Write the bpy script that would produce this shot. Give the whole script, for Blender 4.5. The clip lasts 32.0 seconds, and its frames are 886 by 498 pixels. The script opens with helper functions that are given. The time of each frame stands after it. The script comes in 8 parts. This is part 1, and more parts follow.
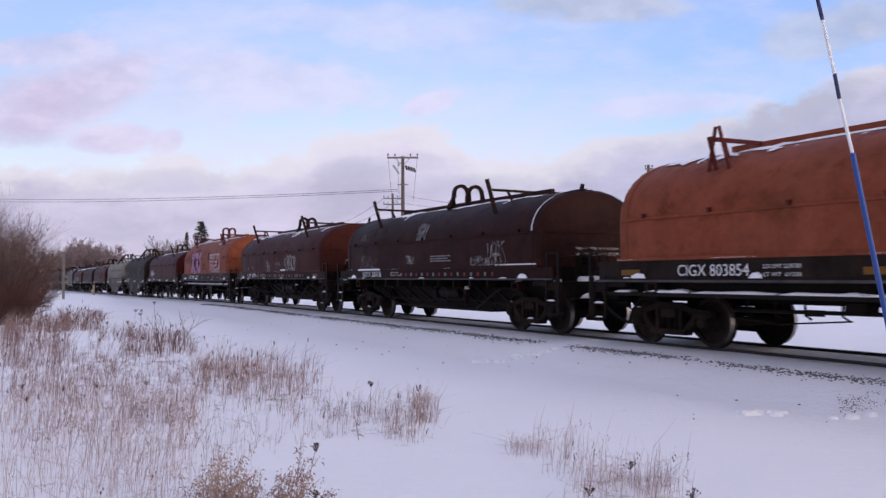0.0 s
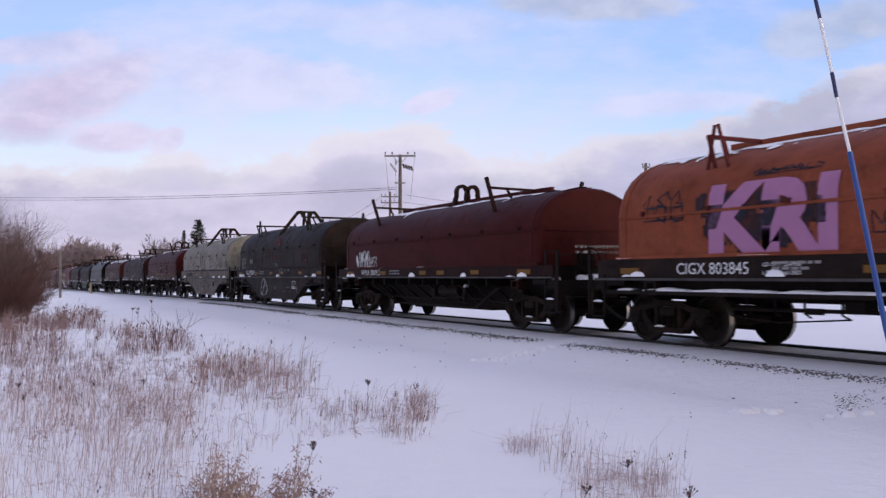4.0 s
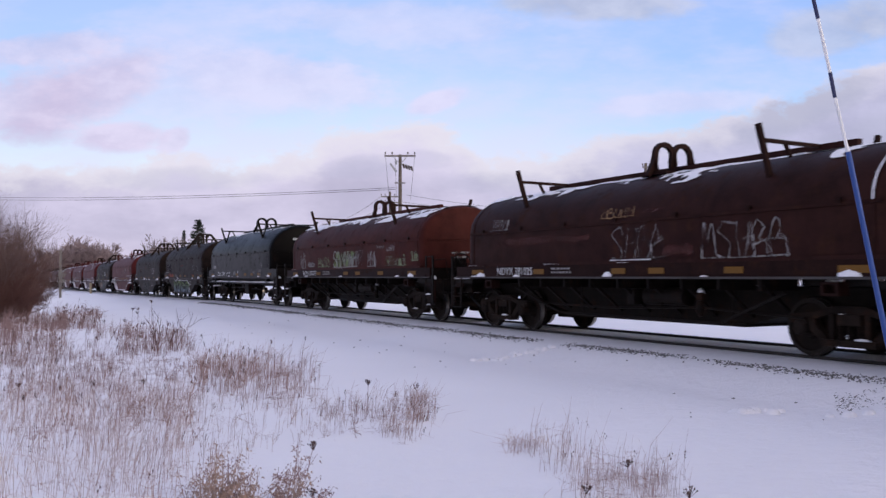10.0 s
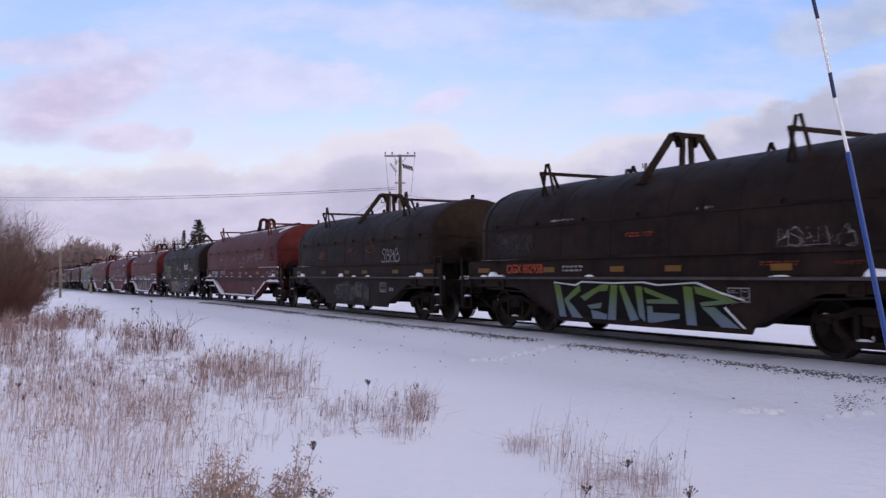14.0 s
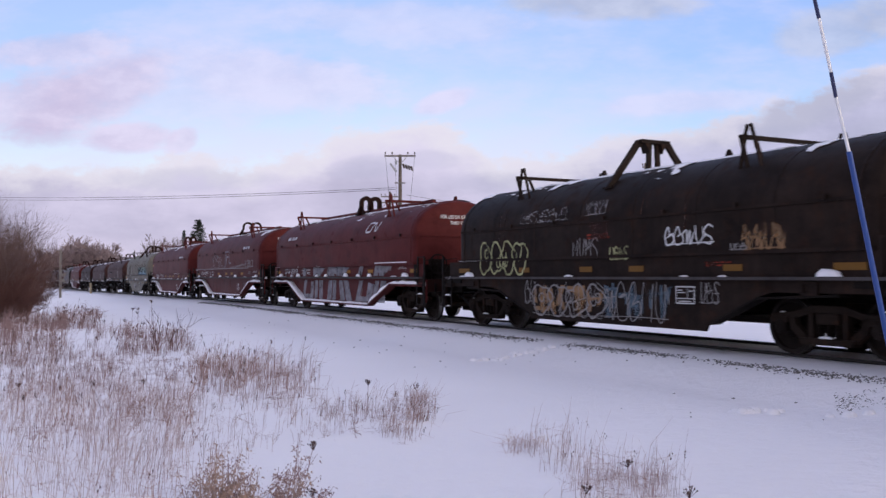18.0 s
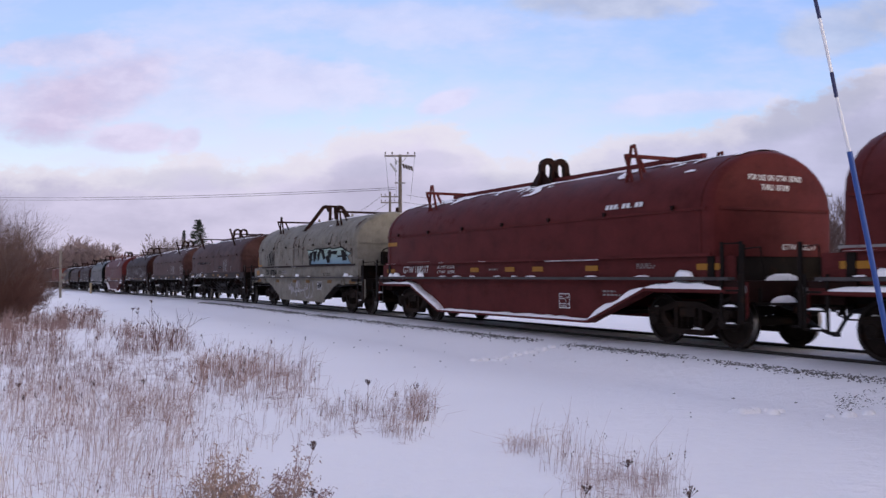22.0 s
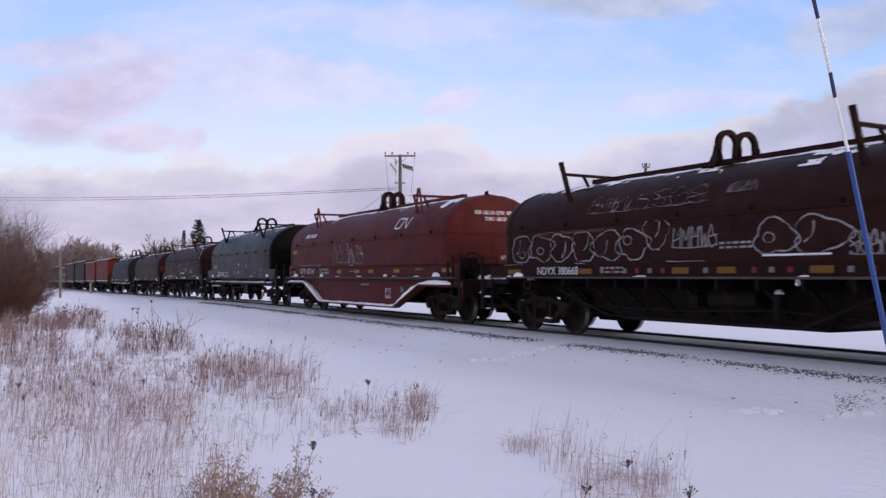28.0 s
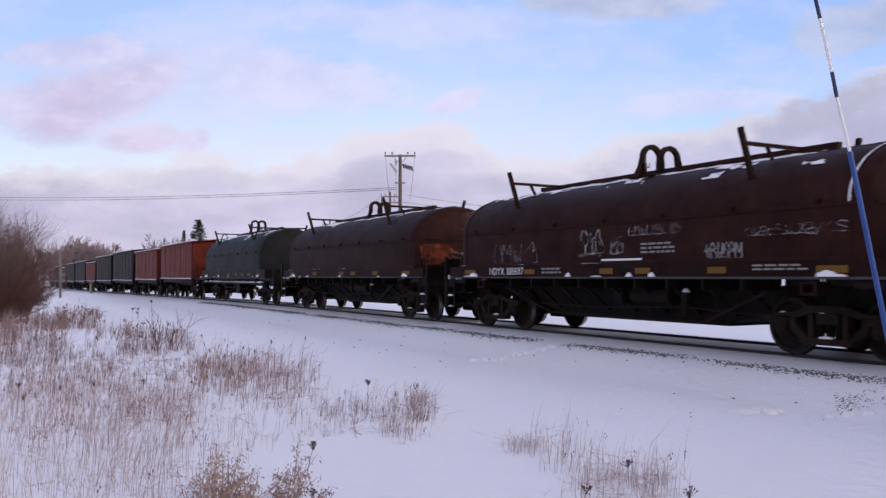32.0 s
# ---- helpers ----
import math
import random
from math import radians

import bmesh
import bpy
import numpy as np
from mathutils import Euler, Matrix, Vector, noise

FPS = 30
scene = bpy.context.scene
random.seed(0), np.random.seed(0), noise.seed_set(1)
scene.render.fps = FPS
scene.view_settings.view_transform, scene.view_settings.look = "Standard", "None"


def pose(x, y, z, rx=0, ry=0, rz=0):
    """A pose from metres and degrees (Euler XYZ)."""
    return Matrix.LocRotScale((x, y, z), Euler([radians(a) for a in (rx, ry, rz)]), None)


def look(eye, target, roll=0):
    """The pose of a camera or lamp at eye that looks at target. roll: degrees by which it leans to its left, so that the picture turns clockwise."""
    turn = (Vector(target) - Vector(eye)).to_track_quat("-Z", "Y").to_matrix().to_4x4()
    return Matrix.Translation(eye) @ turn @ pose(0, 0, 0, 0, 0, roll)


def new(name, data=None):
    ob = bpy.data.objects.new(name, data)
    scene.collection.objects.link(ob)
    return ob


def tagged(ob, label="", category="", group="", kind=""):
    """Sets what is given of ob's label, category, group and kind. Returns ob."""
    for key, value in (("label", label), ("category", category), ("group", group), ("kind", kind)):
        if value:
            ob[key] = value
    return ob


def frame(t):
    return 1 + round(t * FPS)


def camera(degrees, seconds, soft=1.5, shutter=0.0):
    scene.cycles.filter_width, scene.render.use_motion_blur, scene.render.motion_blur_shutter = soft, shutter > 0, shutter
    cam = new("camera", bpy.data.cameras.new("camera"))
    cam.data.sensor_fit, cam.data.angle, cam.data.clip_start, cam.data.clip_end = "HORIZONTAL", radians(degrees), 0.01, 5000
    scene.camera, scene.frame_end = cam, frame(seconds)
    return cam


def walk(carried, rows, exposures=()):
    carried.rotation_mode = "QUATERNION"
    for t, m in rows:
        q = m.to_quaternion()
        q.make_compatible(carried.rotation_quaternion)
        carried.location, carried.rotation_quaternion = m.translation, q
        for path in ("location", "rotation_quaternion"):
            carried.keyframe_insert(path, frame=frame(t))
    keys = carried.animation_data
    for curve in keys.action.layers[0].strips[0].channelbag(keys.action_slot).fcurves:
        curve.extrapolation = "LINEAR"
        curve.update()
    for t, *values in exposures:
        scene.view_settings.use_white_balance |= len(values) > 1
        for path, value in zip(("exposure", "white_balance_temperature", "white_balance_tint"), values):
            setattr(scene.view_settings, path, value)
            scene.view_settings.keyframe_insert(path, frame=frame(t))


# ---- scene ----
cam = camera(52.67, 32.0, soft=1.45, shutter=0.15)
EYE = (0.0, 0.0, 1.29)          # metres above the rail head, z = 0


def aim(yaw, pitch):
    """A look() pose from a heading right of +y and a tilt up, in degrees."""
    a, b = radians(yaw), radians(pitch)
    return look(EYE, (EYE[0] + math.sin(a) * math.cos(b), EYE[1] + math.cos(a) * math.cos(b), EYE[2] + math.sin(b)), -0.18)


# A fixed camera that settles on its stand in the first half second.
walk(cam, [(0.0, aim(-0.17, 1.78)), (0.2, aim(-0.05, 1.71)), (0.6, aim(0.0, 1.672)), (1.2, aim(0.0, 1.672)), (32.0, aim(0.0, 1.672))],
     [(0.0, 0.03, 6430, 10), (32.0, 0.03, 6430, 10)])

# ---- world and sun ----
SUN_AZ, SUN_EL = 128.0, 17.0     # clockwise from +y, and above the horizon
world = bpy.data.worlds.new("winter_sky")
scene.world = world
world.use_nodes = True
wt = world.node_tree
sky = wt.nodes.new("ShaderNodeTexSky")
sky.sky_type, sky.sun_disc = "NISHITA", False
sky.sun_elevation, sky.sun_rotation = radians(SUN_EL), radians(SUN_AZ)
sky.dust_density, sky.air_density = 2.0, 1.0
cloud_noise = wt.nodes.new("ShaderNodeTexNoise")
cloud_noise.inputs["Scale"].default_value, cloud_noise.inputs["Detail"].default_value = 3.0, 6.0
cloud_ramp = wt.nodes.new("ShaderNodeValToRGB")
cloud_ramp.color_ramp.elements[0].position, cloud_ramp.color_ramp.elements[1].position = 0.38, 0.62
cloud_mix = wt.nodes.new("ShaderNodeMix")
cloud_mix.data_type = "RGBA"
wt.links.new(cloud_noise.outputs["Fac"], cloud_ramp.inputs["Fac"])
wt.links.new(cloud_ramp.outputs["Color"], cloud_mix.inputs["Factor"])
wt.links.new(sky.outputs["Color"], cloud_mix.inputs["A"])
cloud_mix.inputs["B"].default_value = (5.9, 5.15, 6.3, 1)
bg = wt.nodes["Background"]
bg.inputs["Strength"].default_value = 0.16
wt.links.new(cloud_mix.outputs["Result"], bg.inputs["Color"])

sun = new("sun", bpy.data.lights.new("sun", "SUN"))
sun.data.energy, sun.data.angle, sun.data.color = 0.85, radians(20), (1.0, 0.90, 0.82)
_a, _e = radians(SUN_AZ), radians(SUN_EL)
sun.matrix_world = look((0, 0, 0), (-math.sin(_a) * math.cos(_e), -math.cos(_a) * math.cos(_e), -math.sin(_e)))

# ---- the track's line ----
# s runs back along the train from a point near the camera; the train comes towards smaller s.
BENDS = [(-3000, 0.0), (-31, 0.0), (-30, 0.000286), (20, 0.000286), (45, 0.000225), (70, -0.00016), (100, -0.000078), (140, -0.000031), (200, -0.000016), (330, -0.000016), (331, 0.0), (3000, 0.0)]
_S = np.arange(-700.0, 900.0, 0.5)
_k = np.interp(_S, [b[0] for b in BENDS], [b[1] for b in BENDS])
_i0 = int(np.argmin(abs(_S)))
_psi = np.concatenate([[0.0], np.cumsum((_k[1:] + _k[:-1]) * 0.25)])
_psi = _psi - _psi[_i0] - 0.47876
_X = np.concatenate([[0.0], np.cumsum((np.sin(_psi)[1:] + np.sin(_psi)[:-1]) * 0.25)])
_Y = np.concatenate([[0.0], np.cumsum((np.cos(_psi)[1:] + np.cos(_psi)[:-1]) * 0.25)])
_X, _Y = _X - _X[_i0] + 7.5, _Y - _Y[_i0] + 12.768


def track(s, d=0.0):
    """Place beside the track's middle line, d metres towards the camera's side, and the heading of growing s."""
    p = float(np.interp(s, _S, _psi))
    x, y = float(np.interp(s, _S, _X)), float(np.interp(s, _S, _Y))
    if s > _S[-1]:
        x, y = x + (s - _S[-1]) * math.sin(p), y + (s - _S[-1]) * math.cos(p)
    if s < _S[0]:
        x, y = x + (s - _S[0]) * math.sin(p), y + (s - _S[0]) * math.cos(p)
    u = min(max(s - 33.0, 0.0), 320.0)      # the line falls away gently round the bend
    z = -0.0105 * u * u / ((u + 8.0) * (1.0 + u / 250.0))
    return x - d * math.cos(p), y + d * math.sin(p), z, p


def travelled(t):
    u = t - 16.0
    return 11.1102 * u - 0.0010754 * u * u - 0.00020074 * u ** 3


# ---- materials ----
class Nodes:
    def __init__(self, name):
        self.mat = bpy.data.materials.new(name)
        self.mat.use_nodes = True
        self.t = self.mat.node_tree
        self.bsdf = self.t.nodes["Principled BSDF"]
        self.co = self.t.nodes.new("ShaderNodeTexCoord")

    def n(self, kind, **values):
        node = self.t.nodes.new(kind)
        for key, value in values.items():
            node.inputs[key.replace("_", " ")].default_value = value
        return node

    def link(self, a, b):
        self.t.links.new(a, b)

    def coords(self, scale=(1, 1, 1), source="Object", shift=True):
        m = self.n("ShaderNodeMapping")
        m.inputs["Scale"].default_value = scale
        self.link(self.co.outputs[source], m.inputs["Vector"])
        if shift:
            info = self.n("ShaderNodeObjectInfo")
            mul = self.n("ShaderNodeMath")
            mul.operation = "MULTIPLY"
            mul.inputs[1].default_value = 37.0
            self.link(info.outputs["Random"], mul.inputs[0])
            comb = self.n("ShaderNodeCombineXYZ")
            self.link(mul.outputs[0], comb.inputs["X"])
            self.link(mul.outputs[0], comb.inputs["Z"])
            self.link(comb.outputs[0], m.inputs["Location"])
        return m.outputs[0]

    def noise(self, scale, detail=4.0, rough=0.55, vec=None, stretch=(1, 1, 1), shift=True):
        node = self.n("ShaderNodeTexNoise", Scale=scale, Detail=detail, Roughness=rough)
        self.link(vec or self.coords(stretch, shift=shift), node.inputs["Vector"])
        return node.outputs["Fac"]

    def ramp(self, fac, stops, smooth=False):
        node = self.n("ShaderNodeValToRGB")
        cr = node.color_ramp
        if smooth:
            cr.interpolation = "EASE"
        while len(cr.elements) < len(stops):
            cr.elements.new(0.5)
        for e, (p, c) in zip(cr.elements, stops):
            e.position = p
            e.color = (*c, 1) if isinstance(c, tuple) else (c, c, c, 1)
        self.link(fac, node.inputs["Fac"])
        return node.outputs["Color"]

    def mix(self, fac, a, b, blend="MIX"):
        node = self.n("ShaderNodeMix")
        node.data_type, node.blend_type = "RGBA", blend
        for value, socket in ((fac, node.inputs["Factor"]), (a, node.inputs["A"]), (b, node.inputs["B"])):
            if isinstance(value, (int, float)):
                socket.default_value = value
            elif isinstance(value, tuple):
                socket.default_value = (*value, 1)
            else:
                self.link(value, socket)
        return node.outputs["Result"]

    def math(self, op, a, b=0.0, clamp=False):
        node = self.n("ShaderNodeMath")
        node.operation, node.use_clamp = op, clamp
        for value, socket in ((a, node.inputs[0]), (b, node.inputs[1])):
            if isinstance(value, (int, float)):
                socket.default_value = value
            else:
                self.link(value, socket)
        return node.outputs[0]

    def bump(self, height, strength=0.3, distance=0.01):
        node = self.n("ShaderNodeBump", Strength=strength, Distance=distance)
        self.link(height, node.inputs["Height"])
        self.link(node.outputs[0], self.bsdf.inputs["Normal"])

    def done(self, colour, rough=0.6, metal=0.0, spec=None):
        for value, key in ((colour, "Base Color"), (rough, "Roughness"), (metal, "Metallic"), (spec, "Specular IOR Level")):
            if value is None:
                continue
            if isinstance(value, tuple):
                self.bsdf.inputs[key].default_value = (*value, 1)
            elif isinstance(value, (int, float)):
                self.bsdf.inputs[key].default_value = value
            else:
                self.link(value, self.bsdf.inputs[key])
        return self.mat


def paint(name, base, worn, rust=(0.07, 0.032, 0.018), wear=0.5, rough=0.6, spec=0.05, sheen=0.09):
    """Weathered railway paint: faded patches, vertical streaks of dirt, rust blooms, fine grain."""
    w = Nodes(name)
    fade = w.ramp(w.noise(0.55, 5, 0.6, stretch=(1, 1, 1.6)), [(0.3, 0.0), (0.72, 1.0)])
    streak = w.ramp(w.noise(3.0, 4, 0.6, stretch=(2.2, 2.2, 0.16)), [(0.42, 0.0), (0.75, 1.0)])
    bloom = w.ramp(w.noise(2.4, 9, 0.74), [(0.60 - 0.1 * wear, 0.0), (0.72, 1.0)])
    speck = w.ramp(w.noise(11.0, 6, 0.75, stretch=(1, 1, 0.7)), [(0.60, 0.0), (0.70, 1.0)])
    grain = w.noise(46.0, 3, 0.7)
    c = w.mix(w.math("MULTIPLY", fade, wear), base, worn)
    c = w.mix(w.math("MULTIPLY", streak, 0.45 * wear), c, tuple(0.45 * v for v in base))
    c = w.mix(w.math("MULTIPLY", bloom, wear), c, rust)
    c = w.mix(w.math("MULTIPLY", speck, 0.8 * wear), c, tuple(0.5 * (a + b) for a, b in zip(rust, worn)))
    grime = w.ramp(w.noise(1.5, 9, 0.7, stretch=(1, 1, 1.3)), [(0.34, 1.0), (0.52, 0.76), (0.70, 0.36)])
    c = w.mix(min(1.0, 0.55 + wear * 0.5), c, grime, "MULTIPLY")
    c = w.mix(0.3, c, w.ramp(grain, [(0.3, 0.25), (0.7, 1.0)]), "MULTIPLY")
    w.bump(w.math("ADD", w.math("MULTIPLY", grain, 0.3), w.noise(1.3, 3, 0.5)), 0.25, 0.02)
    lw = w.n("ShaderNodeLayerWeight", Blend=0.5)
    dull = w.ramp(w.noise(1.1, 5, 0.65, stretch=(1, 1, 0.7)), [(0.35, 0.25), (0.65, 1.0)])
    gloss = w.math("MULTIPLY", w.math("MULTIPLY", w.ramp(lw.outputs["Facing"], [(0.50, 0.0), (0.88, 1.0)]), dull), sheen)
    return w.done(c, w.ramp(bloom, [(0.0, rough), (1.0, 0.95)]), 0.0, w.math("ADD", gloss, spec))


def plain(name, base, rough=0.6, metal=0.0, var=0.35, scale=9.0):
    w = Nodes(name)
    n1, n2 = w.noise(scale, 5, 0.6), w.noise(scale * 9, 3, 0.6)
    c = w.mix(w.math("MULTIPLY", n1, var), base, tuple(0.4 * v for v in base))
    w.bump(n2, 0.25, 0.004)
    return w.done(c, rough, metal, 0.5 if metal else 0.18)


def snow_material(name, dirty=False):
    w = Nodes(name)
    drift, fine = w.noise(0.35, 5, 0.55, shift=False), w.noise(24.0, 4, 0.7, shift=False)
    c = w.mix(drift, (0.83, 0.825, 0.85), (0.90, 0.895, 0.915))
    if dirty:
        at = w.n("ShaderNodeAttribute")
        at.attribute_name = "dirt"
        grit = w.ramp(w.noise(7.0, 8, 0.75, shift=False), [(0.34, 0.0), (0.66, 1.0)])
        c = w.mix(w.math("MULTIPLY", at.outputs["Fac"], w.math("ADD", w.math("MULTIPLY", grit, 0.5), 0.5), True), c, (0.17, 0.16, 0.165))
    crust = w.ramp(w.noise(5.5, 6, 0.62, stretch=(1, 2.2, 1), shift=False), [(0.42, 0.0), (0.62, 1.0)])
    relief = w.math("ADD", w.noise(2.2, 5, 0.6, shift=False), w.math("MULTIPLY", crust, 0.22))
    w.bump(w.math("ADD", w.math("MULTIPLY", fine, 0.25), relief), 0.62, 0.07)
    w.done(c, 0.75, 0.0, 0.25)
    return w.mat


SNOW = snow_material("packed_snow", True)
SNOW_TOP = snow_material("lying_snow")
STEEL_DARK = paint("dirty_black_steel", (0.0130, 0.0102, 0.0090), (0.023, 0.0176, 0.0146), wear=0.6, rough=0.6)
TRUCK = paint("grimy_cast_steel", (0.0185, 0.0135, 0.0115), (0.040, 0.028, 0.0215), wear=0.7, rough=0.75)
WHEEL = paint("worn_wheel_steel", (0.019, 0.0148, 0.013), (0.034, 0.026, 0.022), wear=0.6, rough=0.8)
WHEEL_FACE = paint("rubbed_wheel_rim", (0.026, 0.021, 0.019), (0.04, 0.032, 0.028), wear=0.5, rough=0.6)
TREAD = plain("bright_wheel_tread", (0.35, 0.33, 0.31), 0.35, 0.9)
RAIL_SIDE = plain("grimy_rail", (0.034, 0.030, 0.029), 0.8)
RAIL_TOP = plain("polished_rail_head", (0.20, 0.195, 0.19), 0.45, 0.8)
STONE = plain("grey_ballast_stone", (0.19, 0.183, 0.18), 0.9, 0.0, 0.6, 3.0)
RUBBER = plain("black_hose_rubber", (0.015, 0.015, 0.016), 0.7)
YELLOW = plain("yellow_reflector", (0.33, 0.15, 0.014), 0.5, 0.0, 0.4, 6.0)
DIRTY_YELLOW = plain("grimy_yellow_reflector", (0.17, 0.082, 0.013), 0.6, 0.0, 0.5, 6.0)
RED_TAPE = plain("red_reflector", (0.16, 0.015, 0.014), 0.45)
WHITE_TAPE = plain("white_reflector", (0.17, 0.16, 0.16), 0.45)
WHITE = plain("white_lettering", (0.70, 0.70, 0.70), 0.6, 0.0, 0.35, 5.0)
DIM_WHITE = plain("faded_lettering", (0.28, 0.265, 0.26), 0.7, 0.0, 0.5, 5.0)
BLACK_INK = paint("black_lettering", (0.012, 0.011, 0.011), (0.018, 0.016, 0.015), wear=0.2, rough=0.7)
PINK_INK = plain("pink_spray_paint", (0.40, 0.18, 0.32), 0.6, 0.0, 0.4, 4.0)
ORANGE_INK = plain("orange_lettering", (0.50, 0.08, 0.03), 0.6, 0.0, 0.4, 4.0)


def spray(name, colour, cover):
    """Thin old spray paint, worn through in places."""
    w = Nodes(name)
    n1 = w.noise(3.0, 6, 0.65)
    keep = w.ramp(n1, [(0.50 - 0.45 * cover, 0.0), (0.62, min(1.0, cover + 0.25))])
    w.done(w.mix(w.noise(9.0, 3), colour, tuple(0.6 * v for v in colour)), 0.7, 0.0, 0.2)
    clear = w.n("ShaderNodeBsdfTransparent")
    mixer = w.n("ShaderNodeMixShader")
    w.link(keep, mixer.inputs["Fac"])
    w.link(clear.outputs[0], mixer.inputs[1])
    w.link(w.bsdf.outputs[0], mixer.inputs[2])
    w.link(mixer.outputs[0], w.t.nodes["Material Output"].inputs["Surface"])
    return w.mat


def two_tone(name, low, high, z0, z1):
    """Spray paint that fades from one colour at the foot to another above."""
    w = Nodes(name)
    sep = w.n("ShaderNodeSeparateXYZ")
    w.link(w.co.outputs["Object"], sep.inputs[0])
    t = w.math("MULTIPLY", w.math("SUBTRACT", w.math("ADD", sep.outputs["Z"], w.math("MULTIPLY", w.noise(6.0), 0.25)), z0 + 0.12), 1 / (z1 - z0), True)
    return w.done(w.mix(t, low, high), 0.6, 0.0, 0.2)


FAINT = spray("ghostly_white_spray", (0.40, 0.38, 0.37), 0.35)
FAINT2 = spray("thin_white_spray", (0.48, 0.46, 0.46), 0.6)
PALE_INK = spray("pale_spray", (0.50, 0.52, 0.52), 0.8)
RUST_INK = spray("rust_orange_lettering", (0.26, 0.035, 0.015), 0.75)
FADED_TAG = spray("washed_red_tag", (0.17, 0.06, 0.05), 0.55)
SHADOW_INK = spray("dark_spray", (0.020, 0.018, 0.030), 0.7)
RED_INK = spray("red_spray", (0.32, 0.03, 0.02), 0.9)
GREEN_BLACK = spray("dark_green_spray", (0.015, 0.04, 0.022), 0.95)
FAINT_BLUE = spray("washed_blue_spray", (0.16, 0.20, 0.24), 0.5)
FADED_RED = spray("washed_red_spray", (0.12, 0.042, 0.035), 0.34)
DARK_PATCH = spray("dark_paint_patch", (0.030, 0.020, 0.018), 0.8)
RED_PATCH = spray("touched_up_red_patch", (0.13, 0.022, 0.016), 0.45)
ORANGE_END = spray("burnt_orange_spray", (0.22, 0.045, 0.016), 0.7)
MINT_INK = two_tone("mint_to_blue_spray", (0.10, 0.20, 0.30), (0.30, 0.40, 0.34), 1.65, 2.15)
DUSTY = paint("frosted_dusty_steel", (0.085, 0.078, 0.078), (0.12, 0.11, 0.11), wear=0.5)
CLAY_INK = spray("clay_spray", (0.17, 0.085, 0.055), 0.6)
GREEN_PATCH = spray("washed_green_spray", (0.20, 0.25, 0.10), 0.6)
FADED_GREEN = spray("thin_green_spray", (0.26, 0.30, 0.18), 0.55)
PALE_YELLOW = spray("pale_yellow_spray", (0.50, 0.50, 0.26), 0.9)
BLUE_GREY = spray("blue_grey_spray", (0.10, 0.14, 0.18), 0.8)
SILVER_INK = spray("silver_spray", (0.33, 0.32, 0.35), 0.85)
TAN_INK = spray("tan_spray", (0.34, 0.20, 0.10), 0.7)
RUST_RUN = spray("rust_run", (0.11, 0.042, 0.022), 0.55)
RUST_STREAK = spray("strong_rust_run", (0.085, 0.034, 0.02), 0.8)
GREY_PATCH = spray("grey_overspray", (0.08, 0.075, 0.07), 0.7)
BLUE_GREEN = two_tone("blue_to_lime_spray", (0.115, 0.145, 0.20), (0.080, 0.125, 0.022), 0.45, 0.92)
WOOD = plain("weathered_pole_wood", (0.14, 0.115, 0.095), 0.85, 0.0, 0.5, 5.0)
GREY_WOOD = plain("grey_crossarm_wood", (0.20, 0.18, 0.17), 0.85, 0.0, 0.5, 5.0)
WIRE = plain("dark_wire", (0.05, 0.05, 0.055), 0.6)
INSULATOR = plain("brown_insulator", (0.05, 0.035, 0.03), 0.3)
CAN = plain("grey_transformer_can", (0.32, 0.33, 0.34), 0.5)
STRAW = plain("dry_straw", (0.40, 0.27, 0.235), 0.9, 0.0, 0.6, 2.0)
TAN_LEAF = plain("tan_dead_leaf", (0.42, 0.30, 0.24), 0.9, 0.0, 0.5, 2.0)
STRAW_DARK = plain("brown_stalk", (0.31, 0.21, 0.195), 0.9, 0.0, 0.5, 2.0)
STRAW_PALE = plain("bleached_straw", (0.56, 0.43, 0.39), 0.9, 0.0, 0.5, 2.0)
SEED = plain("dark_seed_head", (0.085, 0.052, 0.046), 0.95)
TWIG = plain("bare_twig", (0.165, 0.112, 0.10), 0.9, 0.0, 0.5, 2.0)
TWIG_RED = plain("reddish_twig", (0.12, 0.060, 0.050), 0.9, 0.0, 0.5, 2.0)
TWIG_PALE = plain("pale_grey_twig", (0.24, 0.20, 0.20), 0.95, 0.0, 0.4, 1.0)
# brown twig colour lightened to hold the haze of distance
TWIG_HAZE = plain("haze_paled_twig", (0.30, 0.23, 0.225), 0.95, 0.0, 0.4, 1.0)
BARK = plain("grey_bark", (0.12, 0.10, 0.09), 0.95, 0.0, 0.5, 3.0)
NEEDLE = plain("dark_needles", (0.028, 0.036, 0.026), 0.9, 0.0, 0.5, 1.0)
ROD_BLUE = plain("blue_plastic", (0.035, 0.075, 0.25), 0.35, 0.0, 0.15)
ROD_WHITE = plain("white_plastic", (0.75, 0.75, 0.76), 0.35, 0.0, 0.1)
ROD_DARK = plain("dark_blue_band", (0.035, 0.04, 0.10), 0.35, 0.0, 0.1)
POST_WHITE = plain("weathered_grey_post", (0.19, 0.18, 0.165), 0.8)
POST_YELLOW = plain("yellowed_marker_post", (0.40, 0.33, 0.22), 0.8)

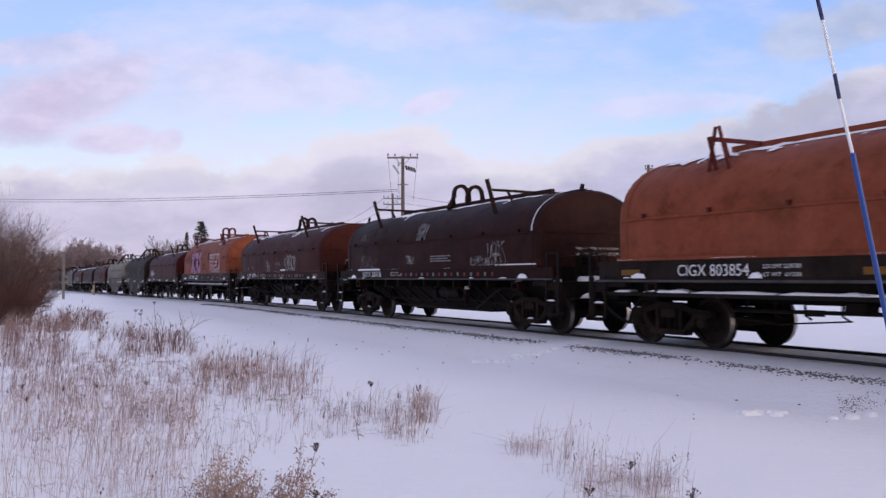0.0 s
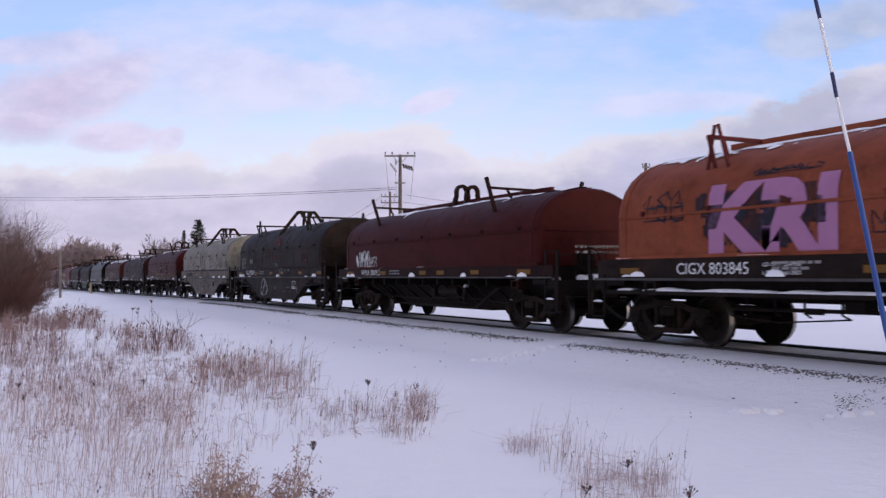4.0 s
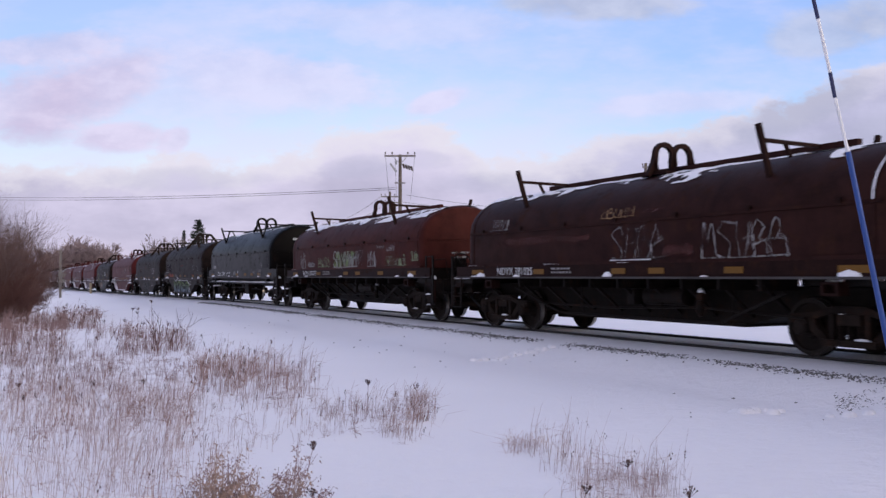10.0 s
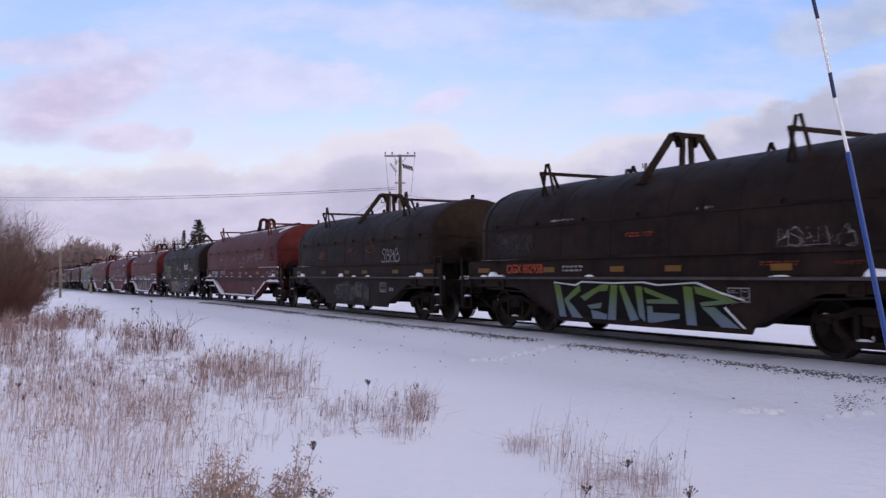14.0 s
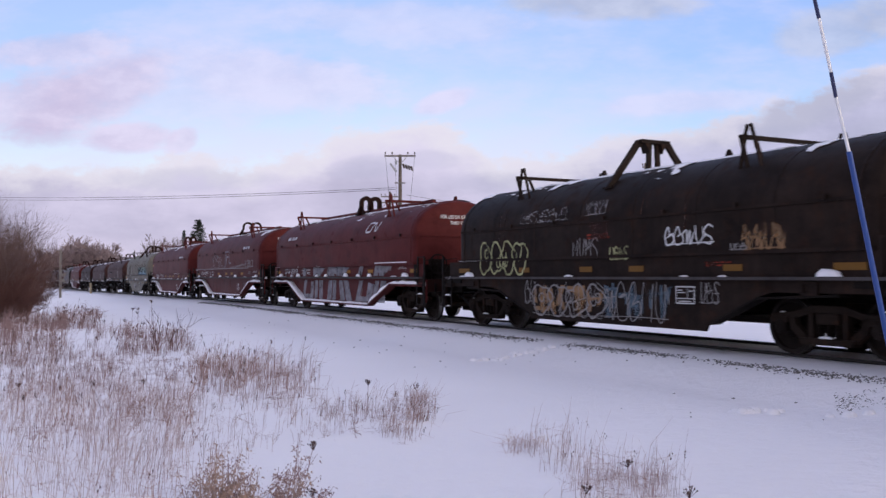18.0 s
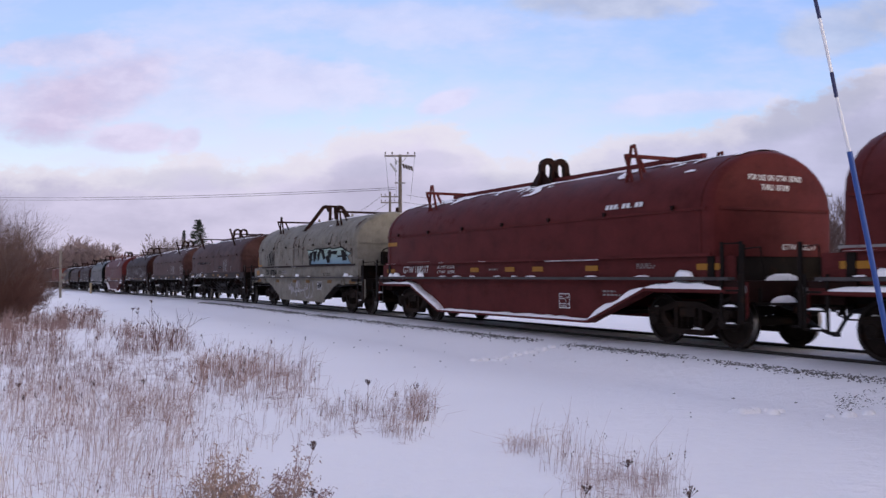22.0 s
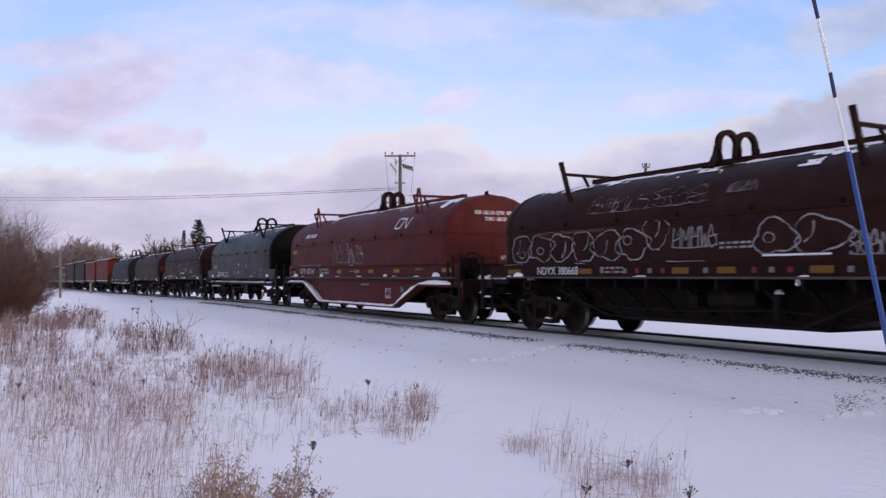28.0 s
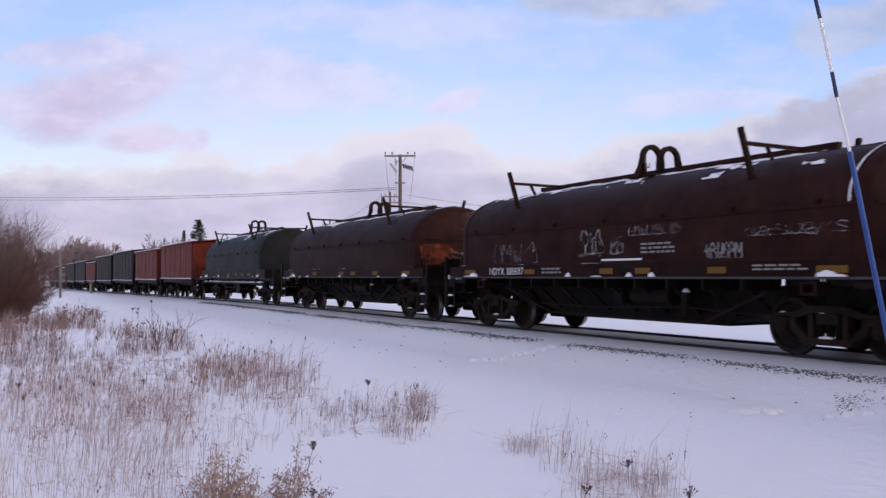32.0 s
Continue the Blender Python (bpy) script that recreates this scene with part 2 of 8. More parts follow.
HOODS = {
    "orange": paint("faded_orange_paint", (0.284, 0.0722, 0.0352), (0.266, 0.0952, 0.0561), (0.12, 0.035, 0.02), 0.45),
    "brown": paint("dark_brown_paint", (0.031, 0.0108, 0.0092), (0.050, 0.0205, 0.0165), wear=0.6),
    "redbrown": paint("red_brown_paint", (0.062, 0.014, 0.0108), (0.086, 0.027, 0.0205), wear=0.5),
    "red": paint("oxide_red_paint", (0.058, 0.0092, 0.0078), (0.074, 0.0168, 0.013), wear=0.35),
    "cnred": paint("deep_red_paint", (0.108, 0.0215, 0.0205), (0.130, 0.035, 0.032), wear=0.25, rough=0.55),
    "black": paint("sooty_black_paint", (0.0195, 0.0138, 0.0116), (0.040, 0.026, 0.0205), (0.055, 0.028, 0.019), wear=0.8, spec=0.05),
    "blueblack": paint("blue_black_paint", (0.0044, 0.0038, 0.0037), (0.0074, 0.0064, 0.0060), wear=0.25, rough=0.40, spec=0.035, sheen=0.10),
    "greyblack": paint("slate_grey_paint", (0.02, 0.0205, 0.021), (0.035, 0.035, 0.035), wear=0.4),
    # a darker cream than the hood above it
    "cream_skirt": paint("darker_cream_paint", (0.20, 0.175, 0.15), (0.15, 0.125, 0.105), (0.12, 0.065, 0.04), 0.75),
    "white": paint("dirty_cream_paint", (0.30, 0.275, 0.225), (0.24, 0.215, 0.175), (0.15, 0.085, 0.05), 0.42),
    "grey": paint("chalky_grey_paint", (0.27, 0.25, 0.205), (0.21, 0.195, 0.16), (0.15, 0.09, 0.06), 0.5),
    "dullbrown": paint("dusty_brown_paint", (0.08, 0.0375, 0.034), (0.114, 0.064, 0.057), wear=0.5),
    "sill": paint("grimy_sill_paint", (0.022, 0.009, 0.0075), (0.033, 0.0145, 0.0115), wear=0.5),
    "boxorange": paint("red_orange_paint", (0.165, 0.028, 0.017), (0.19, 0.048, 0.03), wear=0.35),
}


SKIRT_CREAM = HOODS["cream_skirt"]


# ---- mesh tools ----
def mesh(name, bm, material, smooth=None):
    me = bpy.data.meshes.new(name)
    bmesh.ops.recalc_face_normals(bm, faces=bm.faces)
    bm.to_mesh(me)
    bm.free()
    for m in material if isinstance(material, (list, tuple)) else [material]:
        me.materials.append(m)
    if smooth:
        me.shade_smooth()
        me.set_sharp_from_angle(angle=radians(smooth))
    return me


def part(name, bm, material, parent, label="", smooth=None):
    """One mesh object under a thing or a part, from a bmesh or a ready mesh."""
    me = bm if isinstance(bm, bpy.types.Mesh) else mesh(name, bm, material, smooth)
    ob = new(name, me)
    ob.parent = parent
    if label:
        tagged(ob, label)
    return ob


def thing(name, m, label, category, group=""):
    ob = new(name)
    ob.empty_display_size = 0.3
    ob.matrix_basis = m
    return tagged(ob, label, category, group)


def box(bm, c, size, rot=None):
    m = Matrix.Translation(c) @ (rot.to_4x4() if rot else Matrix()) @ Matrix.Diagonal((*size, 1))
    return bmesh.ops.create_cube(bm, size=1.0, matrix=m)["verts"]


def tube(bm, p, q, r, r2=None, seg=8, cap=True):
    p, q = Vector(p), Vector(q)
    m = Matrix.Translation((p + q) / 2) @ (q - p).to_track_quat("Z", "Y").to_matrix().to_4x4()
    bmesh.ops.create_cone(bm, cap_ends=cap, segments=seg, radius1=r, radius2=r if r2 is None else r2, depth=(q - p).length, matrix=m)


def beam(bm, p, q, w, h, up=(0, 0, 1)):
    """A square bar from p to q, w across and h along up."""
    p, q = Vector(p), Vector(q)
    x = (q - p).normalized()
    y = Vector(up).cross(x).normalized()
    z = x.cross(y)
    rot = Matrix((x, y, z)).transposed()
    box(bm, (p + q) / 2, ((q - p).length, w, h), rot)


def path_tube(bm, pts, r, seg=6):
    """One bent rod through the points."""
    pts = [Vector(p) for p in pts]
    rings = []
    side = None
    for i, p in enumerate(pts):
        a = (pts[min(i + 1, len(pts) - 1)] - pts[max(i - 1, 0)]).normalized()
        side = a.orthogonal().normalized() if side is None else (side - a * side.dot(a)).normalized()
        up = a.cross(side)
        rings.append([bm.verts.new(p + (side * math.cos(6.2832 * k / seg) + up * math.sin(6.2832 * k / seg)) * r) for k in range(seg)])
    for r0, r1 in zip(rings[:-1], rings[1:]):
        for k in range(seg):
            bm.faces.new((r0[k], r0[(k + 1) % seg], r1[(k + 1) % seg], r1[k]))
    bm.faces.new(rings[0][::-1])
    bm.faces.new(rings[-1])


def prism(bm, pts, y0, y1):
    """A plate: an outline in x and z, from y0 to y1."""
    a = [bm.verts.new((x, y0, z)) for x, z in pts]
    b = [bm.verts.new((x, y1, z)) for x, z in pts]
    bm.faces.new(a)
    bm.faces.new(b[::-1])
    for i in range(len(pts)):
        j = (i + 1) % len(pts)
        bm.faces.new((a[i], b[i], b[j], a[j]))


def lathe(bm, prof, y_axis=True, seg=28, centre=(0, 0, 0)):
    """Turn (radius, along) pairs round the y axis; returns the faces ring by ring."""
    rings = []
    for r, a in prof:
        ring = []
        for i in range(seg):
            t = 2 * math.pi * i / seg
            ring.append(bm.verts.new((centre[0] + r * math.cos(t), centre[1] + a, centre[2] + r * math.sin(t))))
        rings.append(ring)
    out = []
    for k in range(len(prof) - 1):
        row = []
        for i in range(seg):
            j = (i + 1) % seg
            row.append(bm.faces.new((rings[k][i], rings[k][j], rings[k + 1][j], rings[k + 1][i])))
        out.append(row)
    bm.faces.new(rings[0])
    bm.faces.new(rings[-1][::-1])
    return out


def letters(words, size, bold=0.0):
    """Flat mesh data for a line of writing, its left end at 0, its base at 0."""
    cu = bpy.data.curves.new("writing", "FONT")
    cu.body, cu.size, cu.resolution_u, cu.offset = words, size, 3, bold
    ob = bpy.data.objects.new("writing", cu)
    me = bpy.data.meshes.new_from_object(ob)
    bpy.data.objects.remove(ob)
    bpy.data.curves.remove(cu)
    bm = bmesh.new()
    bm.from_mesh(me)
    bpy.data.meshes.remove(me)
    return bm


CACHE = {}


def shared(key, make, material, smooth=None):
    """Mesh data built once for each key and material."""
    k = (key, material.name)
    if k not in CACHE:
        base = CACHE.get(key)
        if base is None:
            CACHE[key] = CACHE[k] = mesh(str(key[0]), make(), material, smooth)
        else:
            CACHE[k] = base.copy()
            CACHE[k].materials.clear()
            CACHE[k].materials.append(material)
    return CACHE[k]


# ---- sky backdrop: blue with a low deck of lilac winter cloud, drifting slowly ----
def sky_material():
    w = Nodes("winter_clouds")
    sep = w.n("ShaderNodeSeparateXYZ")
    w.link(w.co.outputs["Object"], sep.inputs[0])
    u = w.math("DIVIDE", sep.outputs["X"], sep.outputs["Y"])
    v = w.math("DIVIDE", sep.outputs["Z"], sep.outputs["Y"])
    comb = w.n("ShaderNodeCombineXYZ")
    w.link(u, comb.inputs["X"])
    w.link(v, comb.inputs["Y"])

    def field(scale, detail, rough, sx, sy, off=0.0):
        m = w.n("ShaderNodeMapping")
        m.inputs["Scale"].default_value, m.inputs["Location"].default_value = (sx, sy, 1), (off, off * 0.7, off * 0.3)
        w.link(comb.outputs[0], m.inputs["Vector"])
        node = w.n("ShaderNodeTexNoise", Scale=scale, Detail=detail, Roughness=rough)
        w.link(m.outputs[0], node.inputs["Vector"])
        return node.outputs["Fac"]

    def blob(cu, cv, ru, rv, tilt=0.0):
        """1 in the middle of an ellipse, 0 at its rim."""
        du, dv = w.math("SUBTRACT", u, cu), w.math("SUBTRACT", v, cv)
        ct, st = math.cos(tilt), math.sin(tilt)
        a = w.math("ADD", w.math("MULTIPLY", du, ct / ru), w.math("MULTIPLY", dv, st / ru))
        b = w.math("SUBTRACT", w.math("MULTIPLY", dv, ct / rv), w.math("MULTIPLY", du, st / rv))
        return w.math("SUBTRACT", 1.0, w.math("ADD", w.math("MULTIPLY", a, a), w.math("MULTIPLY", b, b)))

    def soft(x, lo, hi):
        return w.ramp(w.math("ADD", w.math("MULTIPLY", x, 1.0 / (hi - lo)), -lo / (hi - lo), True), [(0.0, 0.0), (1.0, 1.0)], True)

    billow = w.math("SUBTRACT", field(5.0, 9, 0.58, 1.0, 1.8, 3.1), 0.5)
    wisp = w.math("SUBTRACT", field(3.0, 6, 0.6, 1.0, 3.2, 7.7), 0.5)
    fine = w.math("SUBTRACT", field(16.0, 5, 0.6, 1.0, 2.0, 1.7), 0.5)
    crisp = w.math("SUBTRACT", field(38.0, 5, 0.6, 1.0, 1.8, 5.3), 0.5)
    # clear sky
    col = w.ramp(w.math("MULTIPLY", v, 2.4), [(0.0, (0.74, 0.74, 0.88)), (0.31, (0.76, 0.88, 1.0)), (0.42, (0.62, 0.78, 1.0)), (0.58, (0.48, 0.66, 1.0)), (0.8, (0.42, 0.58, 0.97)), (1.0, (0.37, 0.52, 0.93))])
    col = w.mix(w.math("MULTIPLY", soft(u, -0.12, 0.35), 0.8), col, (0.78, 0.865, 0.99), "MULTIPLY")
    # thin high veil
    veil = w.math("ADD", wisp, w.math("MULTIPLY", fine, 0.25))
    col = w.mix(w.math("MULTIPLY", soft(veil, -0.10, 0.18), 0.5), col, (0.74, 0.72, 0.98))
    # pink bank high over the near end of the line, and small grey puffs
    rose, pale, grey = ((0.60, 0.525, 0.73), (0.77, 0.695, 0.89)), ((0.66, 0.64, 0.88), (0.76, 0.74, 0.96)), ((0.45, 0.49, 0.66), (0.58, 0.62, 0.79))
    puffs = [(-0.33, 0.225, 0.26, 0.060, -0.05, 0.45, pale), (-0.415, 0.205, 0.115, 0.044, 0.40, 0.75, rose), (-0.475, 0.195, 0.09, 0.050, 0.2, 0.75, rose), (-0.46, 0.258, 0.10, 0.022, 0.1, 0.5, rose), (-0.375, 0.155, 0.060, 0.020, 0.05, 0.85, rose), (-0.47, 0.160, 0.06, 0.022, 0.0, 0.6, rose), (-0.312, 0.153, 0.024, 0.015, 0.5, 0.7, rose),
             (-0.20, 0.222, 0.15, 0.035, -0.12, 0.55, pale), (-0.05, 0.285, 0.2, 0.03, -0.05, 0.4, pale), (-0.016, 0.195, 0.040, 0.014, 0.30, 0.9, pale), (0.16, 0.306, 0.13, 0.026, -0.03, 0.85, grey), (0.43, 0.275, 0.09, 0.035, 0.2, 0.7, grey), (0.50, 0.290, 0.08, 0.03, 0.1, 0.6, grey), (0.26, 0.192, 0.12, 0.016, 0.04, 0.55, pale)]
    for cu, cv, ru, rv, tilt, amount, tones in puffs:
        m = soft(w.math("ADD", blob(cu, cv, ru, rv, tilt), w.math("ADD", w.math("MULTIPLY", billow, 1.7), w.math("ADD", w.math("MULTIPLY", fine, 1.1), w.math("MULTIPLY", crisp, 0.6)))), 0.0, 0.8)
        shade = w.mix(soft(w.math("ADD", fine, billow), -0.25, 0.25), *tones)
        col = w.mix(w.math("MULTIPLY", m, amount), col, shade)
    # the low deck: its upper edge waves along the horizon
    edge = w.ramp(w.math("ADD", w.math("MULTIPLY", u, 0.8), 0.5), [(0.0, 0.136), (0.10, 0.135), (0.20, 0.126), (0.30, 0.130), (0.345, 0.136), (0.375, 0.141), (0.39, 0.157), (0.42, 0.166), (0.46, 0.166), (0.505, 0.159), (0.535, 0.138), (0.595, 0.140), (0.635, 0.158), (0.685, 0.165), (0.735, 0.177), (0.79, 0.188), (0.84, 0.213), (0.90, 0.244), (1.0, 0.27)], True)
    depth = w.math("ADD", w.math("SUBTRACT", edge, v), w.math("ADD", w.math("MULTIPLY", billow, 0.075), w.math("ADD", w.math("MULTIPLY", fine, 0.05), w.math("MULTIPLY", crisp, 0.022))))
    inside = soft(depth, -0.003, 0.013)
    rim = soft(depth, 0.045, 0.008)
    body = w.mix(soft(w.math("ADD", w.math("MULTIPLY", wisp, 0.9), billow), -0.22, 0.2), (0.50, 0.47, 0.63), (0.72, 0.665, 0.85))
    body = w.mix(w.math("MULTIPLY", soft(u, -0.05, 0.30), 0.8), body, (0.79, 0.855, 0.915), "MULTIPLY")
    body = w.mix(w.math("MULTIPLY", soft(v, 0.06, 0.0), 0.6), body, (0.65, 0.58, 0.72))
    body = w.mix(w.math("MULTIPLY", rim, w.math("SUBTRACT", 0.85, w.math("MULTIPLY", soft(u, 0.0, 0.4), 0.25))), body, (0.80, 0.765, 0.85))
    # darker bellies in the deck
    for cu, cv, ru, rv, tilt, amount in ((-0.10, 0.120, 0.060, 0.018, 0.1, 0.35), (-0.03, 0.128, 0.04, 0.014, 0.0, 0.25), (0.39, 0.182, 0.10, 0.026, 0.38, 0.75), (0.47, 0.150, 0.09, 0.030, 0.2, 0.4), (-0.30, 0.108, 0.12, 0.016, 0.0, 0.3), (0.05, 0.105, 0.10, 0.018, 0.0, 0.3)):
        m = soft(w.math("ADD", blob(cu, cv, ru, rv, tilt), w.math("ADD", w.math("MULTIPLY", billow, 2.0), w.math("MULTIPLY", fine, 1.2))), 0.0, 0.9)
        body = w.mix(w.math("MULTIPLY", m, amount), body, (0.44, 0.45, 0.60))
    col = w.mix(inside, col, body)
    t = w.t
    t.nodes.remove(w.bsdf)
    em = w.n("ShaderNodeEmission", Strength=1.0)
    w.link(col, em.inputs["Color"])
    w.link(em.outputs[0], t.nodes["Material Output"].inputs["Surface"])
    return w.mat


def sky_shell():
    bm = bmesh.new()
    rows = []
    for i in range(17):
        el = radians(-4 + 62 * i / 16)
        rows.append([bm.verts.new((2600 * math.cos(el) * math.sin(radians(a)), 2600 * math.cos(el) * math.cos(radians(a)), 2600 * math.sin(el))) for a in range(-76, 77, 4)])
    for r0, r1 in zip(rows[:-1], rows[1:]):
        for i in range(len(r0) - 1):
            bm.faces.new((r0[i], r0[i + 1], r1[i + 1], r1[i]))
    ob = new("backdrop", mesh("backdrop", bm, sky_material()))
    ob.location = EYE
    return tagged(ob, "pale blue winter sky with lilac and pink cloud banks", "sky", kind="structure")


BACKDROP = sky_shell()

# ---- ground: one sheet of snow along the track, with the low ballast bed ----
GROUND = -0.42


def bed(d):
    """Height of the snow across the track."""
    a = abs(d)
    if a < 0.72:
        return -0.05
    if a < 1.75:
        return -0.05 - 0.07 * (a - 0.72) / 1.03
    if a < 3.6:
        t = (a - 1.75) / 1.85
        return -0.12 + (GROUND + 0.12) * (t * t * (3 - 2 * t))
    return GROUND


def ground_z(s, d):
    x, y, z, _ = track(s, d)
    n = noise.noise((x * 0.12, y * 0.12, 0.3)) * 0.05 + noise.noise((x * 0.5, y * 0.5, 4.0)) * 0.018
    n += noise.noise((x * 1.7, y * 1.7, 9.0)) * 0.008
    k = min(max((abs(d) - 1.2) / 2.5, 0.0), 1.0)
    far = 0.0
    if d > 8 and s > 24:      # the verge lifts a little towards the shrubs
        far = 0.28 * min((s - 24) / 25, 1.0) * min((d - 8) / 8, 1.0)
    if d > 2.2 and s > 50:    # a low bank beside the line where it falls away
        far = max(far, 0.0) + 0.50 * min((s - 50) / 25, 1.0) * min((d - 2.2) / 2.0, 1.0)
    return z + bed(d) + n * k + far


def spot(x, y):
    """s, d of a place."""
    s, d = 0.0, 0.0
    for _ in range(4):
        px, py, _z, p = track(s, 0.0)
        dx, dy = x - px, y - py
        s += dx * math.sin(p) + dy * math.cos(p)
        px, py, _z, p = track(s, 0.0)
        d = -(x - px) * math.cos(p) + (y - py) * math.sin(p)
    return s, d


def on_ground(x, y):
    return ground_z(*spot(x, y))


def ground():
    def steps(pairs):
        out = [pairs[0][0]]
        for (a, _), (b, st) in zip(pairs[:-1], pairs[1:]):
            n = max(1, round((b - a) / st))
            out += [a + (b - a) * (i + 1) / n for i in range(n)]
        return out
    ss = steps([(-1500, 0), (-300, 150), (-60, 20), (-14, 2), (46, 0.4), (110, 1.6), (340, 10), (1000, 60), (2400, 200)])
    ds = steps([(-2400, 0), (-600, 150), (-100, 25), (-14, 4), (-4, 0.5), (4, 0.16), (26, 0.4), (60, 3), (160, 12), (900, 90)])
    verts, faces, dirt = [], [], []
    for s in ss:
        for d in ds:
            x, y, z, _ = track(s, d)
            verts.append((x, y, ground_z(s, d)))
            a = abs(d)
            v = 0.42 if a < 0.74 else max(0.0, 0.30 * (1 - (a - 0.74) / 1.6))
            dirt.append(v)
    n = len(ds)
    for i in range(len(ss) - 1):
        for j in range(n - 1):
            faces.append((i * n + j, i * n + j + 1, (i + 1) * n + j + 1, (i + 1) * n + j))
    me = bpy.data.meshes.new("ground")
    me.from_pydata(verts, [], faces)
    at = me.attributes.new("dirt", "FLOAT", "POINT")
    at.data.foreach_set("value", dirt)
    me.materials.append(SNOW)
    me.shade_smooth()
    return tagged(new("ground", me), "flat snow-covered ground beside a railway", "snow", kind="structure")


ground()


def rail(d, name):
    prof = [(-0.035, 0.0), (0.035, 0.0), (0.037, -0.04), (0.009, -0.055), (0.009, -0.14), (0.07, -0.165), (-0.07, -0.165), (-0.009, -0.14), (-0.009, -0.055), (-0.037, -0.04)]
    bm = bmesh.new()
    rings = []
    for s in [-500, -300, -100] + list(range(-60, 121, 10)) + [150, 200, 260, 340, 450, 600, 800]:
        x0, y0, z0, p = track(s, d)
        rings.append([bm.verts.new((x0 - a * math.cos(p), y0 + a * math.sin(p), z0 + b)) for a, b in prof])
    for r0, r1 in zip(rings[:-1], rings[1:]):
        for i in range(len(prof)):
            j = (i + 1) % len(prof)
            f = bm.faces.new((r0[i], r0[j], r1[j], r1[i]))
            f.material_index = 1 if i == 0 else 0
    return tagged(new(name, mesh(name, bm, [RAIL_SIDE, RAIL_TOP])), "rusty steel rail with a polished head in snow", "rail", "rails of the track", kind="structure")


rail(0.7525, "rail")
rail(-0.7525, "rail")


class Sticks:
    """Many thin tapered three-sided rods in one mesh."""
    def __init__(self):
        self.v, self.f = [], []

    def rod(self, p, q, r0, r1):
        p, q = Vector(p), Vector(q)
        a = (q - p).normalized()
        b = a.orthogonal().normalized()
        c = a.cross(b)
        i = len(self.v)
        for pt, r in ((p, r0), (q, r1)):
            for k in range(3):
                t = 2.0944 * k
                self.v.append(tuple(pt + (b * math.cos(t) + c * math.sin(t)) * r))
        for k in range(3):
            j = (k + 1) % 3
            self.f.append((i + k, i + j, i + 3 + j, i + 3 + k))

    def chunk(self, c, r, rng, flat=1.0):
        """A small uneven lump."""
        i = len(self.v)
        for d in ((1, 0, 0), (-1, 0, 0), (0, 1, 0), (0, -1, 0), (0, 0, 1), (0, 0, -1)):
            k = r * rng.uniform(0.6, 1.3)
            self.v.append((c[0] + d[0] * k, c[1] + d[1] * k, c[2] + d[2] * k * flat))
        for a, b, e in ((0, 2, 4), (2, 1, 4), (1, 3, 4), (3, 0, 4), (2, 0, 5), (1, 2, 5), (3, 1, 5), (0, 3, 5)):
            self.f.append((i + a, i + b, i + e))

    def mesh(self, name, material):
        me = bpy.data.meshes.new(name)
        me.from_pydata(self.v, [], self.f)
        me.materials.append(material)
        return me


# ---- the train ----
# Local space of a car: x forwards along the train, the camera's side at negative y, z = 0 on the rail head.
KINDS = {
    "ribbed": dict(L=14.68, hl=6.0, tc=4.95, z0=1.50, zs=2.33, zt=3.31, W=1.46, post=3.62),
    "skirted": dict(L=16.31, hl=6.9, tc=5.82, z0=1.60, zs=2.45, zt=3.50, W=1.48, post=4.42),
    "shallow": dict(L=14.65, hl=5.85, tc=4.95, z0=1.58, zs=2.35, zt=3.44, W=1.47, post=3.55),
    "deep": dict(L=14.6, hl=6.0, tc=4.88, z0=1.62, zs=2.40, zt=3.46, W=1.47, post=3.5),
    "boxy": dict(L=15.8, hl=7.0, tc=5.6, z0=1.25, zs=3.30, zt=3.46, W=1.5, post=0),
}


def half(k, z):
    """Half the hood's width at height z."""
    if z <= k["zs"]:
        return k["W"]
    t = min((z - k["zs"]) / (k["zt"] - k["zs"]), 1.0)
    return k["W"] * math.sqrt(max(1 - t * t, 0.0))


def section(k, inset=0.0, n=14):
    """The hood's outline from the near foot over the top to the far foot."""
    W, zs, zt, z0 = k["W"] - inset, k["zs"], k["zt"] - inset, k["z0"]
    if k["zt"] - zs < 0.5:      # a box with a shallow peaked lid
        return [(-W, z0), (-W, zs), (-W + 0.06, zs + 0.06), (0, zt), (W - 0.06, zs + 0.06), (W, zs), (W, z0)]
    pts = [(-W, z0), (-W, (z0 + zs) / 2)]
    for i in range(n + 1):
        a = math.pi * (1 - i / n)
        pts.append((W * math.cos(a), zs + (zt - zs) * math.sin(a)))
    return pts + [(W, (z0 + zs) / 2), (W, z0)]


def hood_bm(k):
    bm = bmesh.new()
    hl = k["hl"]
    stations = [(-hl, 0.13), (-hl + 0.03, 0.06), (-hl + 0.1, 0.012), (-hl + 0.2, 0.0)]
    stations += [(x, 0.0) for x in (-hl * 0.66, -hl * 0.33, 0.0, hl * 0.33, hl * 0.66)]
    stations += [(-x, i) for x, i in stations[3::-1]]
    rings = [[bm.verts.new((x, y, z)) for y, z in section(k, i)] for x, i in stations]
    n = len(rings[0])
    for a, b in zip(rings[:-1], rings[1:]):
        for i in range(n - 1):
            bm.faces.new((a[i], a[i + 1], b[i + 1], b[i]))
    bm.faces.new(rings[0])
    bm.faces.new(rings[-1][::-1])
    return bm


